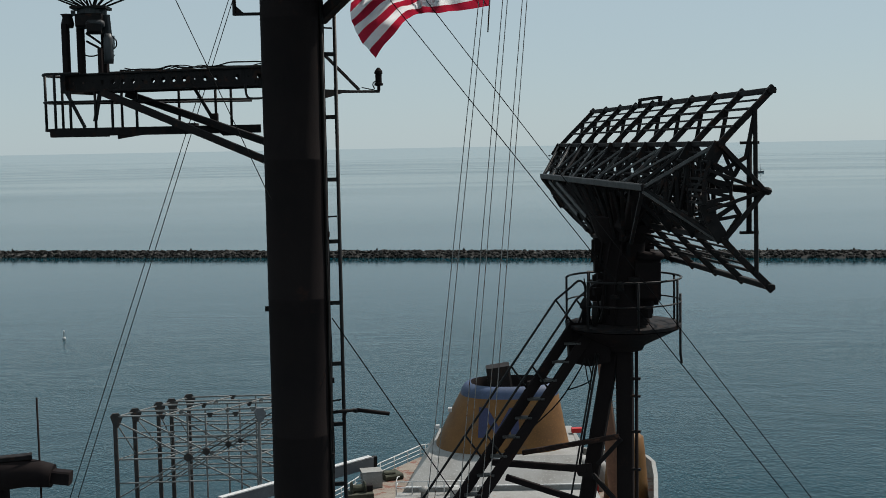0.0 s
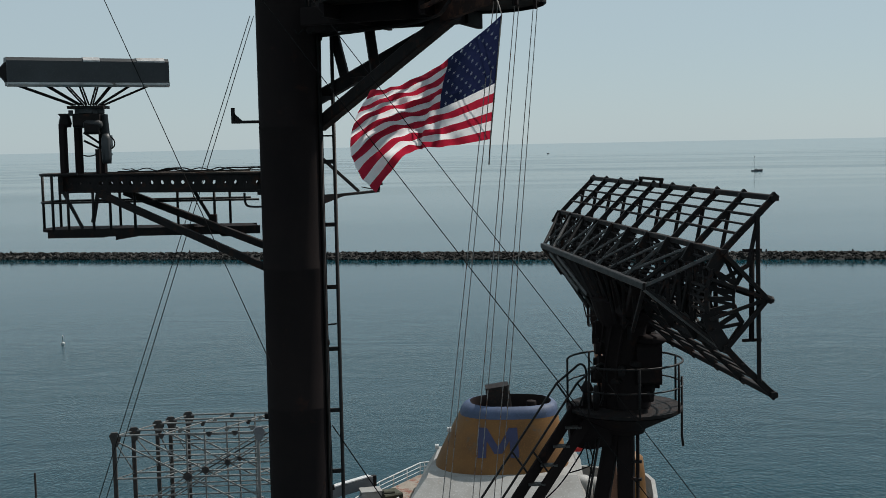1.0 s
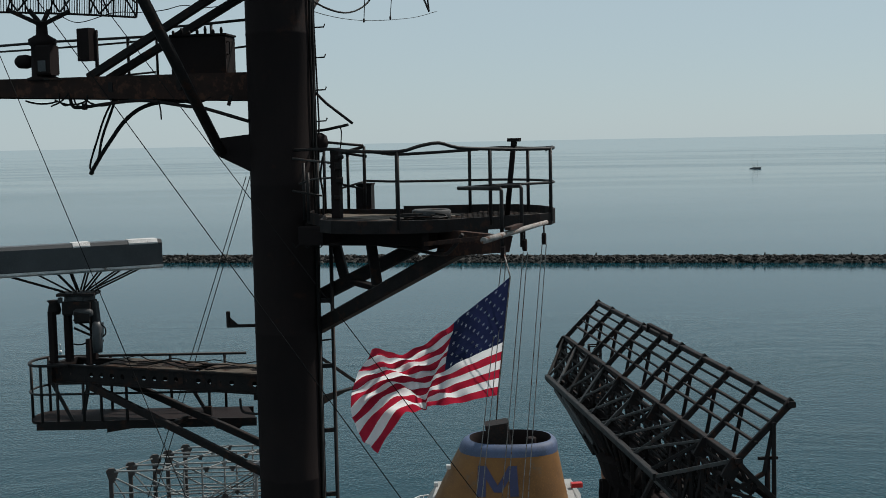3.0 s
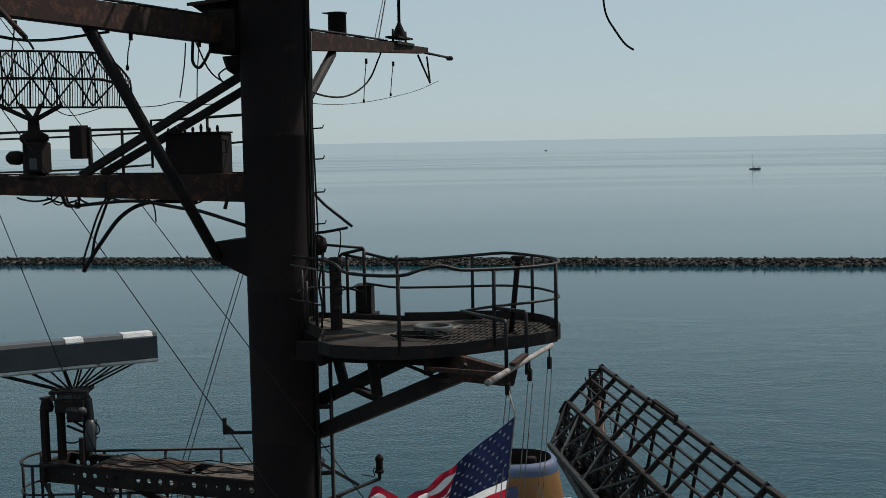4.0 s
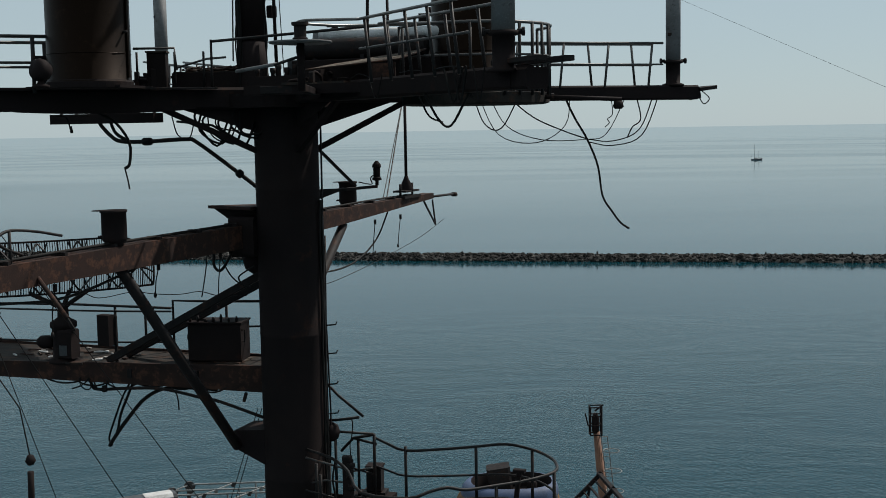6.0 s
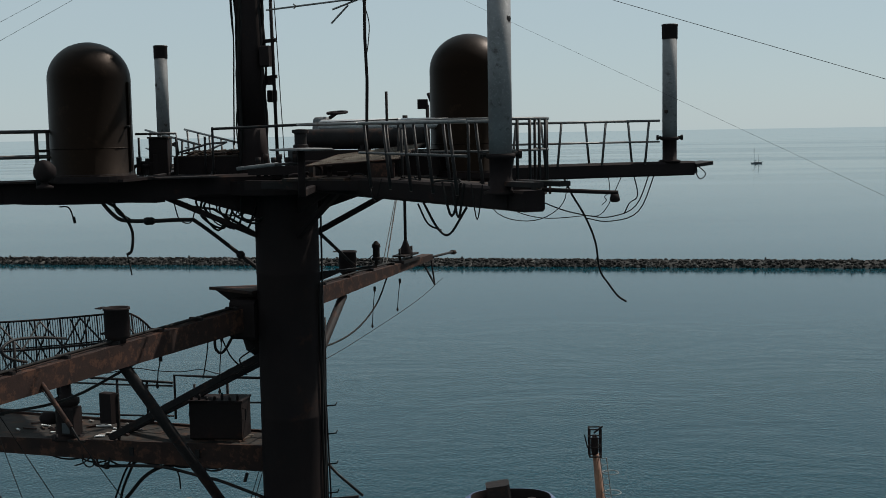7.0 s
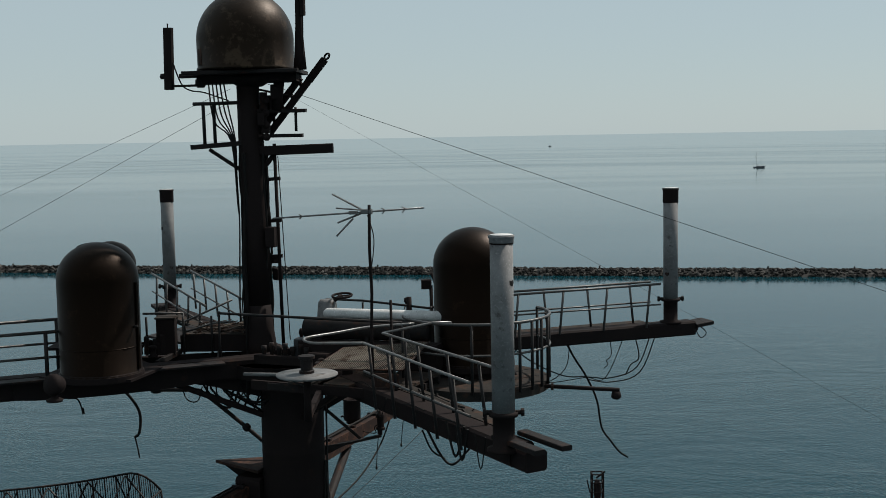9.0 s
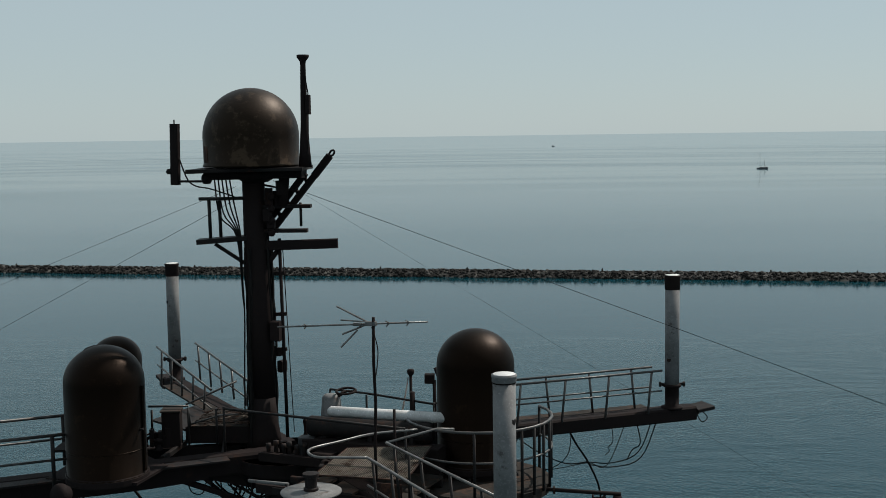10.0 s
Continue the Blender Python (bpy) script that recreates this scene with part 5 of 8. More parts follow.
build_yard()
YC = "black cable looping below the signal yard"
cable([(-0.65, 5.9, 8.65), (-0.7, 5.3, 8.05), (-0.6, 3.9, 7.72), (-0.35, 1.9, 7.78), (-0.1, 0.55, 8.2)], 0.018, YC)
cable([(-0.5, 8.9, 8.2), (-0.5, 7.2, 7.9), (-0.5, 4.5, 7.62), (-0.3, 2.0, 7.55), (-0.1, 0.52, 7.7)], 0.006, YC)
cable([(-1.25, -0.5, 8.46), (-1.29, -0.5, 8.1), (-1.36, -0.5, 7.75), (-1.39, -0.5, 7.62)], 0.010, YC)
cable([(-1.12, -0.5, 8.48), (-1.14, -0.5, 8.20), (-1.10, -0.5, 8.10), (-1.02, -0.5, 8.07), (-0.92, -0.5, 8.17), (-0.80, -0.5, 8.36)], 0.024, YC)
cable([(-1.07, -0.5, 8.46), (-0.87, -0.5, 8.05), (-0.67, -0.5, 7.87), (-0.52, -0.4, 7.80)], 0.012, YC)
cable([(-0.50, -0.3, 8.14), (-0.70, -0.4, 8.0), (-0.74, -0.4, 7.93), (-0.68, -0.4, 7.84)], 0.014, YC)
cable([(-4.42, 0.3, 7.56), (-4.0, 0.3, 7.41), (-3.29, 0.3, 7.54), (-2.82, 0.3, 7.52), (-2.31, 0.3, 7.53), (-1.91, 0.3, 7.59), (-1.53, 0.3, 7.53), (-1.0, 0.3, 7.55)], 0.008, YC)
cable([(-0.96, -6.0, 8.3), (-0.95, -4.6, 8.2), (-0.9, -3.0, 8.42)], 0.02, YC)
HC = "thick frayed cable hanging from the equipment platform"
cable([(-1.4, -0.1, 5.98), (-2.3, -0.1, 5.96), (-2.85, -0.05, 5.74), (-3.3, 0.0, 5.30), (-3.58, 0.04, 4.98), (-3.72, 0.05, 4.79)], 0.034, HC)
cable([(-3.05, -0.1, 6.05), (-3.2, -0.05, 5.80), (-3.42, 0.0, 5.40), (-3.55, 0.05, 5.05), (-3.70, 0.05, 4.82)], 0.024, HC)
cable([(-3.1, -0.1, 6.05), (-3.32, -0.05, 5.75), (-3.50, 0.0, 5.42), (-3.72, 0.05, 4.95), (-3.66, 0.05, 4.80)], 0.018, HC)
cable([(-3.97, -0.6, 5.95), (-3.82, -0.6, 6.0), (-3.70, -0.6, 6.07), (-3.61, -0.6, 6.16)], 0.014, HC)
cable([(-3.80, -0.6, 6.16), (-3.79, -0.6, 6.02), (-3.68, -0.6, 5.95), (-3.58, -0.6, 6.0), (-3.62, -0.6, 6.16)], 0.012, HC)
cable([(-3.60, -0.5, 6.14), (-3.54, -0.5, 5.97), (-3.38, -0.5, 5.94), (-3.31, -0.5, 6.12)], 0.016, HC)
cable([(-2.05, -0.5, 6.05), (-1.96, -0.5, 5.98), (-1.92, -0.5, 5.85), (-1.91, -0.5, 5.68)], 0.012, HC)


# ---- the cross-shaped top platform ----
TOP = 11.05
NEST = [(-1.85, -0.42), (-0.72, -0.05), (-1.05, 0.95), (-2.1, 0.62)]


def build_top_platform():
    t = thing("top_platform", (0, 0, 10.6), "black steel cross of box beams on the masthead with catwalk rails", "platform")
    arms = {"ne": (6.15, 5.13), "se": (5.62, -4.87), "nw": (-5.55, 4.70), "sw": (-6.3, -5.9)}
    for key, (a, b) in arms.items():
        d = Vector((a, b, 0)).normalized()
        side = Vector((-d.y, d.x, 0))
        deep = {"sw": 0.35, "se": 0.27}.get(key, 0.26)
        z = TOP - 0.01 - deep / 2
        p, q = d * 0.3, Vector((a, b, 0)) - d * 0.35
        part("arm_beam", Geo().beam((p.x, p.y, z), (q.x, q.y, z), 0.34, deep), BLACK, t)
        e = Vector((a, b, 0))
        if key == "se":
            for o in (-0.16, 0.20):
                part("arm_tip", Geo().beam(tuple(q - d * 0.3 + side * o + Vector((0, 0, z + 0.17))), tuple(e + d * 0.28 + side * o + Vector((0, 0, z + 0.18))), 0.14, 0.06), STEEL, t)
            part("arm_end", Geo().beam(tuple(q + Vector((0, 0, z - 0.02))), tuple(e - d * 0.05 + Vector((0, 0, z - 0.02))), 0.30, 0.24), BLACK, t)
        else:
            part("arm_tip", Geo().beam((q.x, q.y, z + 0.05), (e.x, e.y, z + 0.09), 0.46, 0.07), STEEL, t)
        part("tip_plate", Geo().beam((q.x + side.x * 0.16, q.y + side.y * 0.16, z - 0.06), (e.x - d.x * 0.12 + side.x * 0.16, e.y - d.y * 0.12 + side.y * 0.16, z - 0.02), 0.05, 0.16), STEEL, t)
        m = d * 2.1
        part("knee_brace", Geo().beam((d.x * 0.45, d.y * 0.45, 10.0), (m.x, m.y, z - 0.1), 0.09, 0.09), BLACK, t)
        part("web_plate", Geo().gusset([(d.x * 0.45, d.y * 0.45, z - 0.05), (d.x * 1.9, d.y * 1.9, z - 0.1), (d.x * 0.45, d.y * 0.45, z - 0.55)], 0.03), BLACK, t)
        # walkway plates beside the beam
        w0, w1 = d * 1.2, d * (e.length - 1.2)
        off = side * 0.31
        part("walkway", Geo().beam(tuple(w0 + off + Vector((0, 0, TOP - 0.03))), tuple(w1 + off + Vector((0, 0, TOP - 0.03))), 0.26, 0.03), STEEL if key == "sw" else GRIME, t)
    # central deck
    n = 20
    ring = [(0.92 * math.cos(2 * math.pi * k / n) - 0.1, 0.92 * math.sin(2 * math.pi * k / n)) for k in range(n)]
    part("centre_deck", Geo().plate(ring, TOP - 0.16, TOP - 0.12), STEEL, t)
    part("centre_ring", Geo().lathe((-0.1, 0, TOP - 0.34), [(0.87, 0), (0.92, 0), (0.92, 0.22), (0.87, 0.22)], 32, False), BLACK, t)
    part("nest_tray", Geo().plate(NEST, TOP - 0.02, TOP + 0.26), BLACK, t)
    part("deck_plate", Geo().plate([(a * 0.985 - 0.01, b * 0.985 + 0.01) for a, b in NEST], TOP + 0.262, TOP + 0.28), GRIME, t, "raised deck plate strewn with dry debris")
    part("deck_plate", Geo().plate([(-3.4, 0.9), (-2.3, 0.4), (-2.3, 2.2), (-3.2, 2.6)], TOP - 0.06, TOP - 0.02), STEEL, t)
    for a0, a1 in ((1.05, 1.45), (1.62, 2.05), (2.3, 2.9)):
        part("deck_plate", Geo().plate([(a0, -2.15), (a1, -2.2), (a1 + 0.1, -0.95), (a0 + 0.05, -0.95)], TOP - 0.06, TOP - 0.02), GRIME, t)
    for b in (-2.1, -1.5, -0.95):
        part("deck_joist", Geo().beam((0.7, b, TOP - 0.12), (3.0, b - 0.05, TOP - 0.12), 0.07, 0.11), STEEL, t)
    # fish-bellied plates that deepen the crossarm under the pair of radomes
    d = Vector((-6.3, -5.9, 0)).normalized()
    for s in (-0.19, 0.19):
        o = Vector((-d.y, d.x, 0)) * s
        run = [(1.5 + 2.9 * k / 10, TOP - 0.34 - 0.06 * math.sin(math.pi * k / 10) ** 0.6) for k in range(11)]
        outline = [(d.x * r + o.x, d.y * r + o.y, z) for r, z in run] + [(d.x * 4.4 + o.x, d.y * 4.4 + o.y, TOP - 0.08), (d.x * 1.5 + o.x, d.y * 1.5 + o.y, TOP - 0.08)]
        part("belly_plate", Geo().gusset(outline, 0.03), BLACK, t)
    part("radome_seat", Geo().plate([(-2.75, -2.95), (-1.25, -2.75), (-1.35, -1.75), (-2.95, -0.75), (-3.1, -1.35)], TOP - 0.04, TOP), BLACK, t)
    # second beam beside the nest tray, leaving a gap to the water below
    part("side_beam", Geo().beam((-3.3, -1.0, TOP - 0.20), (-0.4, 0.35, TOP - 0.16), 0.14, 0.20), BLACK, t)
    for p, q in (((-1.9, -0.35, TOP - 0.02), (-1.75, -1.3, TOP - 0.05)), ((-1.2, -0.25, TOP - 0.02), (-0.9, -0.8, TOP - 0.05))):
        part("cross_tie", Geo().beam(p, q, 0.07, 0.09), STEEL, t)
    clutter(t, ((-2.55, -1.35, 0.25, 7), (-2.15, -0.75, 0.22, 9)), TOP - 0.02, 31, 0.08, 0.36)
    part("short_rail", Geo().tube([(-2.35, -0.75, TOP + 0.66), (-1.72, -0.52, TOP + 0.66), (-1.70, -0.50, TOP + 0.30)], 0.02, 8), RAIL, t)
    part("short_rail", Geo().tube([(-1.70, -0.50, TOP + 0.34), (-1.25, -0.30, TOP + 0.48), (-0.95, -0.2, TOP + 0.50)], 0.018, 8), RAIL, t)
    for a, b in ((-2.3, -0.73), (-2.0, -0.63), (-1.72, -0.52), (-1.3, -0.32)):
        part("rail_post", Geo().tube([(a, b, TOP - 0.03), (a, b, TOP + 0.60)], 0.02, 8), DARKRAIL, t)
    # pegs, valves and low boxes beside the topmast
    for k in range(7):
        a = 0.02 + 0.125 * k
        part("peg", Geo().lathe((a, -0.95 + 0.02 * (k % 3), TOP - 0.04), [(0.035, 0), (0.035, 0.22 + 0.05 * (k % 2)), (0.045, 0.24 + 0.05 * (k % 2)), (0.045, 0.30 + 0.05 * (k % 2))], 8), STEEL, t)
    part("sill", Geo().block((0.45, -1.05, TOP + 0.06), (1.1, 0.10, 0.14), -3), BLACK, t)
    part("low_box", Geo().block((0.62, -0.75, TOP + 0.20), (0.26, 0.22, 0.34), 10, 0.06), MESHGREY, t)
    part("low_box", Geo().block((1.05, -1.0, TOP + 0.10), (0.34, 0.26, 0.22), -8, 0.08), BLACK, t)
    part("deck_skirt", Geo().block((1.7, -2.15, TOP - 0.12), (2.6, 0.06, 0.14), -4), BLACK, t)
    part("tube_bed", Geo().block((1.75, -0.72, TOP + 0.16), (2.3, 0.34, 0.40), 1, 0.04), BLACK, t)
    clutter(t, ((1.5, -1.5, 0.35, 6), (0.5, 0.4, 0.4, 5)), TOP - 0.04, 32, 0.06, 0.22)
    # rails of the far right arm
    d = Vector((6.25, 5.22, 0)).normalized()
    side = Vector((-d.y, d.x, 0))

    def arm_rail(d, side, start, stop, lean, mat, n_post, tops=0.75, sink=0.0, gap=0.42):
        for s in (-gap, gap):
            p = d * start + side * s
            q = d * stop + side * s
            part("top_rail", Geo().tube([(p.x, p.y, TOP + tops - sink), (q.x, q.y, TOP + tops + 0.02)], 0.022, 8), mat, t)
            part("mid_rail", Geo().tube([(p.x, p.y, TOP + tops * 0.5 - sink), (q.x, q.y, TOP + tops * 0.5)], 0.016, 8), mat, t)
            for k in range(n_post):
                f = (k + (0.5 if s > 0 else 0.75)) / n_post
                c = p.lerp(q, f)
                tilt = d * (lean if s > 0 else -lean)
                part("rail_post", Geo().tube([(c.x + tilt.x, c.y + tilt.y, TOP - 0.05), (c.x, c.y, TOP + tops - sink * (1 - f))], 0.022, 8), mat, t)

    arm_rail(d, side, 3.4, 6.9, 0.08, RAIL, 4, 0.72, 0.0, 0.19)
    d2 = Vector((5.80, -5.02, 0)).normalized()
    s2 = Vector((-d2.y, d2.x, 0))
    for p, q, mid in (((2.62, -2.92), (4.85, -5.0), True), ((2.56, -2.1), (5.0, -4.2), False)):
        for k in range(5 if mid else 4):
            f = (k + 0.3) / (5 if mid else 4)
            x, y = p[0] + (q[0] - p[0]) * f, p[1] + (q[1] - p[1]) * f
            part("rail_post", Geo().tube([(x + 0.14, y - 0.13, TOP - 0.1), (x, y, TOP + 0.75)], 0.022, 8), DARKRAIL, t)
        if mid:
            part("mid_rail", Geo().tube([(*p, TOP + 0.36), (*q, TOP + 0.35)], 0.017, 8), RAIL, t)
    rnd = random.Random(51)
    for k in range(16):
        f = 0.40 + 0.50 * k / 16
        off = rnd.choice((-0.26, -0.20, 0.24, 0.34))
        p = d2 * (7.42 * f) + s2 * off
        q = p + d2 * rnd.uniform(0.15, 0.6) + s2 * rnd.uniform(-0.06, 0.06)
        m = (p + q) / 2
        pts = smooth_line([(p.x, p.y, TOP + 0.01), (m.x, m.y, TOP + rnd.choice((0.03, 0.06, -0.30, -0.40)) * (1 if off < 0 else 0.3)), (q.x, q.y, TOP + 0.015)])
        part("lashing", Geo().tube(pts, rnd.choice((0.008, 0.012, 0.016)), 5), CABLE, t)
    d3 = Vector((-5.55, 4.70, 0)).normalized()
    s3 = Vector((-d3.y, d3.x, 0))
    arm_rail(d3, s3, 3.0, 6.45, 0.10, RAIL, 5, 0.72, 0.28)
    part("fallen_rail", Geo().tube([(-3.3, 1.9, TOP + 0.05), (-2.4, 2.3, TOP + 0.48)], 0.02, 8), RAIL, t)
    d4 = Vector((-6.3, -5.9, 0)).normalized()
    s4 = Vector((-d4.y, d4.x, 0))
    for s, r0, r1 in ((-0.75, 3.4, 8.2), (0.55, 3.7, 8.2)):
        p, q = d4 * r0 + s4 * s, d4 * r1 + s4 * s
        for zz, r in ((0.72, 0.026), (0.34, 0.02)):
            part("top_rail" if zz > 0.6 else "mid_rail", Geo().tube([(p.x, p.y, TOP + zz), (q.x, q.y, TOP + zz)], r, 8), RAIL, t)
        for k in range(4):
            c = p.lerp(q, (k + 0.2) / 4)
            part("rail_post", Geo().tube([(c.x, c.y, TOP - 0.1), (c.x, c.y, TOP + 0.72)], 0.03, 8), DARKRAIL, t)
    # hooped rail round the grating
    hoop = smooth_line([(2.75, -1.35, TOP + 0.78), (2.2, -1.75, TOP + 0.77), (1.9, -2.2, TOP + 0.75), (1.66, -2.75, TOP + 0.75), (1.9, -3.08, TOP + 0.75), (2.25, -3.02, TOP + 0.75), (2.62, -2.92, TOP + 0.75)], 6)
    part("hoop_rail", Geo().tube(hoop, 0.020, 8), WORN, t, "pale bent hoop rail")
    part("hoop_rail", Geo().tube([(2.56, -2.1, TOP + 0.75), (3.05, -1.3, TOP + 0.8), (3.3, -1.25, TOP + 0.8)], 0.020, 8), WORN, t)
    part("near_rail", Geo().tube([(2.62, -2.92, TOP + 0.75), (4.85, -5.0, TOP + 0.74)], 0.021, 8), WORN, t, "pale worn handrail")
    part("near_rail", Geo().tube([(2.56, -2.1, TOP + 0.75), (5.0, -4.2, TOP + 0.74)], 0.021, 8), WORN, t, "pale worn handrail")
    part("long_rail", Geo().tube([(-0.9, -0.75, TOP + 0.72), (2.6, -1.45, TOP + 0.80)], 0.022, 8), DARKRAIL, t)
    part("far_rail", Geo().tube([(0.2, 1.0, TOP + 0.75), (1.0, 0.75, TOP + 0.78), (2.3, 0.55, TOP + 0.72), (2.9, 0.85, TOP + 0.95)], 0.02, 8), DARKRAIL, t)
    for a, b in ((0.2, 1.0), (1.0, 0.75), (2.3, 0.55), (-0.9, -0.75), (2.6, -1.45)):
        part("rail_post", Geo().tube([(a, b, TOP - 0.1), (a, b, TOP + 0.75)], 0.02, 8), DARKRAIL, t)
    # net panel slung inside the hoop, rising towards the back
    g0, g1, g2, g3 = (1.35, -2.02, 11.20), (1.42, -0.95, 11.34), (2.85, -1.02, 11.50), (2.90, -2.20, 11.30)
    for k in range(44):
        f = (k + 0.5) / 44
        part("net_bar", Geo().beam(lerp(g0, g3, f), lerp(g1, g2, f), 0.010, 0.014), PALETAN, t)
    for k in range(26):
        f = (k + 0.5) / 26
        part("net_bar", Geo().beam(lerp(g0, g1, f), lerp(g3, g2, f), 0.010, 0.012), PALETAN, t)
    for p, q in ((g0, g1), (g1, g2), (g2, g3), (g3, g0)):
        part("net_rim", Geo().tube([p, q], 0.014, 6), RUST, t)
    part("screen_panel", Geo().block((2.66, -2.26, TOP + 0.10), (0.40, 0.015, 0.20)), RUST, t)
    part("screen_post", Geo().tube([(2.95, -2.2, TOP - 0.1), (2.95, -2.2, TOP + 0.66)], 0.02, 6), DARKRAIL, t)
    # under-slung pipes and small brackets
    part("under_pipe", Geo().tube(smooth_line([(-3.8, 0.25, 10.58), (-3.72, 0.25, 10.46), (-3.54, 0.25, 10.29), (-3.34, 0.25, 10.20), (-2.81, 0.25, 10.19), (-2.05, 0.25, 10.22), (-1.8, 0.25, 10.15), (-0.88, 0.25, 9.53), (-0.42, 0.2, 9.22)]), 0.036, 8), STEEL, t)
    part("pipe_joint", Geo().lathe((-2.81, 0.25, 10.19), [(0.05, -0.09), (0.07, -0.05), (0.07, 0.05), (0.05, 0.09)], 12, True, (0.9, 0.4, 0)), STEEL, t)
    part("pipe_joint", Geo().lathe((-1.02, 0.25, 9.63), [(0.05, -0.06), (0.07, -0.03), (0.07, 0.03), (0.05, 0.06)], 12, True, (0.7, 0.2, -0.7)), STEEL, t)
    part("under_pipe", Geo().tube([(-1.8, -0.4, 10.52), (-1.2, -0.3, 10.45), (-0.45, -0.1, 10.0)], 0.022, 6), STEEL, t)
    part("under_shelf", Geo().block((-3.67, 0.3, 10.60), (2.14, 0.3, 0.17)), BLACK, t)
    for k in range(7):
        part("hanger", Geo().beam((-4.6 + 0.32 * k, 0.3, 10.94), (-4.6 + 0.32 * k, 0.3, 10.6), 0.05, 0.04), STEEL, t)
    rnd = random.Random(12)
    for k in range(8):
        a, b = rnd.uniform(-0.3, 1.0), rnd.uniform(0.2, 1.0)
        part("valve", Geo().lathe((a, b, TOP - 0.12), [(0.03, 0), (0.05, 0.05), (0.03, 0.12), (0.03, 0.2 + 0.12 * rnd.random()), (0.05, 0.3), (0.03, 0.36)], 8), rnd.choice((STEEL, BLACK)), t)


build_top_platform()


def build_tube_aerials():
    for a, b in ((5.55, 4.59), (5.17, -4.74), (-4.99, 4.21)):
        foot = TOP - 0.07 if b < 0 else TOP
        t = thing("tube_aerial", (a, b, foot), "pale grey capped tube aerial standing in a black socket", "antenna", "tube aerials")
        part("socket", Geo().lathe((a, b, foot - 0.02), [(0.20, 0), (0.20, 0.03), (0.13, 0.05), (0.13, 0.40), (0.17, 0.41), (0.17, 0.46)], 20), BLACK, t)
        part("tube", Geo().lathe((a, b, foot + 0.44), [(0.133, 0), (0.133, 1.98)], 28), DULL if a < 0 else TUBE, t)
        near = b < 0
        part("cap", Geo().lathe((a, b, foot + (2.40 if near else 2.22)), [(0.140, 0), (0.143, 0.01), (0.143, 0.05 if near else 0.22), (0.150, 0.06 if near else 0.24), (0.150, 0.085 if near else 0.262), (0.02, 0.088 if near else 0.265)], 28), TUBE if near else BLACK, t, "" if near else "dark painted top band")
        part("cap_top", Geo().lathe((a, b, foot + 2.489), [(0.135, 0), (0.13, 0.005), (0.01, 0.007)], 24), PALE, t, "chalky pale cap top")
        part("cap_joint", Geo().lathe((a, b, foot + 2.385), [(0.139, 0), (0.139, 0.014)], 28, False), BLACK, t)
        for s in (-1, 1):
            part("clamp_bolt", Geo().lathe((a, b, foot + 0.43), [(0.03, 0.15), (0.03, 0.20), (0.05, 0.205), (0.05, 0.24)], 8, False, (s * 0.94, s * 0.34, 0)), STEEL, t)
        rnd = random.Random(int(a * 100))
        ang, zz = rnd.uniform(-2.4, 0.2), foot + 0.7 + rnd.random() * 1.3
        part("stain_patch", Geo().lathe((a + 0.128 * math.cos(ang), b + 0.128 * math.sin(ang), zz), [(0.02, 0), (0.045, 0.004), (0.0, 0.009)], 7, False, (math.cos(ang), math.sin(ang), 0.1)), STEEL, t)


build_tube_aerials()


def build_dome(a, b, r, top, bottom, label, hatch=False):
    t = thing("radome", (a, b, bottom), label, "radome", "dark radomes")
    prof = [(r * 1.04, bottom), (r * 1.04, bottom + 0.05), (r, bottom + 0.07), (r, top - r * 0.92)]
    prof += [(r * math.cos(x), top - r * 0.92 + r * 0.92 * math.sin(x)) for x in [math.pi / 2 * k / 14 for k in range(1, 15)]]
    part("shell", Geo().lathe((a, b, 0), prof, 48), DOME, t)
    part("seam", Geo().lathe((a, b, bottom + (top - bottom) * 0.22), [(r + 0.002, 0), (r + 0.007, 0.006), (r + 0.002, 0.012)], 48), DOME, t)
    part("skirt", Geo().lathe((a, b, bottom - 0.06), [(r * 1.03, 0), (r * 1.05, 0.02), (r * 1.05, 0.10), (r * 1.01, 0.13)], 32, False), BLACK, t)
    if hatch:
        part("handle", Geo().tube([(a + r * 0.98, b, bottom + 0.75), (a + r * 1.12, b, bottom + 0.77)], 0.02, 6), STEEL, t)
        part("hatch_lid", Geo().lathe((a - 0.02, b - 0.06, top - 0.06), [(0.0, 0.035), (0.12, 0.03), (0.24, 0.0), (0.25, -0.03), (0.20, -0.05)], 20, True, (0.08, -0.18, 1)), BLACK, t, "flat black lid")
        part("foot_shelf", Geo().block((a - r * 0.95, b - 0.1, bottom + 0.42), (0.42, 0.5, 0.04), 20), BLACK, t)
        part("rib", Geo().beam((a + r, b + 0.1, bottom + 0.1), (a + r, b + 0.1, top - r), 0.04, 0.05), DOME, t)
    return t


build_dome(3.22, 0.0, 0.615, 13.16, 11.0, "tall bronze-brown radome with a rounded top on a railed ring")
build_dome(-1.92, -2.53, 0.605, 13.08, 11.06, "tall bronze-brown radome with a dented lid on the crossarm", True)
build_dome(-2.66, -1.15, 0.41, 12.96, 11.06, "second brown radome standing close behind the dented one")


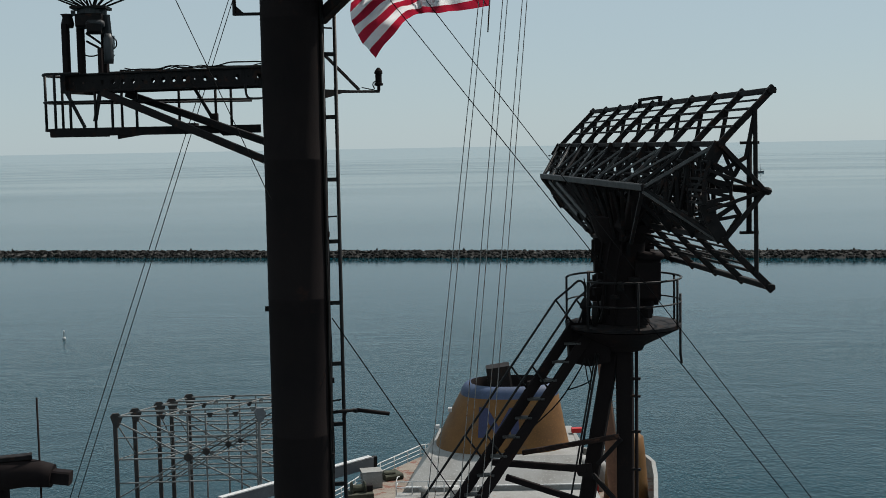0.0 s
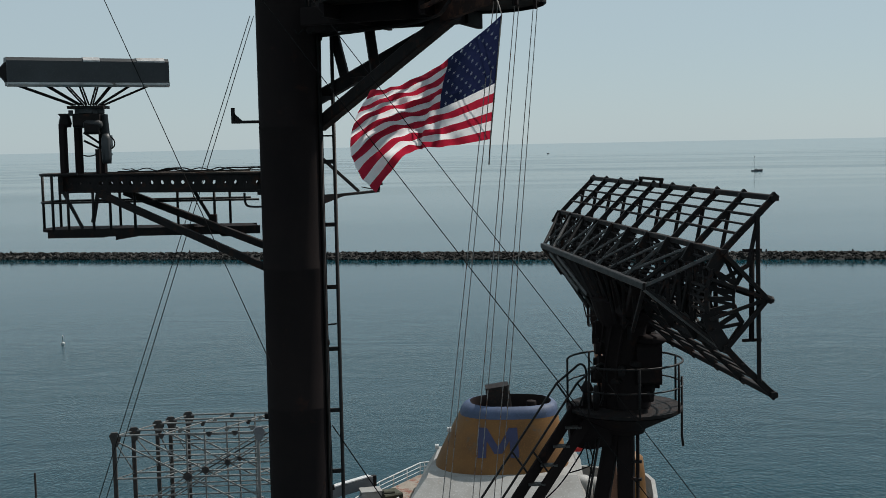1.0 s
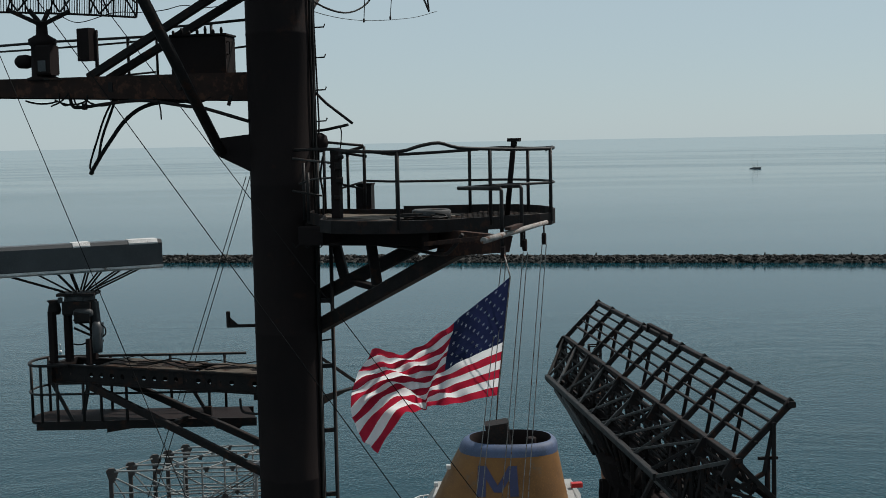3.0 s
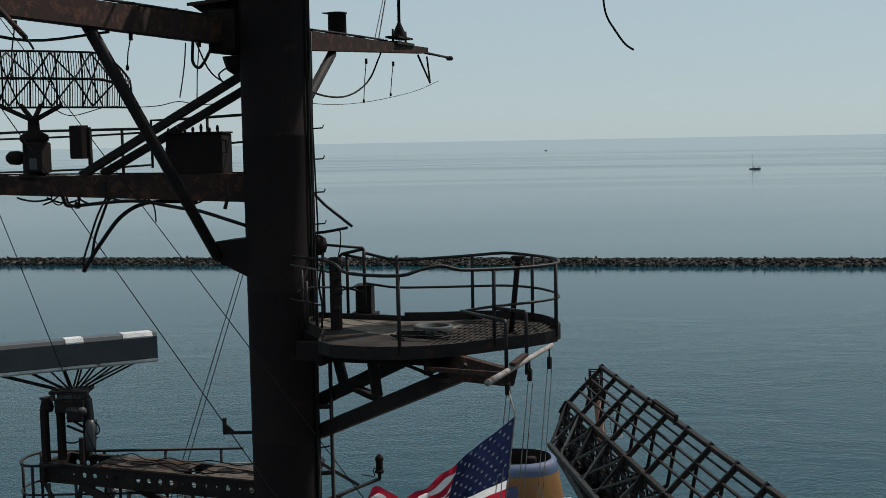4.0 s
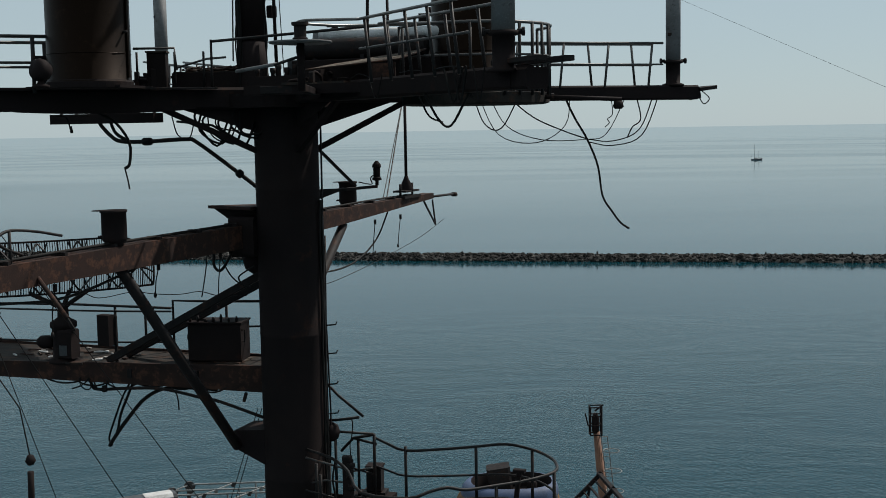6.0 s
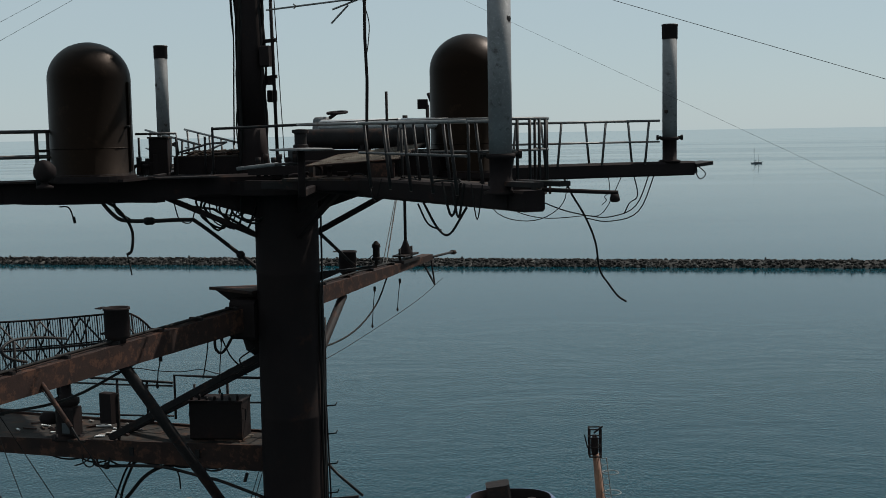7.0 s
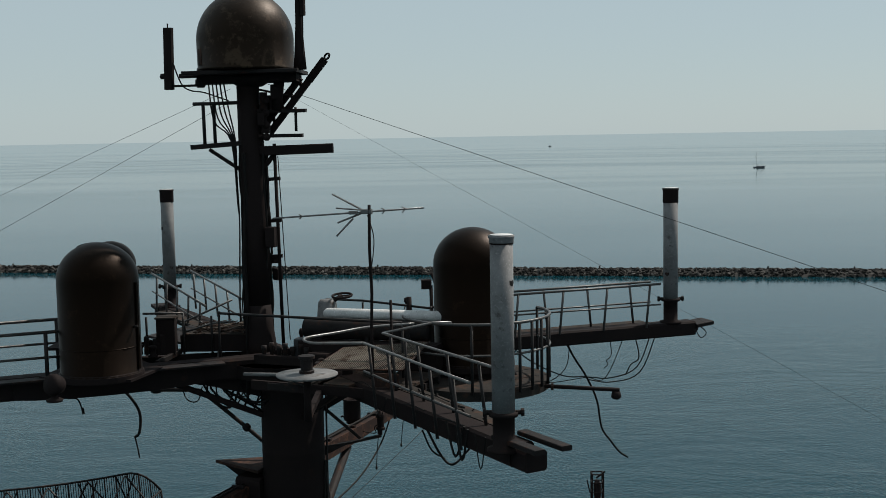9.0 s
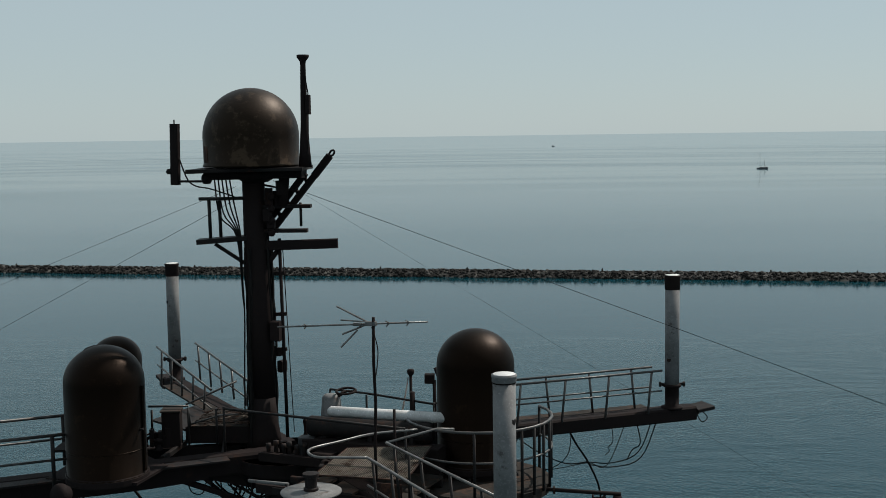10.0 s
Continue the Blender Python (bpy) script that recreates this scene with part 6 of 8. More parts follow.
def build_dome_stand():
    t = thing("radome_stand", (3.3, -0.2, 10.7), "round railed stand with a caged hoop below the radome", "platform")
    c = (3.35, -0.25)
    part("stand_deck", Geo().lathe((*c, 10.68), [(1.05, 0), (1.12, 0.02), (1.12, 0.16), (1.05, 0.18)], 36, False), GRIME, t)
    part("stand_neck", Geo().lathe((3.3, 0, 10.84), [(0.55, 0), (0.5, 0.17)], 24), BLACK, t)
    for k in range(8):
        a = 2 * math.pi * k / 8
        part("stand_leg", Geo().beam((3.3 + 0.6 * math.cos(a), 0.6 * math.sin(a), 10.85), (3.3 + 0.5 * math.cos(a), 0.5 * math.sin(a), 11.02), 0.06, 0.06), STEEL, t)
    ring = [(c[0] + 1.14 * math.cos(x), c[1] + 1.14 * math.sin(x)) for x in [radians(-150 + 200 * k / 16) for k in range(17)]]
    for zz, r in ((0.98, 0.024), (0.52, 0.018)):
        part("hoop_rail", Geo().tube([(a, b, 10.86 + zz) for a, b in ring], r, 8), RAIL, t)
    for k in (6, 8, 9, 10, 11, 12, 14, 16):
        a, b = ring[k]
        part("rail_post", Geo().tube([(a, b, 10.8), (a, b, 10.86 + 0.98)], 0.024, 8), DARKRAIL, t)
    part("outrigger", Geo().tube([(4.4, -0.35, 10.78), (5.55, -0.05, 10.72)], 0.032, 8), BLACK, t)
    part("outrigger_flange", Geo().lathe((4.55, -0.31, 10.77), [(0.06, 0), (0.06, 0.04)], 12, False, (1, 0.25, 0)), STEEL, t)
    part("outrigger_lamp", Geo().lathe((5.5, -0.06, 10.58), [(0.05, 0), (0.08, 0.03), (0.06, 0.12)], 12), BLACK, t)
    k = thing("small_camera_mast", (2.35, 0.75, 11.0), "little sensor box and bent pipe on the far rail", "sensor")
    part("sensor_box", Geo().block((2.10, 0.9, 12.12), (0.16, 0.14, 0.16), 15, 0.1), BLACK, k)
    part("sensor_pole", Geo().tube([(2.2, 0.9, 11.0), (2.18, 0.9, 12.1)], 0.03, 6), BLACK, k)
    part("bent_pipe", Geo().tube([(2.3, 0.95, 11.2), (2.28, 0.95, 12.05), (2.18, 0.95, 12.3)], 0.03, 6), BLACK, k)


build_dome_stand()


def build_top_fittings():
    t = thing("stowed_tubes", (1.8, -0.45, 11.55), "pair of long pale metal tubes lying on cradles", "tube")
    part("upper_tube", Geo().lathe((0.92, -0.52, 11.80), [(0.05, -0.03), (0.085, 0.02), (0.085, 1.95), (0.05, 1.98)], 18, True, (1, 0.05, 0)), PALE, t, "bright silvery tube")
    part("lower_tube", Geo().lathe((0.62, -0.66, 11.58), [(0.15, 0), (0.16, 0.02), (0.16, 2.05), (0.15, 2.07)], 22, True, (1, 0.05, 0)), STEEL, t, "dark worn tube")
    for a in (0.9, 1.7, 2.4):
        part("cradle", Geo().block((a, -0.58, 11.3), (0.06, 0.3, 0.62)), STEEL, t)
    t = thing("ventilator", (0.68, 0.08, TOP), "mushroom ventilator with a tilted dish lid", "ventilator")
    part("stack", Geo().lathe((0.66, 0.08, TOP), [(0.20, 0), (0.19, 0.45), (0.15, 0.84), (0.12, 0.88), (0.02, 0.89)], 16), DULL, t)
    part("lid_ring", Geo().tube([(0.92 + 0.16 * math.cos(x), 0.1 + 0.16 * math.sin(x), 12.0 + 0.02 * math.sin(x)) for x in [2 * math.pi * i / 20 for i in range(21)]], 0.020, 6), BLACK, t)
    for k in range(3):
        x = 0.4 + 2.1 * k
        part("lid_spoke", Geo().tube([(0.92, 0.1, 12.0), (0.92 + 0.16 * math.cos(x), 0.1 + 0.16 * math.sin(x), 12.0)], 0.014, 5), BLACK, t)
    part("lid_neck", Geo().tube([(0.70, 0.09, 11.86), (0.92, 0.1, 12.0)], 0.03, 8), STEEL, t)
    c = (2.10, -3.62, 11.46)
    t = thing("ground_plane_aerial", c, "pale round ground-plane disc with a stubby black aerial", "antenna")
    part("disc", Geo().lathe(c, [(0.40, 0.0), (0.41, 0.01), (0.41, 0.025), (0.02, 0.04)], 36), DULL, t)
    part("aerial_can", Geo().lathe(c, [(0.10, 0.03), (0.10, 0.07), (0.08, 0.08), (0.08, 0.22), (0.11, 0.23), (0.11, 0.27), (0.03, 0.28)], 18, False), STEEL, t)
    part("disc_post", Geo().tube([(c[0], c[1], 10.85), (c[0], c[1], 11.46)], 0.05, 10), BLACK, t)
    part("post_arm", Geo().beam((c[0], c[1], 10.90), (1.2, -1.2, 10.88), 0.08, 0.1), BLACK, t)
    part("side_rod", Geo().tube([(1.30, -2.75, 11.26), (0.55, -2.55, 11.19)], 0.026, 8), DULL, t)
    part("rod_arm", Geo().tube([(1.26, -2.74, 11.25), (c[0], c[1], 11.30)], 0.02, 6), STEEL, t)
    t = thing("yagi_aerial", (2.44, -2.2, TOP), "television style yagi aerial on a thin crooked pole", "antenna")
    pole = [(2.44, -2.2, 11.0), (2.43, -2.2, 11.8), (2.45, -2.2, 12.4), (2.43, -2.2, 13.0), (2.44, -2.2, 13.64)]
    part("pole", Geo().tube(pole, 0.024, 8), BLACK, t)
    p, q = (0.93, -2.24, 13.44), (3.25, -2.16, 13.60)
    part("boom", Geo().tube([p, q], 0.014, 6), WORN, t)
    part("element", Geo().tube([(1.98, -2.32, 13.60), (2.38, -2.16, 13.56)], 0.011, 5), WORN, t)
    part("clamp_block", Geo().block((2.40, -2.2, 13.545), (0.16, 0.05, 0.07), 3, 0.2), DULL, t)
    part("feed_box", Geo().block((2.20, -2.22, 13.53), (0.12, 0.05, 0.05), 3, 0.2), WORN, t)
    for e0, e1 in (((1.94, -2.35, 13.80), (2.42, -2.1, 13.50)), ((1.99, -2.3, 13.39), (2.36, -2.15, 13.54)), ((1.97, -2.3, 13.20), (2.2, -2.22, 13.45))):
        part("element", Geo().tube([e0, e1], 0.014, 5), WORN, t)
    for f, l in ((0.75, 0.05), (0.88, 0.05), (0.2, 0.04)):
        c2 = Vector(lerp(p, q, f))
        part("element", Geo().tube([tuple(c2 + Vector((-l * 0.55, -l * 1.1, l * 0.75))), tuple(c2 + Vector((l * 0.15, l * 0.3, -l * 0.05)))], 0.009, 5), RAIL, t)
        part("element", Geo().tube([tuple(c2), tuple(c2 + Vector((-l * 0.45, -l * 0.9, -l * 0.85)))], 0.009, 5), RAIL, t)
    part("feed_cable", Geo().tube(smooth_line([(2.42, -2.22, 13.5), (2.52, -2.25, 13.2), (2.50, -2.25, 12.9), (2.45, -2.23, 12.7)]), 0.008, 5), CABLE, t)
    solo("short_rod", Geo().tube([(2.62, -1.9, TOP), (2.61, -1.9, 12.25)], 0.02, 6), BLACK, (2.62, -1.9, TOP), "short black rod standing on the platform", "rod")
    solo("short_rod", Geo().tube([(1.92, 0.6, TOP), (1.90, 0.6, 11.94)], 0.045, 8), BLACK, (1.92, 0.6, TOP), "thick short black rod beside the far rail", "rod")
    t = thing("flood_lamp", (-1.65, -4.1, 11.2), "round black flood lamp clamped to the crossarm", "lamp")
    part("lamp_head", Geo().lathe((-1.62, -4.05, 11.22), [(0.03, -0.16), (0.11, -0.12), (0.155, -0.02), (0.155, 0.04), (0.13, 0.09)], 18, True, (-0.3, -0.9, 0.2)), BLACK, t)
    part("lamp_yoke", Geo().lathe((-1.62, -4.05, 10.98), [(0.11, 0), (0.12, 0.03), (0.05, 0.06), (0.04, 0.12)], 14), BLACK, t)
    t = thing("canvas_locker", (-1.98, -0.62, TOP), "stained upright locker with flaking paint", "locker")
    part("locker_body", Geo().block((-1.98, -0.62, 11.33), (0.30, 0.26, 0.60), 22, 0.06), BLACK, t)
    part("locker_cap", Geo().block((-1.98, -0.62, 11.645), (0.34, 0.30, 0.03), 22, 0.2), GRIME, t)
    rnd = random.Random(21)
    for k in range(150):
        u, v = rnd.uniform(0.04, 0.90), rnd.uniform(0.05, 0.95)
        a, b = lerp(lerp(NEST[0], NEST[1], u), lerp(NEST[3], NEST[2], u), v)
        l, ang = rnd.uniform(0.1, 0.38), rnd.uniform(-0.9, 0.9)
        z = TOP + 0.285 + rnd.uniform(0, 0.05)
        g = Geo().tube([(a, b, z), (a + l * 0.5 * math.cos(ang), b + l * 0.5 * math.sin(ang), z + rnd.uniform(0, 0.03)), (a + l * math.cos(ang + 0.2), b + l * math.sin(ang + 0.2), z + rnd.uniform(-0.005, 0.05))], rnd.choice((0.006, 0.009, 0.012)), 4)
        solo("stick", g, rnd.choice((DECK, GRIME, RUST)), (a, b, z), "dry nest stick lying on the deck plate", "stick", "nest sticks")


build_top_fittings()


def build_topmast():
    c = (-0.68, 0.15)
    t = thing("topmast", (*c, 10.9), "black topmast pole with cables, side arms and a railed shelf", "mast")
    part("foot", Geo().lathe((c[0] + 0.02, c[1], 10.9), [(0.32, 0), (0.28, 0.25), (0.24, 0.55), (0.225, 0.9)], 24), BLACK, t)
    part("pole", Geo().tube([(c[0] + 0.02, c[1], 11.7), (c[0] + 0.02, c[1], 13.2), (c[0] - 0.03, c[1], 14.4), (c[0] - 0.05, c[1], 15.6)], 0.225, 24, 0.185), BLACK, t)
    for k, ang in enumerate((170, 185, 200, 10, 30)):
        x, y = math.cos(radians(ang)), math.sin(radians(ang))
        r = 0.235
        pts = [(c[0] + (r - 0.006 * i + 0.02 * math.sin(2.3 * i + k)) * x, c[1] + (r - 0.012 * i) * y, 11.1 + 0.45 * i) for i in range(10)]
        part("cable_run", Geo().tube(pts, 0.016, 5), CABLE, t)
    rnd = random.Random(77)
    for k in range(12):
        ang = radians(rnd.choice((150, 165, 180, 195, 215, 235, 260, -10, 20)) + rnd.uniform(-8, 8))
        pts = []
        for i in range(9):
            r = 0.225 - 0.006 * i + rnd.uniform(0, 0.07)
            pts.append((c[0] + r * math.cos(ang + rnd.uniform(-0.12, 0.12)), c[1] + r * math.sin(ang), 11.0 + 0.42 * i))
        part("cable_run", Geo().tube(smooth_line(pts, 3), rnd.choice((0.012, 0.016, 0.022)), 5), CABLE, t)
    part("slim_pipe", Geo().tube([(c[0] + 0.42, c[1] + 0.1, 11.1), (c[0] + 0.36, c[1] + 0.1, 14.5)], 0.03, 8), BLACK, t)
    part("slim_pipe", Geo().tube([(c[0] + 0.55, c[1] + 0.1, 11.2), (c[0] + 0.42, c[1] + 0.1, 14.3)], 0.008, 5), WIRE, t)
    for z in (12.6, 13.2, 13.9):
        part("standoff", Geo().beam((c[0] + 0.15, c[1] + 0.1, z), (c[0] + 0.45, c[1] + 0.1, z + 0.02), 0.04, 0.06), BLACK, t)
    part("junction_box", Geo().block((c[0] + 0.33, c[1] - 0.05, 12.95), (0.16, 0.16, 0.34), 10, 0.1), BLACK, t)
    # loose leads down the left side, fixings on the right
    for k in range(5):
        x0 = c[0] - 0.30 - 0.07 * k
        pts = smooth_line([(x0 - 0.1, c[1] - 0.2, 15.6), (x0, c[1] - 0.22, 15.1 - 0.05 * k), (x0 + 0.10 + 0.05 * k, c[1] - 0.2, 14.55), (c[0] - 0.25, c[1] - 0.1, 13.9 - 0.1 * k), (c[0] - 0.24, c[1] - 0.08, 13.2), (c[0] - 0.27, c[1] - 0.08, 12.3), (c[0] - 0.28, c[1] - 0.1, 11.5)])
        part("loose_lead", Geo().tube(pts, 0.013, 5), CABLE, t)
    for k, (x, z, l) in enumerate(((0.26, 14.9, 0.22), (0.30, 14.75, 0.16), (0.24, 15.2, 0.3), (0.42, 15.35, 0.25), (0.34, 15.15, 0.3), (0.28, 12.55, 0.12), (0.30, 12.3, 0.2))):
        part("fixing", Geo().block((c[0] + x, c[1] + 0.05 * k - 0.1, z), (0.12, 0.12, l), 12 * k, 0.15), BLACK, t)
    part("right_knee", Geo().beam((-0.35, 0.3, 14.32), (c[0] + 0.15, c[1], 14.05), 0.06, 0.08), BLACK, t)
    part("small_crown_post", Geo().tube([(-0.25, 0.25, 15.05), (-0.2, 0.28, 15.64)], 0.09, 10), BLACK, t)
    # side arms
    part("right_arm", Geo().beam((c[0] + 0.1, c[1], 14.38), (0.62, 0.55, 14.41), 0.12, 0.16), BLACK, t)
    part("left_shelf", Geo().beam((c[0] - 0.1, c[1], 14.52), (-1.62, -0.2, 14.46), 0.34, 0.08), STEEL, t)
    part("left_knee", Geo().beam((-1.35, -0.1, 14.42), (c[0] - 0.15, c[1], 14.02), 0.06, 0.06), STEEL, t)
    for a, b in ((-1.43, -0.10), (-1.29, 0.0)):
        part("shelf_post", Geo().tube([(a, b, 14.5), (a, b - 0.02, 15.18)], 0.03, 8), DARKRAIL, t)
    part("shelf_rail", Geo().tube([(-1.60, -0.15, 15.18), (-1.2, -0.08, 15.18), (c[0] - 0.1, c[1] - 0.1, 15.19)], 0.03, 8), DARKRAIL, t)
    part("right_shelf", Geo().beam((c[0], c[1], 14.63), (0.13, 0.42, 14.63), 0.2, 0.06), STEEL, t)
    part("right_shelf", Geo().beam((c[0], c[1], 15.04), (0.19, 0.45, 15.04), 0.2, 0.06), STEEL, t)
    part("shelf_post", Geo().tube([(0.02, 0.4, 14.7), (0.02, 0.4, 15.1)], 0.025, 8), DARKRAIL, t)
    for k in range(4):
        z = 14.55 + 0.2 * k
        part("insulator", Geo().lathe((c[0] + 0.32, c[1] - 0.08, z), [(0.03, 0), (0.06, 0.03), (0.06, 0.08), (0.03, 0.12)], 10), BLACK, t)
    # crown plate
    part("crown", Geo().lathe((*c, 15.45), [(0.20, 0), (0.34, 0.08), (0.42, 0.16)], 20), BLACK, t)
    part("crown_plate", Geo().beam((-1.62, -0.17, 15.66), (0.16, 0.42, 15.68), 1.3, 0.06), STEEL, t)
    part("crown_beam", Geo().beam((-1.45, -0.1, 15.57), (0.10, 0.40, 15.59), 0.6, 0.14), BLACK, t)
    part("crown_bracket", Geo().beam((-1.75, -0.28, 15.64), (-1.3, -0.12, 15.65), 0.16, 0.07), STEEL, t)
    part("crown_lug", Geo().lathe((-2.05, -0.3, 15.60), [(0.05, 0), (0.07, 0.04), (0.05, 0.09)], 12), STEEL, t)
    part("crown_bolt", Geo().lathe((-1.35, -0.3, 15.44), [(0.06, 0), (0.09, 0.05), (0.09, 0.12), (0.05, 0.18)], 12), STEEL, t)

    d = thing("crown_radome", (*c, 15.72), "large bronze-brown dome radome crowning the topmast", "radome", "dark radomes")
    r = 0.80
    c = (-0.745, 0.15)
    prof = [(r * 1.01, 0), (r * 1.01, 0.03), (r * 0.99, 0.05), (r, 0.50)] + [(r * math.cos(x), 0.50 + r * math.sin(x)) for x in [math.pi / 2 * k / 16 for k in range(1, 17)]]
    part("shell", Geo().lathe((c[0], c[1], 15.72), prof, 56), CROWN, d)
    part("service_hatch", Geo().block((c[0] - 0.50, c[1] - 0.60, 15.93), (0.15, 0.03, 0.28), -40, 0.2), RUST, d, "scuffed service hatch")
    w = thing("panel_aerial", (-1.95, -0.3, 15.45), "slim black panel aerial on a short bracket", "antenna")
    part("panel", Geo().beam((-1.95, -0.30, 15.42), (-1.93, -0.30, 16.44), 0.15, 0.10), BLACK, w)
    part("panel_arm", Geo().tube([(-1.93, -0.3, 15.48), (-1.3, -0.25, 15.48)], 0.022, 6), STEEL, w)
    part("panel_tip", Geo().tube([(-1.94, -0.30, 16.42), (-1.94, -0.30, 16.51)], 0.012, 5), STEEL, w)
    cable([(-1.88, -0.3, 15.9), (-1.72, -0.3, 15.52), (-1.55, -0.3, 15.40), (-1.3, -0.3, 15.36), (-0.95, -0.1, 15.22)], 0.012, "thin lead from the panel aerial to the topmast")
    k = thing("stub_mast", (0.28, 0.10, 15.7), "black stub mast with a flared cap and cable beside the dome", "antenna")
    part("tube", Geo().lathe((0.26, 0.13, 15.7), [(0.11, 0), (0.085, 0.3), (0.06, 0.7), (0.045, 1.68), (0.05, 1.72), (0.10, 1.79), (0.10, 1.83)], 14), BLACK, k)
    part("relay_box", Geo().block((0.35, 0.10, 16.72), (0.07, 0.07, 0.32), 0, 0.15), BLACK, k)
    part("lead", Geo().tube([(0.31, 0.09, 17.2), (0.36, 0.09, 16.9), (0.35, 0.09, 16.3), (0.33, 0.09, 15.8)], 0.010, 5), CABLE, k)
    j = thing("davit_arm", (-0.2, 0.3, 14.7), "slanting black davit arm with a worn fork end", "davit")
    p0, p1 = Vector((-0.48, 0.42, 14.68)), Vector((0.60, 0.55, 15.98))
    part("arm", Geo().beam(tuple(p0), tuple(p0.lerp(p1, 0.8)), 0.10, 0.10), BLACK, j)
    up = Vector((-0.12, 0, 0.10))
    part("arm", Geo().beam(tuple(p0 + up), tuple(p0.lerp(p1, 0.62) + up), 0.10, 0.10), BLACK, j)
    for f in (0.1, 0.25, 0.4, 0.55):
        part("lacing", Geo().beam(tuple(p0.lerp(p1, f)), tuple(p0.lerp(p1, f + 0.05) + up), 0.05, 0.05), BLACK, j)
    part("fork", Geo().beam(tuple(p0.lerp(p1, 0.66)), tuple(p0.lerp(p1, 0.92)), 0.08, 0.12), BLACK, j)
    part("fork_end", Geo().tube([tuple(p0.lerp(p1, 0.955) + 0.055 * math.cos(x) * (p1 - p0).normalized() + 0.035 * math.sin(x) * Vector((-0.77, 0, 0.64))) for x in [2 * math.pi * i / 14 for i in range(15)]], 0.018, 6), STEEL, j)
    part("tie", Geo().tube([(-0.55, 0.2, 15.4), tuple(p0.lerp(p1, 0.45))], 0.02, 6), STEEL, j)


build_topmast()
TC = "loose black cable drooping under the top platform"
cable([(3.80, 3.30, 10.95), (3.95, 3.55, 10.5), (4.14, 3.76, 10.09), (4.28, 4.0, 9.6), (4.32, 4.2, 9.05), (4.45, 4.4, 8.75), (4.60, 4.5, 8.52), (4.74, 4.58, 8.41)], 0.019, TC)
cable([(2.51, 2.12, 10.92), (2.6, 2.5, 10.4), (2.85, 2.7, 10.32), (3.2, 2.7, 10.92)], 0.011, TC)
cable([(2.73, 2.3, 10.92), (2.95, 2.7, 10.35), (3.5, 3.0, 10.1), (4.13, 3.70, 10.09), (4.6, 3.3, 10.2), (4.82, 4.07, 10.92)], 0.008, TC)
cable([(2.96, 2.49, 10.92), (3.4, 2.8, 10.5), (3.9, 3.0, 10.25), (4.13, 3.74, 10.10)], 0.012, TC)
cable([(4.15, 3.77, 10.09), (4.55, 4.0, 10.05), (5.0, 4.2, 10.25), (5.24, 4.42, 10.92)], 0.011, TC)
cable([(4.16, 3.78, 10.04), (4.55, 4.0, 9.97), (5.05, 4.2, 10.15), (5.33, 4.49, 10.92)], 0.011, TC)
cable([(2.58, 2.17, 10.92), (2.8, 2.7, 10.2), (3.4, 3.0, 10.05), (3.9, 3.1, 10.35), (3.94, 3.32, 10.92)], 0.008, TC)
cable([(4.55, 3.83, 10.92), (4.62, 3.7, 10.55), (4.55, 3.6, 10.45), (4.58, 3.6, 10.38), (4.5, 3.6, 10.3)], 0.008, TC)
cable([(4.94, 4.16, 10.92), (5.05, 4.1, 10.45), (4.9, 4.1, 10.3), (4.8, 4.1, 10.1)], 0.012, TC)
cable([(6.0, 5.0, 10.95), (6.15, 5.0, 10.8), (6.05, 5.0, 10.7), (5.95, 5.0, 10.85)], 0.010, TC)
cable([(3.7, -3.4, 10.8), (3.9, -3.4, 10.45), (4.1, -3.5, 10.38), (4.5, -4.0, 10.75)], 0.016, TC)
cable([(3.6, -3.3, 10.75), (3.75, -3.35, 10.5), (3.95, -3.4, 10.42)], 0.012, TC)
cable([(-2.55, -1.5, 10.68), (-2.28, -1.4, 10.5), (-2.12, -1.3, 10.18), (-2.10, -1.35, 9.86), (-2.16, -1.4, 9.78)], 0.024, TC)
cable([(-2.16, -1.4, 9.80), (-2.10, -1.42, 9.62), (-2.05, -1.45, 9.46)], 0.012, TC)
cable([(-2.62, -2.45, 10.62), (-2.50, -2.38, 10.60), (-2.44, -2.34, 10.40)], 0.012, TC)
cable([(-2.45, -2.34, 10.46), (-2.43, -2.34, 10.36)], 0.022, TC, smooth=False)
cable([(-3.6, 0.3, 10.6), (-3.45, 0.25, 10.35), (-3.2, 0.25, 10.2)], 0.03, TC)
cable([(-1.7, -0.7, 10.6), (-1.6, -0.7, 10.3), (-1.45, -0.6, 10.25), (-1.35, -0.6, 10.5)], 0.010, TC)
for i in range(9):
    s = random.Random(40 + i)
    x0 = -1.3 + 0.1 * i
    cable([(x0, -0.6, 10.7), (x0 + s.uniform(-0.2, 0.2), -0.6, 10.45 + s.uniform(-0.15, 0.1)), (x0 + 0.3, -0.5, 10.2 + s.uniform(-0.1, 0.2)), (x0 + 0.45, -0.4, 10.5)], s.choice((0.012, 0.018, 0.024)), TC)


# ---- the tower with the large lattice reflector ----
S_AX, D_AX = Vector((0.892, 0.4515, 0)), Vector((0.4515, -0.892, 0))


def sw(s, w, z):
    q = S_AX * s + D_AX * w
    return (q.x, q.y, z)


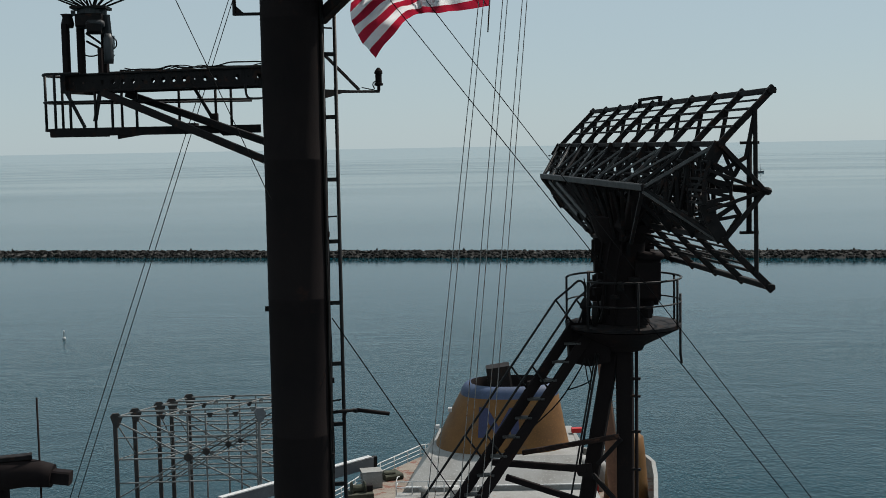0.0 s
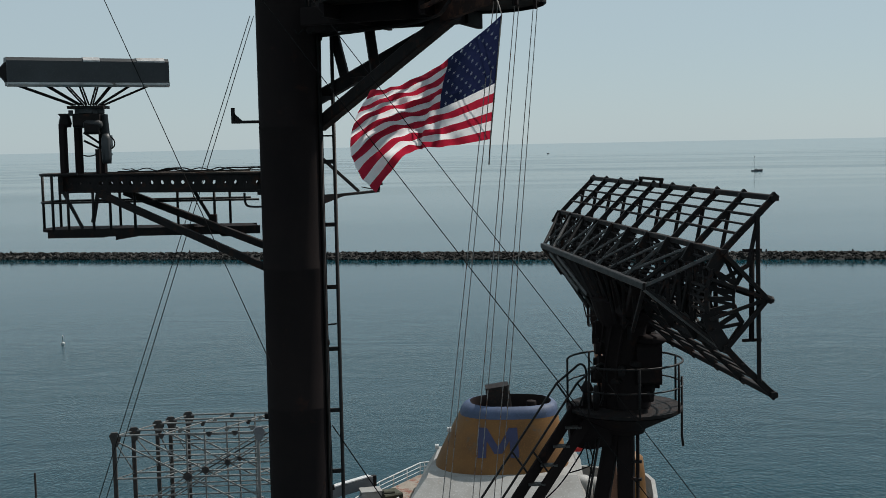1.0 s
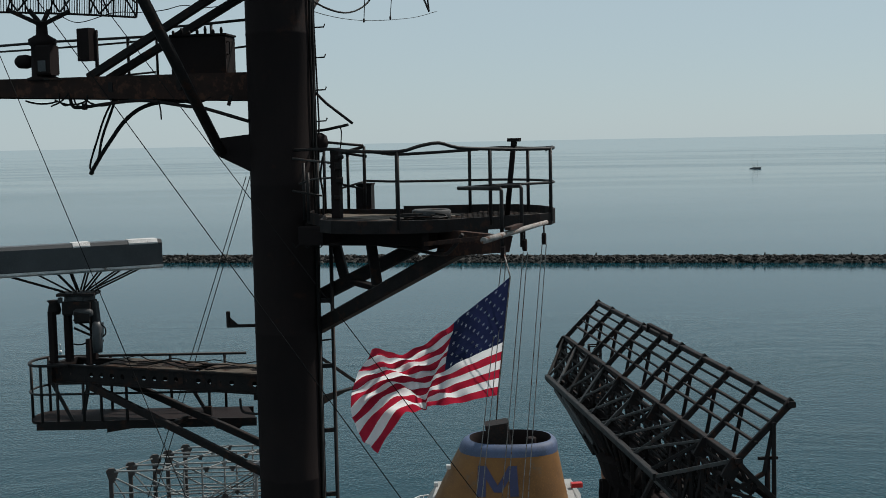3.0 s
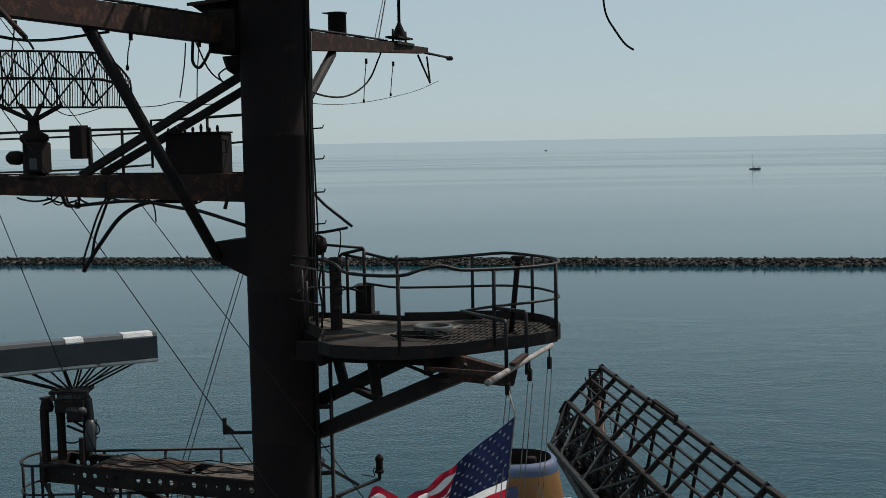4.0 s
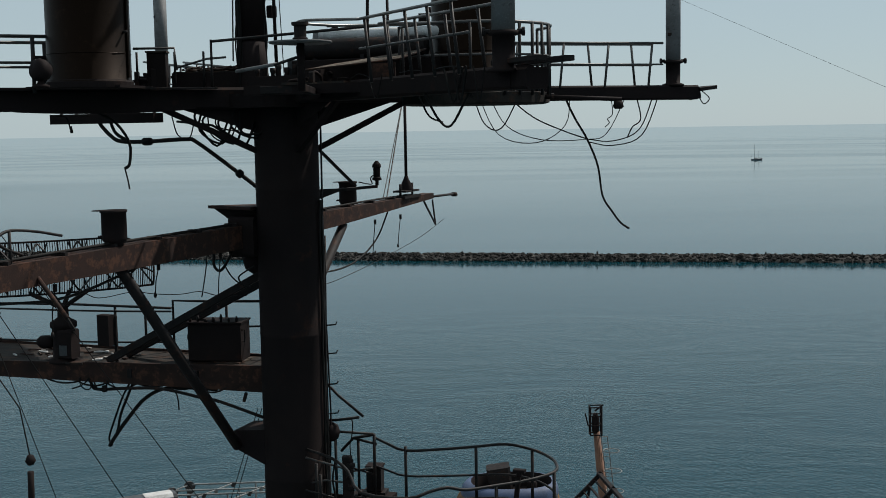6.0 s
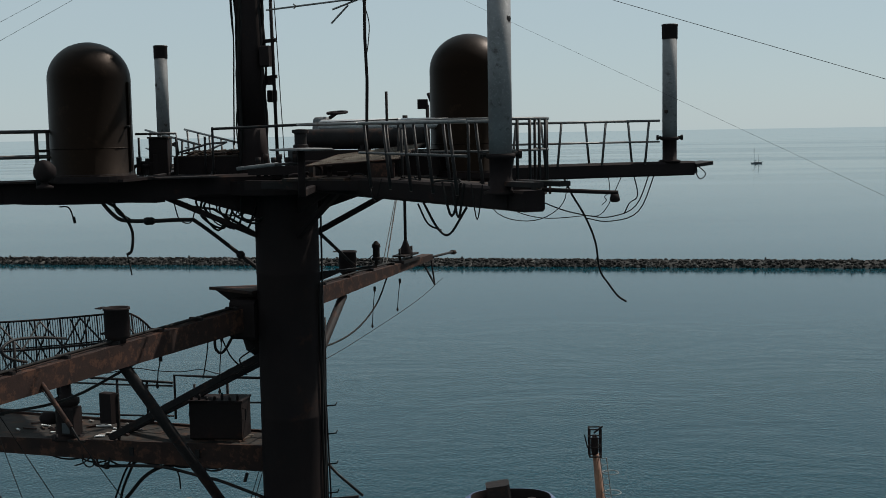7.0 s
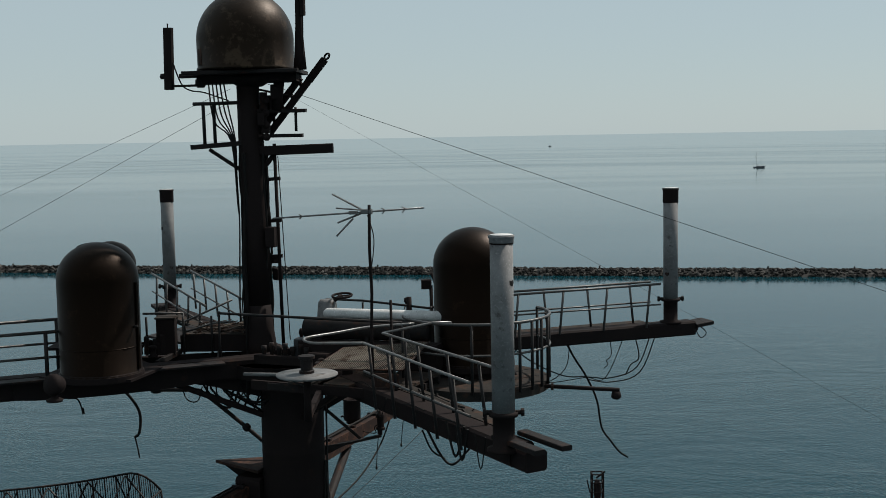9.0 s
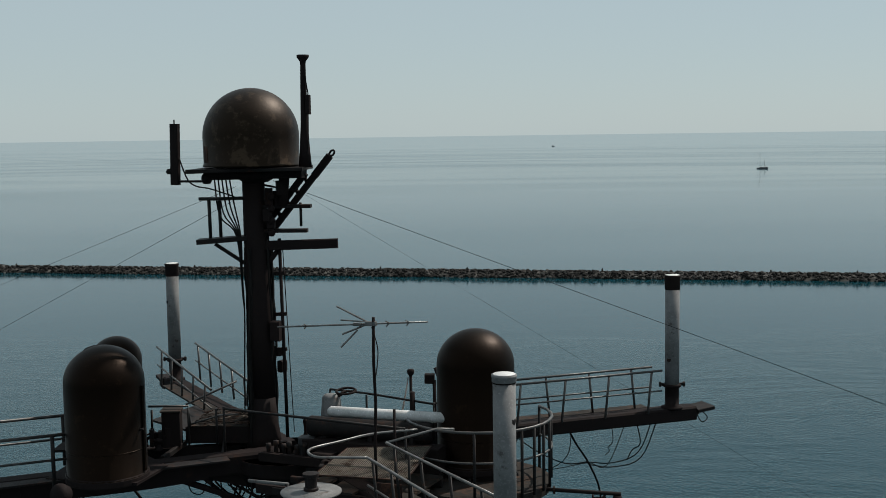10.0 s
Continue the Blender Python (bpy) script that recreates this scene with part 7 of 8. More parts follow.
def build_reflector():
    t = thing("lattice_reflector", sw(7.1, -5.2, -1.6), "huge black lattice radar reflector tilted open on a tower head", "radar")
    curve = [(8.16, 0.84), (7.86, 0.54), (7.55, 0.24), (7.26, -0.06), (7.08, -0.36), (7.0, -0.66), (6.98, -0.86), (7.0, -1.08), (7.10, -1.38), (7.32, -1.72), (7.60, -2.02), (7.88, -2.29), (8.16, -2.56)]
    w0, w1 = -11.55, 1.05
    ribs = 9
    for k in range(ribs + 1):
        w = w0 + (w1 - w0) * k / ribs
        for p, q in zip(curve, curve[1:]):
            inner = -1.9 < p[1] < 0.0 and -1.9 < q[1] < 0.0
            part("rib", Geo().beam(sw(p[0], w, p[1]), sw(q[0], w, q[1]), 0.07, 0.24 if inner else 0.11), STEEL, t)
        part("rib_end", Geo().beam(sw(8.11, w, 0.80), sw(8.21, w, 0.90), 0.09, 0.13), STEEL, t)
        part("rib_end", Geo().beam(sw(8.11, w, -2.52), sw(8.21, w, -2.62), 0.09, 0.13), STEEL, t)
        part("wing_post", Geo().beam(sw(7.90, w, 0.60), sw(7.72, w, -0.30), 0.07, 0.08), STEEL, t)
        part("wing_post", Geo().beam(sw(7.72, w, -0.30), sw(7.02, w, -0.66), 0.06, 0.07), STEEL, t)
    for i, (s, z) in enumerate(curve):
        heavy = i in (0, 3, 9, 12)
        g = Geo().beam(sw(s, w0 - 0.1, z), sw(s, w1 + 0.1, z), 0.12 if heavy else 0.06, 0.10 if heavy else 0.045)
        part("long_bar", g, STEEL, t)
        if 3 < i < 9:
            for k in range(18):
                w = w0 + (w1 - w0) * (k + 0.5) / 18
                (sa, za), (sb, zb) = curve[i], curve[i + 1]
                part("lattice_bar", Geo().beam(sw(sa + 0.05, w + (0.16 if i % 2 else -0.16), za), sw(sb + 0.05, w - (0.16 if i % 2 else -0.16), zb), 0.12, 0.10), STEEL, t)
        if 0 < i < 12 and not heavy:
            s2, z2 = (curve[i - 1][0] + s) / 2, (curve[i - 1][1] + z) / 2
            part("long_bar", Geo().beam(sw(s2, w0, z2), sw(s2, w1, z2), 0.04, 0.035), STEEL, t)
    # back keel and its fan of braces
    bs, bz = 6.50, -0.86
    part("keel", Geo().beam(sw(bs, -10.4, bz), sw(bs, -0.95, bz), 0.13, 0.13), DARKRAIL, t)
    for k in range(ribs + 1):
        w = w0 + (w1 - w0) * k / ribs
        wb = max(-10.35, min(-1.0, w * 0.80 - 1.1))
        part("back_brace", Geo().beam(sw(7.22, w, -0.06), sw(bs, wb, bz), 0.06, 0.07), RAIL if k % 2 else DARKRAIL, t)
        part("back_brace", Geo().beam(sw(7.28, w, -1.72), sw(bs, wb, bz), 0.06, 0.07), STEEL, t)
        if k < ribs:
            w2 = w0 + (w1 - w0) * (k + 1) / ribs
            part("diagonal", Geo().beam(sw(7.24, w, -0.08), sw(7.0, w2, -0.86), 0.05, 0.05), STEEL, t)
            part("diagonal", Geo().beam(sw(7.0, w, -0.86), sw(7.30, w2, -1.70), 0.05, 0.05), STEEL, t)
            part("diagonal", Geo().beam(sw(7.30, w, -1.72), sw(7.0, w2, -0.86), 0.04, 0.04), STEEL, t)
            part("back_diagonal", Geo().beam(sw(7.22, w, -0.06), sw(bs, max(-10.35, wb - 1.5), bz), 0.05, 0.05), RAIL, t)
    # feed line held out in front
    fs, fz = 8.02, -0.88
    for k in range(0, ribs + 1, 3):
        w = w0 + (w1 - w0) * k / ribs + 0.12
        part("feed_strut", Geo().beam(sw(7.26, w, -0.1), sw(fs, w, fz), 0.06, 0.08), STEEL, t)
        part("feed_strut", Geo().beam(sw(7.32, w, -1.68), sw(fs, w, fz), 0.06, 0.08), STEEL, t)
        part("feed_strut", Geo().beam(sw(7.0, w, -0.5), sw(fs, w, fz), 0.05, 0.06), STEEL, t)
        part("feed_strut", Geo().beam(sw(7.0, w, -1.2), sw(fs, w, fz), 0.05, 0.06), STEEL, t)
    part("feed_line", Geo().tube([sw(fs, w0, fz), sw(fs, w1 + 0.25, fz)], 0.07, 8), STEEL, t)
    part("feed_cap", Geo().lathe(sw(fs, w1 + 0.22, fz), [(0.07, 0), (0.07, 0.04), (0.03, 0.12)], 8, False, tuple(D_AX)), STEEL, t)
    part("end_post", Geo().beam(sw(7.86, w1 + 0.05, 0.55), sw(7.90, w1 + 0.05, -2.32), 0.07, 0.09), STEEL, t)
    part("dipole_rod", Geo().tube([sw(7.78, w1, -0.05), sw(7.78, w1, -1.62)], 0.05, 6), BLACK, t)
    for z in (-0.05, -1.60):
        part("dipole_bar", Geo().beam(sw(7.62, w1, z), sw(7.95, w1, z), 0.06, 0.05), BLACK, t)
    part("lifting_frame", Geo().beam(sw(8.12, -6.8, 0.98), sw(8.12, -5.2, 0.98), 0.10, 0.06), BLACK, t)
    for w in (-6.8, -5.2):
        part("lifting_post", Geo().beam(sw(8.1, w, 0.80), sw(8.12, w, 0.98), 0.08, 0.06), BLACK, t)
    # dense lattice at the open end
    apex = (fs - 0.1, fz)
    for wk in (w1, w1 - 1.4, w1 - 2.8):
        pts = [curve[i] for i in range(3, 10)]
        for i, (s, z) in enumerate(pts):
            m = (s + (apex[0] - s) * 0.5, z + (apex[1] - z) * 0.5)
            part("end_lattice", Geo().beam(sw(s, wk, z), sw(m[0], wk, m[1]), 0.05, 0.08), STEEL, t)
            if i < 6:
                s2, z2 = pts[i + 1]
                m2 = (s2 + (apex[0] - s2) * 0.5, z2 + (apex[1] - z2) * 0.5)
                part("end_lattice", Geo().beam(sw(m[0], wk, m[1]), sw(m2[0], wk, m2[1]), 0.05, 0.08), STEEL, t)
                part("end_lattice", Geo().beam(sw(s, wk, z), sw(m2[0], wk, m2[1]), 0.04, 0.06), STEEL, t)
    # two struts get the paler grey in place of sunlight
    for w in (-9.4, -8.5):
        part("lit_strut", Geo().beam(sw(6.5, w, -0.98), sw(6.85, w + 1.6, -1.75), 0.09, 0.09), RAIL, t)
    # turning head
    c = sw(7.26, -5.23, 0)
    part("yoke", Geo().block((c[0], c[1], -1.5), (2.8, 0.8, 0.9), -63, 0.15), BLACK, t)
    part("yoke_head", Geo().lathe((c[0], c[1], -2.25), [(0.5, 0), (0.62, 0.2), (0.75, 0.6)], 24, False), BLACK, t)
    for w in (-8.6, -7.2, -3.6, -2.0):
        part("yoke_arm", Geo().beam(sw(6.62, w, -0.95), sw(7.1, -5.23 + (w + 5.23) * 0.25, -2.0), 0.20, 0.22), BLACK, t)
    part("yoke_web", Geo().gusset([sw(7.0, -9.0, -1.0), sw(7.0, -1.8, -1.0), sw(7.05, -4.3, -2.15), sw(7.05, -6.2, -2.15)], 0.06), BLACK, t)
    for k in range(13):
        w = -9.9 + 8.6 * k / 12
        part("yoke_rib", Geo().beam(sw(6.56, w, -0.95), sw(6.95, -5.23 + (w + 5.23) * (0.62 if k % 2 else 0.45), -1.85 if k % 2 else -2.1), 0.07, 0.09), STEEL, t)
    # the first end brace has its sunlit look from the paler grey
    part("end_brace", Geo().beam(sw(6.52, -1.0, -0.9), sw(7.32, 0.95, -1.72), 0.10, 0.14), RAIL, t)
    part("end_brace", Geo().beam(sw(6.52, -10.4, -0.9), sw(7.32, -11.4, -1.72), 0.10, 0.14), STEEL, t)
    ke, ue, le = sw(6.52, -1.0, -0.9), sw(7.24, 1.0, -0.08), sw(7.32, 0.95, -1.72)
    for k in range(1, 7):
        f = k / 6.5
        part("end_bar", Geo().beam(lerp(ke, ue, f), lerp(ke, le, f), 0.07, 0.10), STEEL, t)
        part("end_bar", Geo().beam(lerp(ke, ue, f), lerp(ke, le, f - 0.14), 0.05, 0.07), STEEL, t)
        w = -2.2 + 0.5 * k
        part("end_bar", Geo().beam(sw(7.02, w, -0.36), lerp(ke, le, f), 0.05, 0.07), STEEL, t)
        part("end_bar", Geo().beam(sw(7.02, w, -1.30), lerp(ke, ue, f), 0.05, 0.07), STEEL, t)
    for k in range(6):
        w = w0 + (w1 - w0) * k / 9
        wb = max(-10.3, min(-1.0, w * 0.80 - 1.1))
        part("back_web", Geo().gusset([sw(6.56, wb, -0.92), sw(7.02, w, -0.95), sw(7.28, w, -1.66)], 0.05), STEEL, t)


build_reflector()


def build_tower():
    c = (4.12, 7.95)
    t = thing("radar_tower", (*c, -15.0), "black steel tower with a round railed platform under the reflector", "tower")
    part("column", Geo().lathe((*c, 0), [(0.42, -4.66), (0.58, -4.3), (0.58, -4.05), (0.50, -3.4), (0.47, -2.4), (0.52, -2.0), (0.56, -1.8)], 28), BLACK, t)
    part("drive_housing", Geo().block((c[0] + 0.55, c[1] - 0.1, -3.05), (0.55, 0.6, 0.9), 15, 0.1), BLACK, t)
    part("drive_cap", Geo().lathe((c[0] + 0.6, c[1] - 0.1, -2.6), [(0.3, 0), (0.34, 0.05), (0.3, 0.16)], 16), BLACK, t)
    part("side_lug", Geo().block((c[0] - 0.55, c[1] - 0.1, -2.35), (0.3, 0.2, 0.35), 10, 0.1), BLACK, t)
    n = 28
    ring = [(c[0] + 1.28 * math.cos(2 * math.pi * k / n), c[1] + 1.28 * math.sin(2 * math.pi * k / n)) for k in range(n)]
    part("deck", Geo().plate(ring, -4.12, -4.05), STEEL, t)
    part("deck_cone", Geo().lathe((*c, 0), [(0.25, -4.66), (1.27, -4.14)], 28, False), BLACK, t)
    run = [ring[(19 + k) % n] for k in range(n - 3)]
    part("top_rail", Geo().tube([(*p, -3.02) for p in run], 0.024, 8), DARKRAIL, t)
    part("mid_rail", Geo().tube([(*p, -3.55) for p in run], 0.018, 8), DARKRAIL, t)
    for k in range(0, len(run), 4):
        part("post", Geo().tube([(*run[k], -4.1), (*run[k], -3.02)], 0.026, 8), DARKRAIL, t)
    part("hanging_pipe", Geo().tube([(c[0] + 1.22, c[1] + 0.3, -3.4), (c[0] + 1.22, c[1] + 0.3, -4.75), (c[0] + 1.25, c[1] + 0.3, -4.98)], 0.03, 6), DARKRAIL, t)
    # legs
    part("leg", Geo().beam((3.84, 7.95, -4.7), (2.08, 7.95, -15), 0.34, 0.32), BLACK, t)
    part("leg", Geo().beam((4.13, 7.95, -4.5), (4.20, 7.9, -15), 0.36, 0.30), BLACK, t)
    part("landing_box", Geo().gusset([(2.90, 7.5, -4.0), (3.8, 7.83, -4.0), (3.8, 7.83, -4.9), (3.35, 7.67, -5.0), (2.95, 7.52, -4.9)], 0.5), BLACK, t)
    part("drain_pipe", Geo().tube([(4.42, 7.85, -4.5), (4.42, 7.85, -15)], 0.04, 8), BLACK, t)
    for z in (-5.3, -5.7, -6.51, -7.38):
        part("pipe_clamp", Geo().block((4.38, 7.85, z), (0.26, 0.1, 0.05)), STEEL, t)
    part("ring_beam", Geo().beam((1.9, 7.3, -7.04), (4.13, 7.3, -6.51), 0.10, 0.11), RUST, t)
    part("ring_beam", Geo().beam((1.18, 7.3, -7.31), (3.40, 7.3, -7.31), 0.12, 0.15), BLACK, t)
    part("ring_beam", Geo().beam((1.5, 7.3, -7.64), (3.2, 7.3, -8.04), 0.10, 0.14), BLACK, t)
    part("knee_plate", Geo().gusset([(3.12, 7.28, -7.24), (3.50, 7.28, -7.16), (3.55, 7.28, -7.52), (3.20, 7.28, -7.46)], 0.05), BLACK, t)
    part("diagonal", Geo().beam((3.58, 7.6, -7.26), (4.12, 7.6, -6.64), 0.08, 0.10), STEEL, t)
    part("diagonal", Geo().beam((3.46, 7.6, -7.50), (4.2, 7.6, -8.3), 0.08, 0.10), STEEL, t)
    for pts, r in ((((3.37, 7.3, -4.8), (3.25, 7.3, -5.06), (2.8, 7.3, -5.76), (2.29, 7.3, -6.29), (1.5, 7.2, -7.0)), 0.018), (((3.43, 7.3, -4.8), (3.52, 7.3, -5.23), (3.3, 7.3, -5.4), (2.99, 7.3, -5.52)), 0.016), (((3.36, 7.3, -4.8), (3.42, 7.3, -5.2), (3.5, 7.3, -5.5)), 0.014)):
        part("slack_cable", Geo().tube(smooth_line(pts), r, 6), CABLE, t)
    part("leg_pipe", Geo().tube([(3.65, 7.4, -4.7), (3.33, 7.4, -6.5), (3.2, 7.4, -7.3)], 0.030, 6), DARKRAIL, t)
    part("leg_pipe", Geo().tube([(3.59, 7.4, -4.7), (3.01, 7.4, -7.96), (2.4, 7.4, -11.0)], 0.022, 6), DARKRAIL, t)
    # clutter round the column
    rnd = random.Random(17)
    for k in range(26):
        ang, z = rnd.uniform(0, 6.28), rnd.uniform(-3.95, -2.2)
        r = 0.5 + rnd.uniform(0, 0.16)
        part("column_fitting", Geo().block((c[0] + r * math.cos(ang), c[1] + r * math.sin(ang), z), (rnd.uniform(0.08, 0.26), rnd.uniform(0.08, 0.2), rnd.uniform(0.08, 0.36)), math.degrees(ang), 0.15), BLACK if k % 3 else STEEL, t)
    for k in range(5):
        ang = 2.6 + 0.5 * k
        part("column_pipe", Geo().tube(smooth_line([(c[0] + 0.56 * math.cos(ang), c[1] + 0.56 * math.sin(ang), -4.0), (c[0] + 0.60 * math.cos(ang), c[1] + 0.60 * math.sin(ang), -3.2), (c[0] + 0.52 * math.cos(ang + 0.3), c[1] + 0.52 * math.sin(ang + 0.3), -2.1)]), 0.03, 6), BLACK, t)
    part("valve_set", Geo().lathe((c[0] - 0.75, c[1] - 0.5, -4.05), [(0.1, 0), (0.1, 0.35), (0.14, 0.38), (0.14, 0.45), (0.06, 0.6)], 12), STEEL, t)
    part("valve_set", Geo().lathe((c[0] - 0.5, c[1] - 0.7, -4.05), [(0.06, 0), (0.08, 0.3), (0.05, 0.55)], 10), STEEL, t)

    # steep ladder-stair
    L = thing("inclined_ladder", (-0.6, 6.0, -9.6), "steep black ladder-stair with curved handrails up to the tower platform", "ladder")
    a0, a1 = Vector((3.12, 7.32, -4.06)), Vector((0.29, 4.22, -9.0))
    side = EAST * 0.46
    lift = EAST * -0.40 + Vector((0, 0, 0.58))
    for s in (0, 1):
        p, q = a0 + side * s, a1 + side * s
        part("stringer", Geo().beam(tuple(p), tuple(q), 0.06, 0.26), BLACK, L)
        top = [p + Vector((0.10, 0.03, 0.05)), p + Vector((0.22, 0.08, 0.45)), p + Vector((0.24, 0.09, 0.86)), p + Vector((0.12, 0.05, 1.0)), p + Vector((-0.06, 0, 0.86))]
        part("handrail", Geo().tube([*smooth_line([tuple(v) for v in top], 4), tuple(p + lift), tuple(p.lerp(q, 0.3) + lift), tuple(q + lift)], 0.026, 8), DARKRAIL, L)
        for k in (0.0, 0.28, 0.56, 0.84):
            c0 = p.lerp(q, k)
            part("handrail_post", Geo().tube([tuple(c0), tuple(c0 + lift)], 0.024, 6), DARKRAIL, L)
    steps = 13
    for k in range(1, steps):
        c0 = a0.lerp(a1, k / steps)
        part("tread", Geo().beam(tuple(c0 + side * 0.10), tuple(c0 + side * 0.90), 0.20, 0.045), TREAD, L)


build_tower()


# ---- the moored ship beyond ----
def build_far_ship():
    t = thing("moored_ship", (4, 95, 0), "white training ship with a rust-streaked deck moored beyond", "ship", frame_=GROUND)
    deck_z = 23.3
    edge = [(-30, 52), (-20, 80), (-9.0, 101.3), (-6.1, 109.3), (-2.5, 115.6), (-1.2, 116.2), (8.0, 114.5), (16.5, 110.6), (18.2, 109.2), (18.5, 107.0), (17.9, 102.3), (16.8, 96.0), (14.5, 85.0), (10.0, 70.0), (4.0, 52.0)]
    g = Geo()
    n = len(edge)
    cx, cy = 2, 88
    low = [(cx + (x - cx) * 0.86, cy + (y - cy) * 0.86) for x, y in edge]
    g.add([(*p, -1.0) for p in low] + [(*p, deck_z) for p in edge], [(k, (k + 1) % n, n + (k + 1) % n, n + k) for k in range(n)] + [tuple(range(n))[::-1]])
    part("hull", g, WHITE, t)
    part("deck", Geo().plate(edge, deck_z, deck_z + 0.05), SHIPDECK, t, "faded tan and rust deck")
    bul = Geo()
    for p, q in zip(edge[6:14], edge[7:15]):
        bul.beam((*p, deck_z + 0.65), (*q, deck_z + 0.65), 0.16, 1.5)
    part("bulwark", bul, WHITE, t)
    cap = Geo()
    for p, q in zip(edge[6:14], edge[7:15]):
        cap.beam((*p, deck_z + 1.43), (*q, deck_z + 1.43), 0.36, 0.08)
    part("bulwark_cap", cap, WHITE, t)
    # side rail
    left = edge[1:7]
    pts = [lerp(left[i], left[i + 1], k / 6) for i in range(len(left) - 1) for k in range(6)] + [left[-1]]
    for zz, r in ((1.15, 0.06), (0.75, 0.04), (0.35, 0.04)):
        part("top_rail" if zz > 1 else "mid_rail", Geo().tube([(x, y, deck_z + zz) for x, y in pts], r, 6), PALE, t)
    for x, y in pts[::2]:
        part("rail_post", Geo().tube([(x, y, deck_z), (x, y, deck_z + 1.15)], 0.05, 6), PALE, t)
    # deckhouse with sloped front below the funnel
    z0, z1 = deck_z, 27.2
    out0 = [(-3.35, 97.6), (11.5, 97.6), (12.6, 112), (-1.6, 112)]
    out1 = [(-1.65, 100.4), (11.0, 100.4), (11.6, 111), (-0.6, 111)]
    g = Geo().add([(*p, z0) for p in out0] + [(*p, 25.5) for p in out0] + [(*p, z1) for p in out1], [(k, (k + 1) % 4, 4 + (k + 1) % 4, 4 + k) for k in range(4)] + [(4 + k, 4 + (k + 1) % 4, 8 + (k + 1) % 4, 8 + k) for k in range(4)] + [(8, 9, 10, 11)])
    part("front_coaming", Geo().beam((-3.4, 97.55, 25.5), (11.5, 97.55, 25.5), 0.16, 0.10), PALE, t)
    part("deckhouse", g, WHITE, t, "white deckhouse with a sloped front")
    for k, x in enumerate((10.2, 11.6, 12.9)):
        part("vent_trunk", Geo().lathe((x, 101.5 + k, deck_z), [(1.0, 0), (0.95, 2.2), (0.85, 3.4 - 0.5 * k), (0.6, 3.7 - 0.5 * k), (0.05, 3.8 - 0.5 * k)], 20), WHITE, t)
    part("fire_locker", Geo().lathe((12.3, 99.5, deck_z), [(0.35, 0), (0.35, 1.5), (0.15, 1.8)], 12), FIRERED, t, "red fire cylinder")
    part("hose_box", Geo().block((11.8, 108, 27.5), (1.0, 0.6, 0.4), 5), FIRERED, t, "red hose box")
    part("front_step", Geo().block((4.0, 95.4, deck_z + 0.9), (16.4, 4.2, 1.8), 0, 0.03), WHITE, t)
    for k in range(6):
        x = -4.15 + 1.3 * k
        part("front_post", Geo().tube([(x, 96.8, deck_z + 1.8), (x, 96.8, 26.15)], 0.05, 6), PALE, t)
    for z in (26.15, 25.65):
        part("front_rail", Geo().tube([(2.6, 96.8, z), (-4.15, 96.8, z), (-4.1, 98.6, z - 0.1), (-4.0, 100.2, z - 0.5)], 0.05, 6), PALE, t)
    part("step_vent", Geo().lathe((-1.9, 95.8, deck_z + 1.8), [(0.25, 0), (0.25, 0.5), (0.4, 0.55), (0.4, 0.8), (0.1, 0.95)], 14), WHITE, t)
    part("step_vent", Geo().block((0.8, 95.6, deck_z + 2.2), (1.0, 0.8, 0.8), 12, 0.06), WHITE, t)

    f = thing("funnel", (5.0, 105.2, 27.2), "ochre ship's funnel with a blue top band and a blue mark", "funnel", frame_=GROUND)
    levels = [(27.0, 4.9, 105.4, 5.9, 4.6), (28.6, 5.1, 105.5, 5.35, 4.2), (30.2, 5.35, 105.6, 4.8, 3.8), (31.6, 5.6, 105.7, 4.3, 3.4)]

    def ring_at(z, cx, cy, rx, ry, n=40):
        out = []
        for k in range(n):
            a = 2 * math.pi * k / n
            c, s = math.cos(a), math.sin(a)
            out.append((cx + rx * math.copysign(abs(c) ** 0.8, c), cy + ry * math.copysign(abs(s) ** 0.8, s), z))
        return out

    def skin(rows):
        g = Geo()
        n = 40
        for row in rows:
            g.v += ring_at(*row)
        for i in range(len(rows) - 1):
            g.f += [(i * n + k, i * n + (k + 1) % n, (i + 1) * n + (k + 1) % n, (i + 1) * n + k) for k in range(n)]
        g.smooth = [True] * len(g.f)
        return g

    part("casing", skin(levels), OCHRE, f)
    band = [(31.55, 5.6, 105.7, 4.31, 3.41), (31.95, 5.66, 105.7, 4.24, 3.34), (32.3, 5.73, 105.72, 4.06, 3.18), (32.5, 5.76, 105.75, 3.80, 2.92), (32.55, 5.78, 105.75, 3.55, 2.70)]
    part("well_lining", skin([(32.54, 5.78, 105.75, 3.55, 2.70), (32.3, 5.8, 105.75, 3.45, 2.62), (31.22, 5.8, 105.75, 3.4, 2.55)]), BLACK, f)
    part("blue_band", skin(band), SKYBLUE, f, "rounded chalky blue top band")
    part("well_floor", Geo().lathe((5.8, 105.75, 31.2), [(2.95, 0), (2.95, 0.05)], 28, False), BLACK, f)
    part("exhaust_pipe", Geo().beam((4.95, 104.9, 31.3), (4.55, 104.8, 34.1), 2.05, 1.7), STEEL, f, "sooty brown leaning exhaust box")
    part("exhaust_pipe", Geo().lathe((7.6, 105.6, 31.2), [(0.45, 0), (0.45, 1.25), (0.4, 1.3)], 16), BLACK, f)
    for x, z in ((-0.75, 28.9), (0.35, 30.4)):
        part("side_lamp", Geo().block((x, 104.2, z), (0.35, 0.35, 0.4), 0, 0.2), PALE, f)

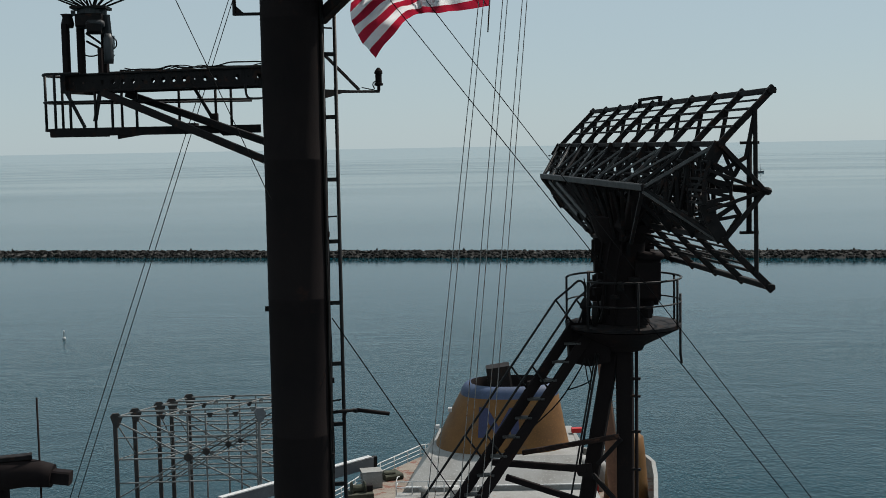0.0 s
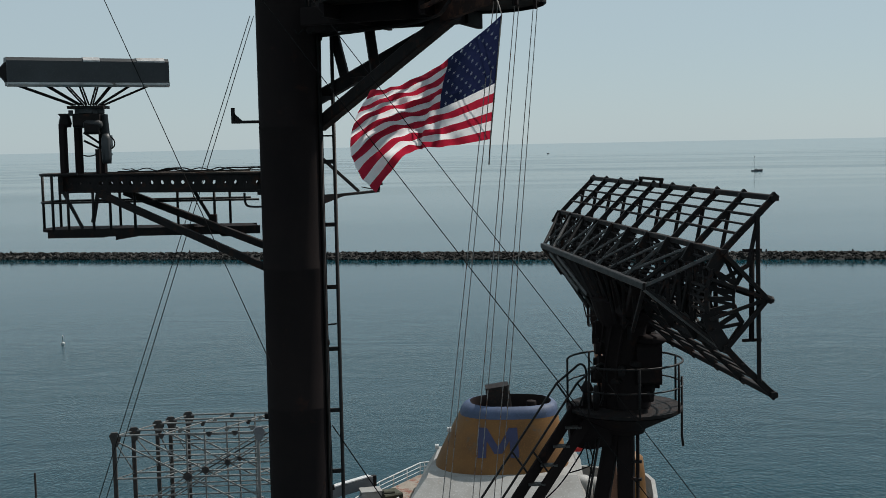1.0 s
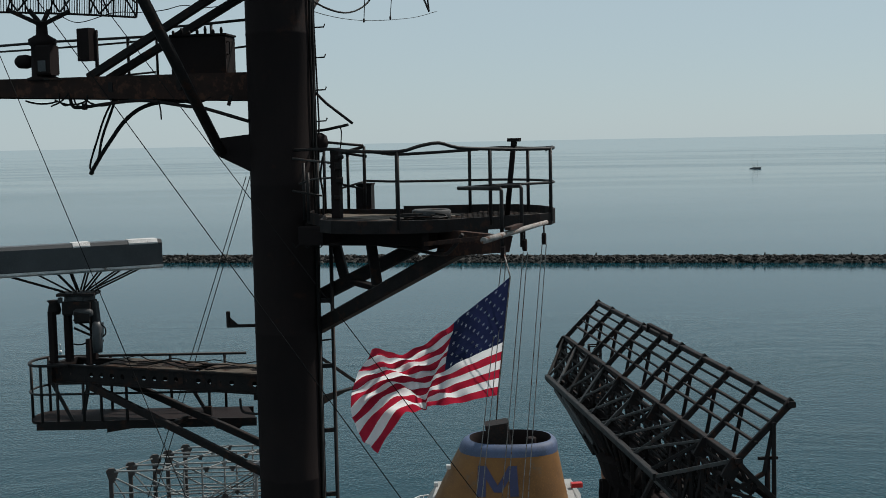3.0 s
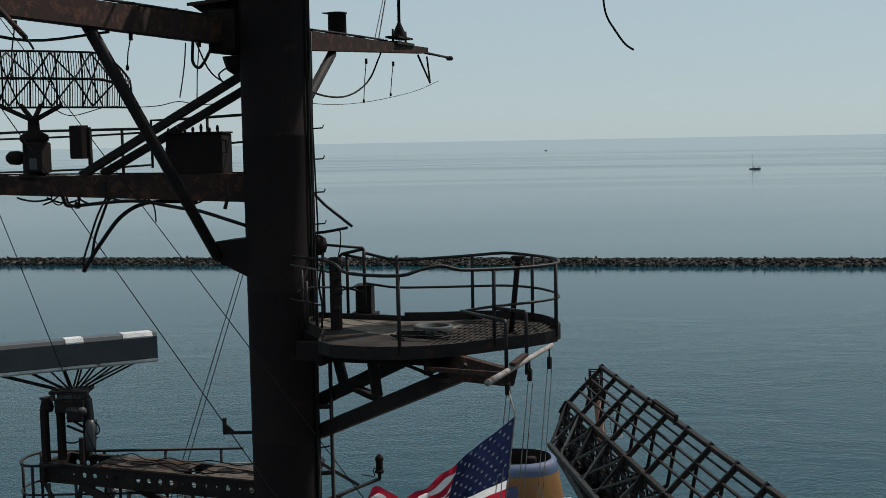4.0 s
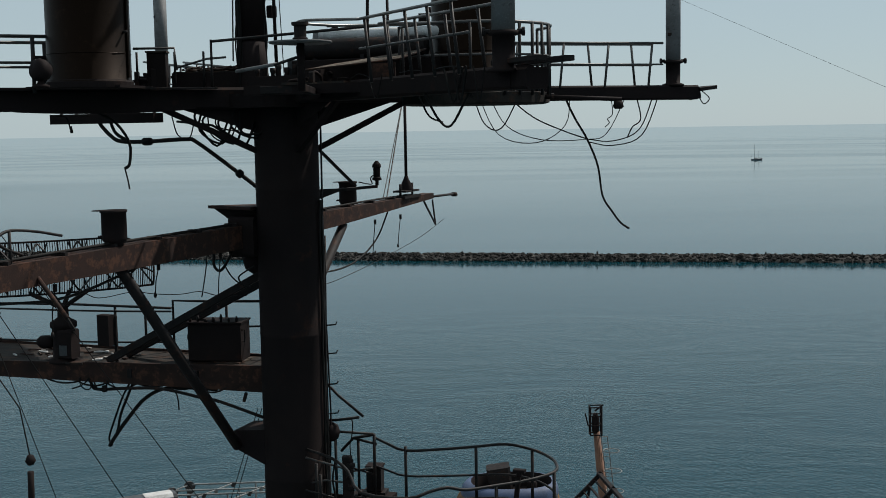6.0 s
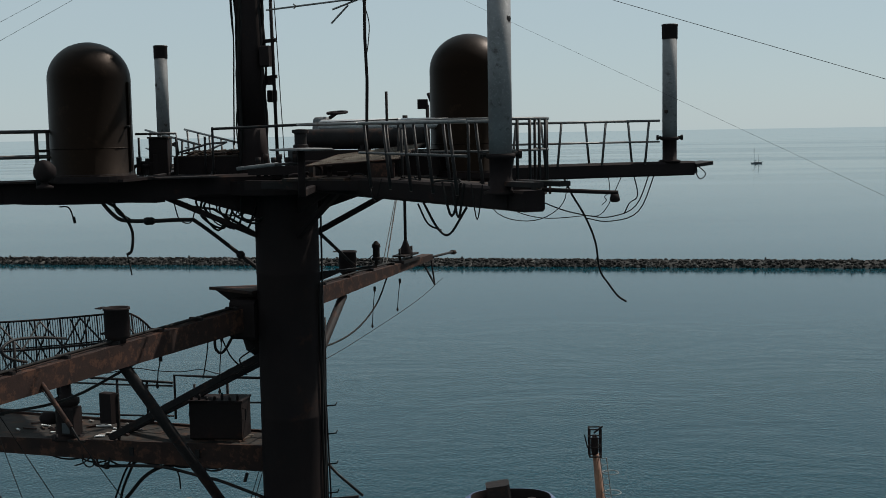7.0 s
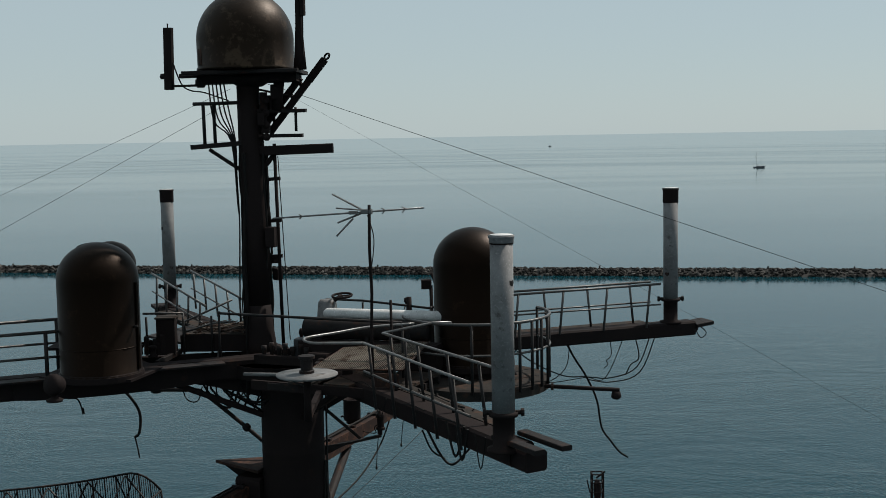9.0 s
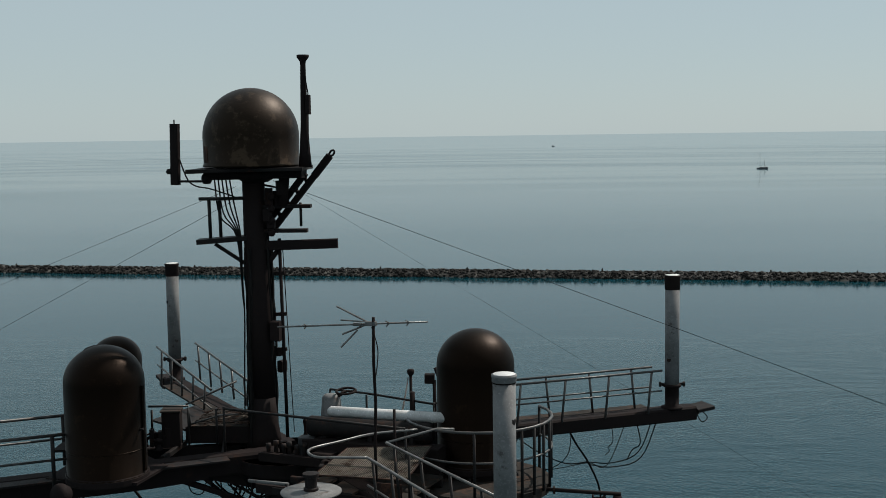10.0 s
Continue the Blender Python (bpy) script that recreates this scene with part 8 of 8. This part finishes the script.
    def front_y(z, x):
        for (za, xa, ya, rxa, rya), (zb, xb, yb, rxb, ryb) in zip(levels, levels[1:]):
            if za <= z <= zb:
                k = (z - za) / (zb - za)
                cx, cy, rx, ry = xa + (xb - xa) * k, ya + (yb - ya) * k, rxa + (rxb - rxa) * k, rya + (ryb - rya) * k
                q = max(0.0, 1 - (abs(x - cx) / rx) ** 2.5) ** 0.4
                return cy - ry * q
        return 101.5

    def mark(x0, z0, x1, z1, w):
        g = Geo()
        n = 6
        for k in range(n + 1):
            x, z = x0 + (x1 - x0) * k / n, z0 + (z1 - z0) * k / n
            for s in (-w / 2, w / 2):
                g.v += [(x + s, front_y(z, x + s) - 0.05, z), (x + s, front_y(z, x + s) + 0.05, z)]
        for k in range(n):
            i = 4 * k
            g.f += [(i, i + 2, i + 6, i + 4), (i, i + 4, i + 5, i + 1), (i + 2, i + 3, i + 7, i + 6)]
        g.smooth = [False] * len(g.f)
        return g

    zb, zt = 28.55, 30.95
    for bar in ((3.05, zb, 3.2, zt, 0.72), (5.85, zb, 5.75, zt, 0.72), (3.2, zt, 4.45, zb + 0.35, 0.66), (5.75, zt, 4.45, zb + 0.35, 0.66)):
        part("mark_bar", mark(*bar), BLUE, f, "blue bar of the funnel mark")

    k = thing("kingpost", (12.2, 83.0, 23.3), "red-brown kingpost mast with ladder and a lamp cage on top", "mast", frame_=GROUND)
    top, foot = Vector((10.25, 82.3, 43.4)), Vector((12.3, 82.8, 23.3))
    part("post", Geo().tube([tuple(foot), tuple(foot.lerp(top, 0.55)), tuple(foot.lerp(top, 0.97))], 0.62, 14, 0.22), BROWN, k)
    for s in (-0.35, 0.35):
        part("ladder_stile", Geo().tube([tuple(foot + Vector((0.75 + s * 0.6, -0.6, 0))), tuple(foot.lerp(top, 0.96) + Vector((0.45 + s * 0.6, -0.4, 0)))], 0.04, 5), CAGE, k)
    for i in range(34):
        c = foot.lerp(top, 0.2 + 0.76 * i / 33) + Vector((0.75 - 0.3 * (0.2 + 0.76 * i / 33), -0.55, 0))
        part("rung", Geo().tube([tuple(c - Vector((0.2, 0, 0))), tuple(c + Vector((0.2, 0, 0)))], 0.025, 4), CAGE, k)
    for dx in (-0.38, 0.38):
        for dy in (-0.38, 0.38):
            part("cage_post", Geo().beam((top.x + dx, top.y + dy, 42.6), (top.x + dx, top.y + dy, 44.6), 0.09, 0.09), BLACK, k)
    for z in (42.65, 43.3, 43.95, 44.55):
        for a, b in (((-0.38, -0.38), (0.38, -0.38)), ((0.38, -0.38), (0.38, 0.38)), ((0.38, 0.38), (-0.38, 0.38)), ((-0.38, 0.38), (-0.38, -0.38))):
            part("cage_bar", Geo().beam((top.x + a[0], top.y + a[1], z), (top.x + b[0], top.y + b[1], z), 0.08, 0.08), BLACK, k)
    part("cage_lamp", Geo().lathe((top.x, top.y, 42.7), [(0.2, 0), (0.26, 0.3), (0.26, 1.1), (0.12, 1.4)], 12), BLACK, k)

    for z, rr in ((41.6, 0.55), (40.2, 0.6), (38.8, 0.6)):
        cx, cy = top.x + 0.95 - (z - 42) * 0.09, top.y - 0.5
        part("ladder_hoop", Geo().tube([(cx + rr * math.cos(a), cy + rr * math.sin(a), z) for a in [2 * math.pi * i / 14 for i in range(15)]], 0.035, 5), CAGE, k)
    part("lamp_arm", Geo().beam((top.x - 0.1, top.y - 0.3, 44.3), (top.x + 0.5, top.y - 0.3, 44.75), 0.1, 0.1), BLACK, k)
    part("lamp_arm", Geo().beam((top.x - 0.5, top.y, 43.2), (top.x - 0.7, top.y, 44.1), 0.08, 0.08), BLACK, k)
    h = thing("ochre_ventilator", (15.0, 100.0, 23.3), "ochre cowl trunk standing beside the bulwark", "ventilator", frame_=GROUND)
    part("trunk", Geo().lathe((15.0, 100.0, 23.3), [(1.9, 0), (1.75, 2.2), (1.6, 4.2), (1.45, 5.5), (0.9, 5.9), (0.1, 6.0)], 24), OCHRE, h)
    b = thing("deck_locker", (-6.7, 105.6, 23.35), "white deck locker beside the rail", "locker", frame_=GROUND)
    part("locker_box", Geo().block((-6.7, 105.6, 24.05), (1.75, 1.5, 1.4), 12, 0.03), WHITE, b)
    part("locker_lid", Geo().block((-6.7, 105.6, 24.79), (1.85, 1.6, 0.08), 12), WHITE, b)
    w = thing("mooring_winch", (-7.6, 102.0, 23.35), "dark mooring winch with rope on the deck", "winch", frame_=GROUND)
    part("winch_drum", Geo().lathe((-8.2, 102.0, 24.15), [(0.6, 0), (0.6, 0.08), (0.34, 0.10), (0.34, 1.1), (0.6, 1.12), (0.6, 1.20)], 16, False, (0.95, 0.3, 0)), MOSS, w)
    part("winch_bed", Geo().block((-7.5, 102.1, 23.6), (2.2, 1.7, 0.5), 12, 0.05), MOSS, w)
    part("winch_motor", Geo().block((-6.8, 102.5, 24.1), (0.7, 0.7, 0.6), 12, 0.1), STEEL, w)
    part("brake_lever", Geo().tube([(-8.0, 101.6, 24.0), (-8.1, 101.5, 25.0)], 0.05, 6), MOSS, w)
    d = thing("hatch_cover", (-5.1, 108.2, 23.35), "low moss-stained canvas cover over deck gear", "hatch", frame_=GROUND)
    part("cover", Geo().block((-5.1, 108.2, 23.6), (1.7, 2.0, 0.5), 25, 0.25), MOSS, d)
    part("cover_lump", Geo().block((-5.2, 107.9, 23.9), (1.0, 0.9, 0.3), 10, 0.3), MOSS, d)
    g_ = thing("boat_boom", (-12.5, 103.0, 23.3), "dark tapering boom lying along the ship's rail", "boom", frame_=GROUND)
    part("boom_spar", Geo().beam((-18.5, 97.0, 24.5), (-6.7, 107.6, 25.0), 0.4, 1.0), HULL, g_)
    part("boom_cap", Geo().beam((-18.5, 97.0, 25.06), (-6.9, 107.4, 25.56), 0.55, 0.12), PALE, g_)
    part("boom_crutch", Geo().block((-6.6, 107.7, 24.4), (0.55, 0.4, 2.2), 30), STEEL, g_)


build_far_ship()


def build_cage():
    pier = thing("work_barge", (-24, 112, 0), "low grey barge carrying the lattice frames", "barge", frame_=GROUND)
    part("barge_hull", Geo().block((-24, 112, 7.5), (24, 26, 16), 53, 0.03), HULL, pier)
    t = thing("cell_guide_frame", (-24, 113, 15.5), "open rack of pale steel cell guides with dark gusset heads", "frame", frame_=GROUND)
    a, b = Vector((-30.1, 109.0, 0)), Vector((-25.1, 117.2, 0))
    across = Vector((12.9, 1.2, 0))
    zt = 28.75
    rows = 5
    offs = [0.0, 0.25, 0.57, 0.75, 1.0]
    for k in range(rows):
        p = a.lerp(b, offs[k])
        q = p + across
        z = zt + 0.50
        for c in (p, q):
            part("guide_post", Geo().beam((c.x, c.y, 15.5), (c.x, c.y, z), 0.36 if c is p else 0.26, 0.26), GUSSET if c is p else CAGE, t)
            part("gusset_head", Geo().gusset([(c.x - 0.38, c.y - 0.2, z + 0.05), (c.x - 0.15, c.y - 0.1, z + 0.32), (c.x + 0.32, c.y + 0.1, z + 0.30), (c.x + 0.62, c.y + 0.2, z - 0.15), (c.x + 0.42, c.y + 0.1, z - 0.75), (c.x + 0.16, c.y, z - 1.05), (c.x - 0.14, c.y - 0.1, z - 0.85)], 0.25), GUSSET if c is p else HULL, t)
        for dz, r in ((0.0, 0.15), (-2.0, 0.11), (-4.0, 0.14), (-6.2, 0.12)):
            part("cross_bar", Geo().beam((p.x, p.y, z + dz), (q.x, q.y, z + dz - 0.15), r, r), CAGE, t)
        m = p.lerp(q, 0.5)
        part("mid_post", Geo().beam((m.x, m.y, 15.5), (m.x, m.y, z), 0.15, 0.15), CAGE, t)
        for f in (0.33, 0.66, 0.84):
            h = p.lerp(q, f)
            part("knot_plate", Geo().gusset([(h.x - 0.30, h.y - 0.1, z + 0.06), (h.x + 0.30, h.y - 0.1, z + 0.06), (h.x + 0.12, h.y - 0.1, z - 0.38), (h.x - 0.12, h.y - 0.1, z - 0.38)], 0.12), CAGE if k % 2 else GUSSET, t)
        if k in (0, 1, 2, 3):
            part("x_brace", Geo().beam((p.x, p.y, z - 0.4), (m.x, m.y, z - 4.0), 0.14, 0.14), CAGE, t)
            part("x_brace", Geo().beam((q.x, q.y, z - 0.4), (m.x, m.y, z - 4.0), 0.11, 0.11), GUSSET if k == 1 else CAGE, t)
            part("x_brace", Geo().beam((m.x, m.y, z - 4.0), (q.x, q.y, z - 7.6), 0.14, 0.14), CAGE, t)
            part("x_brace", Geo().beam((m.x, m.y, z - 4.0), (p.x, p.y, z - 7.6), 0.11, 0.11), CAGE, t)
            part("brace_node", Geo().lathe((m.x, m.y - 0.1, z - 4.0), [(0.42 - 0.06 * k, -0.1), (0.42 - 0.06 * k, 0.1)], 7, False, (0, 1, 0)), GUSSET, t)
        if k:
            o = a.lerp(b, offs[k - 1])
            for s in (Vector((0, 0, 0)), across, across * 0.33, across * 0.66):
                part("side_tie", Geo().beam((o.x + s.x, o.y + s.y, z - 0.05), (p.x + s.x, p.y + s.y, z - 0.05), 0.11, 0.11), CAGE, t)
                part("side_tie", Geo().beam((o.x + s.x, o.y + s.y, z - 4.0), (p.x + s.x, p.y + s.y, z - 4.0), 0.10, 0.10), CAGE, t)
            part("side_brace", Geo().beam((o.x, o.y, z - 0.4), (p.x, p.y, z - 4.0), 0.10, 0.10), CAGE, t)


build_cage()


def build_director():
    t = thing("covered_boom", (-9.3, 5.6, -8.4), "dark canvas-covered boom end beside a thin whip aerial", "boom")
    y = 30.0

    def wp(x, z, dy=0.0):
        """A point 30 m ahead of the walk's start, x to the right."""
        q = FRAME.inverted() @ Vector((x, y + dy, 53.3 + z))
        return tuple(q)

    part("boom_body", Geo().tube([wp(-12.2, -8.0, -0.6), wp(-10.6, -8.0), wp(-10.2, -8.05), wp(-9.9, -8.1)], 0.42, 12, 0.30), BLACK, t)
    part("boom_nose", Geo().beam(wp(-10.1, -8.08), wp(-9.45, -8.16), 0.34, 0.34), BLACK, t)
    part("boom_ridge", Geo().beam(wp(-12.2, -7.60, -0.6), wp(-10.4, -7.58), 0.3, 0.12), STEEL, t)
    part("whip", Geo().tube([wp(-10.2, -15.0), wp(-10.22, -6.1)], 0.025, 6), BLACK, t)
    part("boom_stand", Geo().beam(wp(-11.2, -15.0), wp(-11.2, -8.4), 0.3, 0.3), BLACK, t)


build_director()

# ---- rigging ----
RW = "thin grey wire stay stretched from the masthead"
wire((-0.77, -0.35, 15.40), (-10.2, 0.1, 12.02), 0.003, RW)
wire((-0.76, -0.35, 15.20), (-9.0, -3.6, 10.5), 0.003, RW)
wire((-0.3, 0.05, 15.48), (15.0, 0.37, 10.39), 0.0042, RW)
wire((-0.3, 0.83, 15.31), (12.0, -1.58, 9.44), 0.0017, RW)
SW = "dark wire stay running down from the yard towards the deck"
wire((-3.59, -4.05, 9.8), (2.97, -6.48, -0.6), 0.0055, SW)
wire((-2.4, -5.74, 9.8), (25.6, -7.4, -24.0), 0.0055, SW)
wire((-1.78, -5.53, 9.8), (23.5, -1.4, -24.0), 0.0055, SW)
wire((0.50, 0.3, -3.0), (9.5, 0.3, -15.05), 0.010, SW)
wire((-2.97, 4.16, 4.6), (-7.73, -3.8, -19.02), 0.0085, SW)
wire((-2.88, 4.16, 4.6), (-7.45, -3.8, -19.02), 0.0085, SW)
HW = "pair of thin pale signal halyards hanging from the spar"
for top, low in (((4.62, -2.96, 3.75), (3.83, -3.0, -2.72)), ((4.67, -2.15, 3.76), (4.2, -2.9, -3.05)), ((4.72, -1.37, 3.80), (4.5, -2.75, -2.73))):
    for o in (-0.025, 0.035):
        e = lerp(top, low, 2.0)
        wire((top[0] + o, top[1], top[2]), (e[0] + o * 2.2, e[1], e[2]), 0.0065, HW, group="signal halyards", mat=SPAR)
t_ = thing("turnbuckle", (1.1, -8.0, 7.0), "long black turnbuckle hanging on a stay wire from the yard", "turnbuckle")
part("eye", Geo().lathe((1.10, -8.0, 7.02), [(0.03, 0), (0.055, 0.04), (0.03, 0.10)], 10), BLACK, t_)
part("barrel", Geo().tube([(1.095, -8.0, 6.95), (1.085, -8.0, 6.48)], 0.032, 8), BLACK, t_)
part("hook", Geo().lathe((1.08, -8.0, 6.31), [(0.015, 0), (0.038, 0.06), (0.022, 0.18)], 8), BLACK, t_)
part("line", Geo().tube([(-0.96, -6.8, 8.45), (1.0, -8.0, 7.6), (1.10, -8.0, 7.08)], 0.007, 5), WIRE, t_)
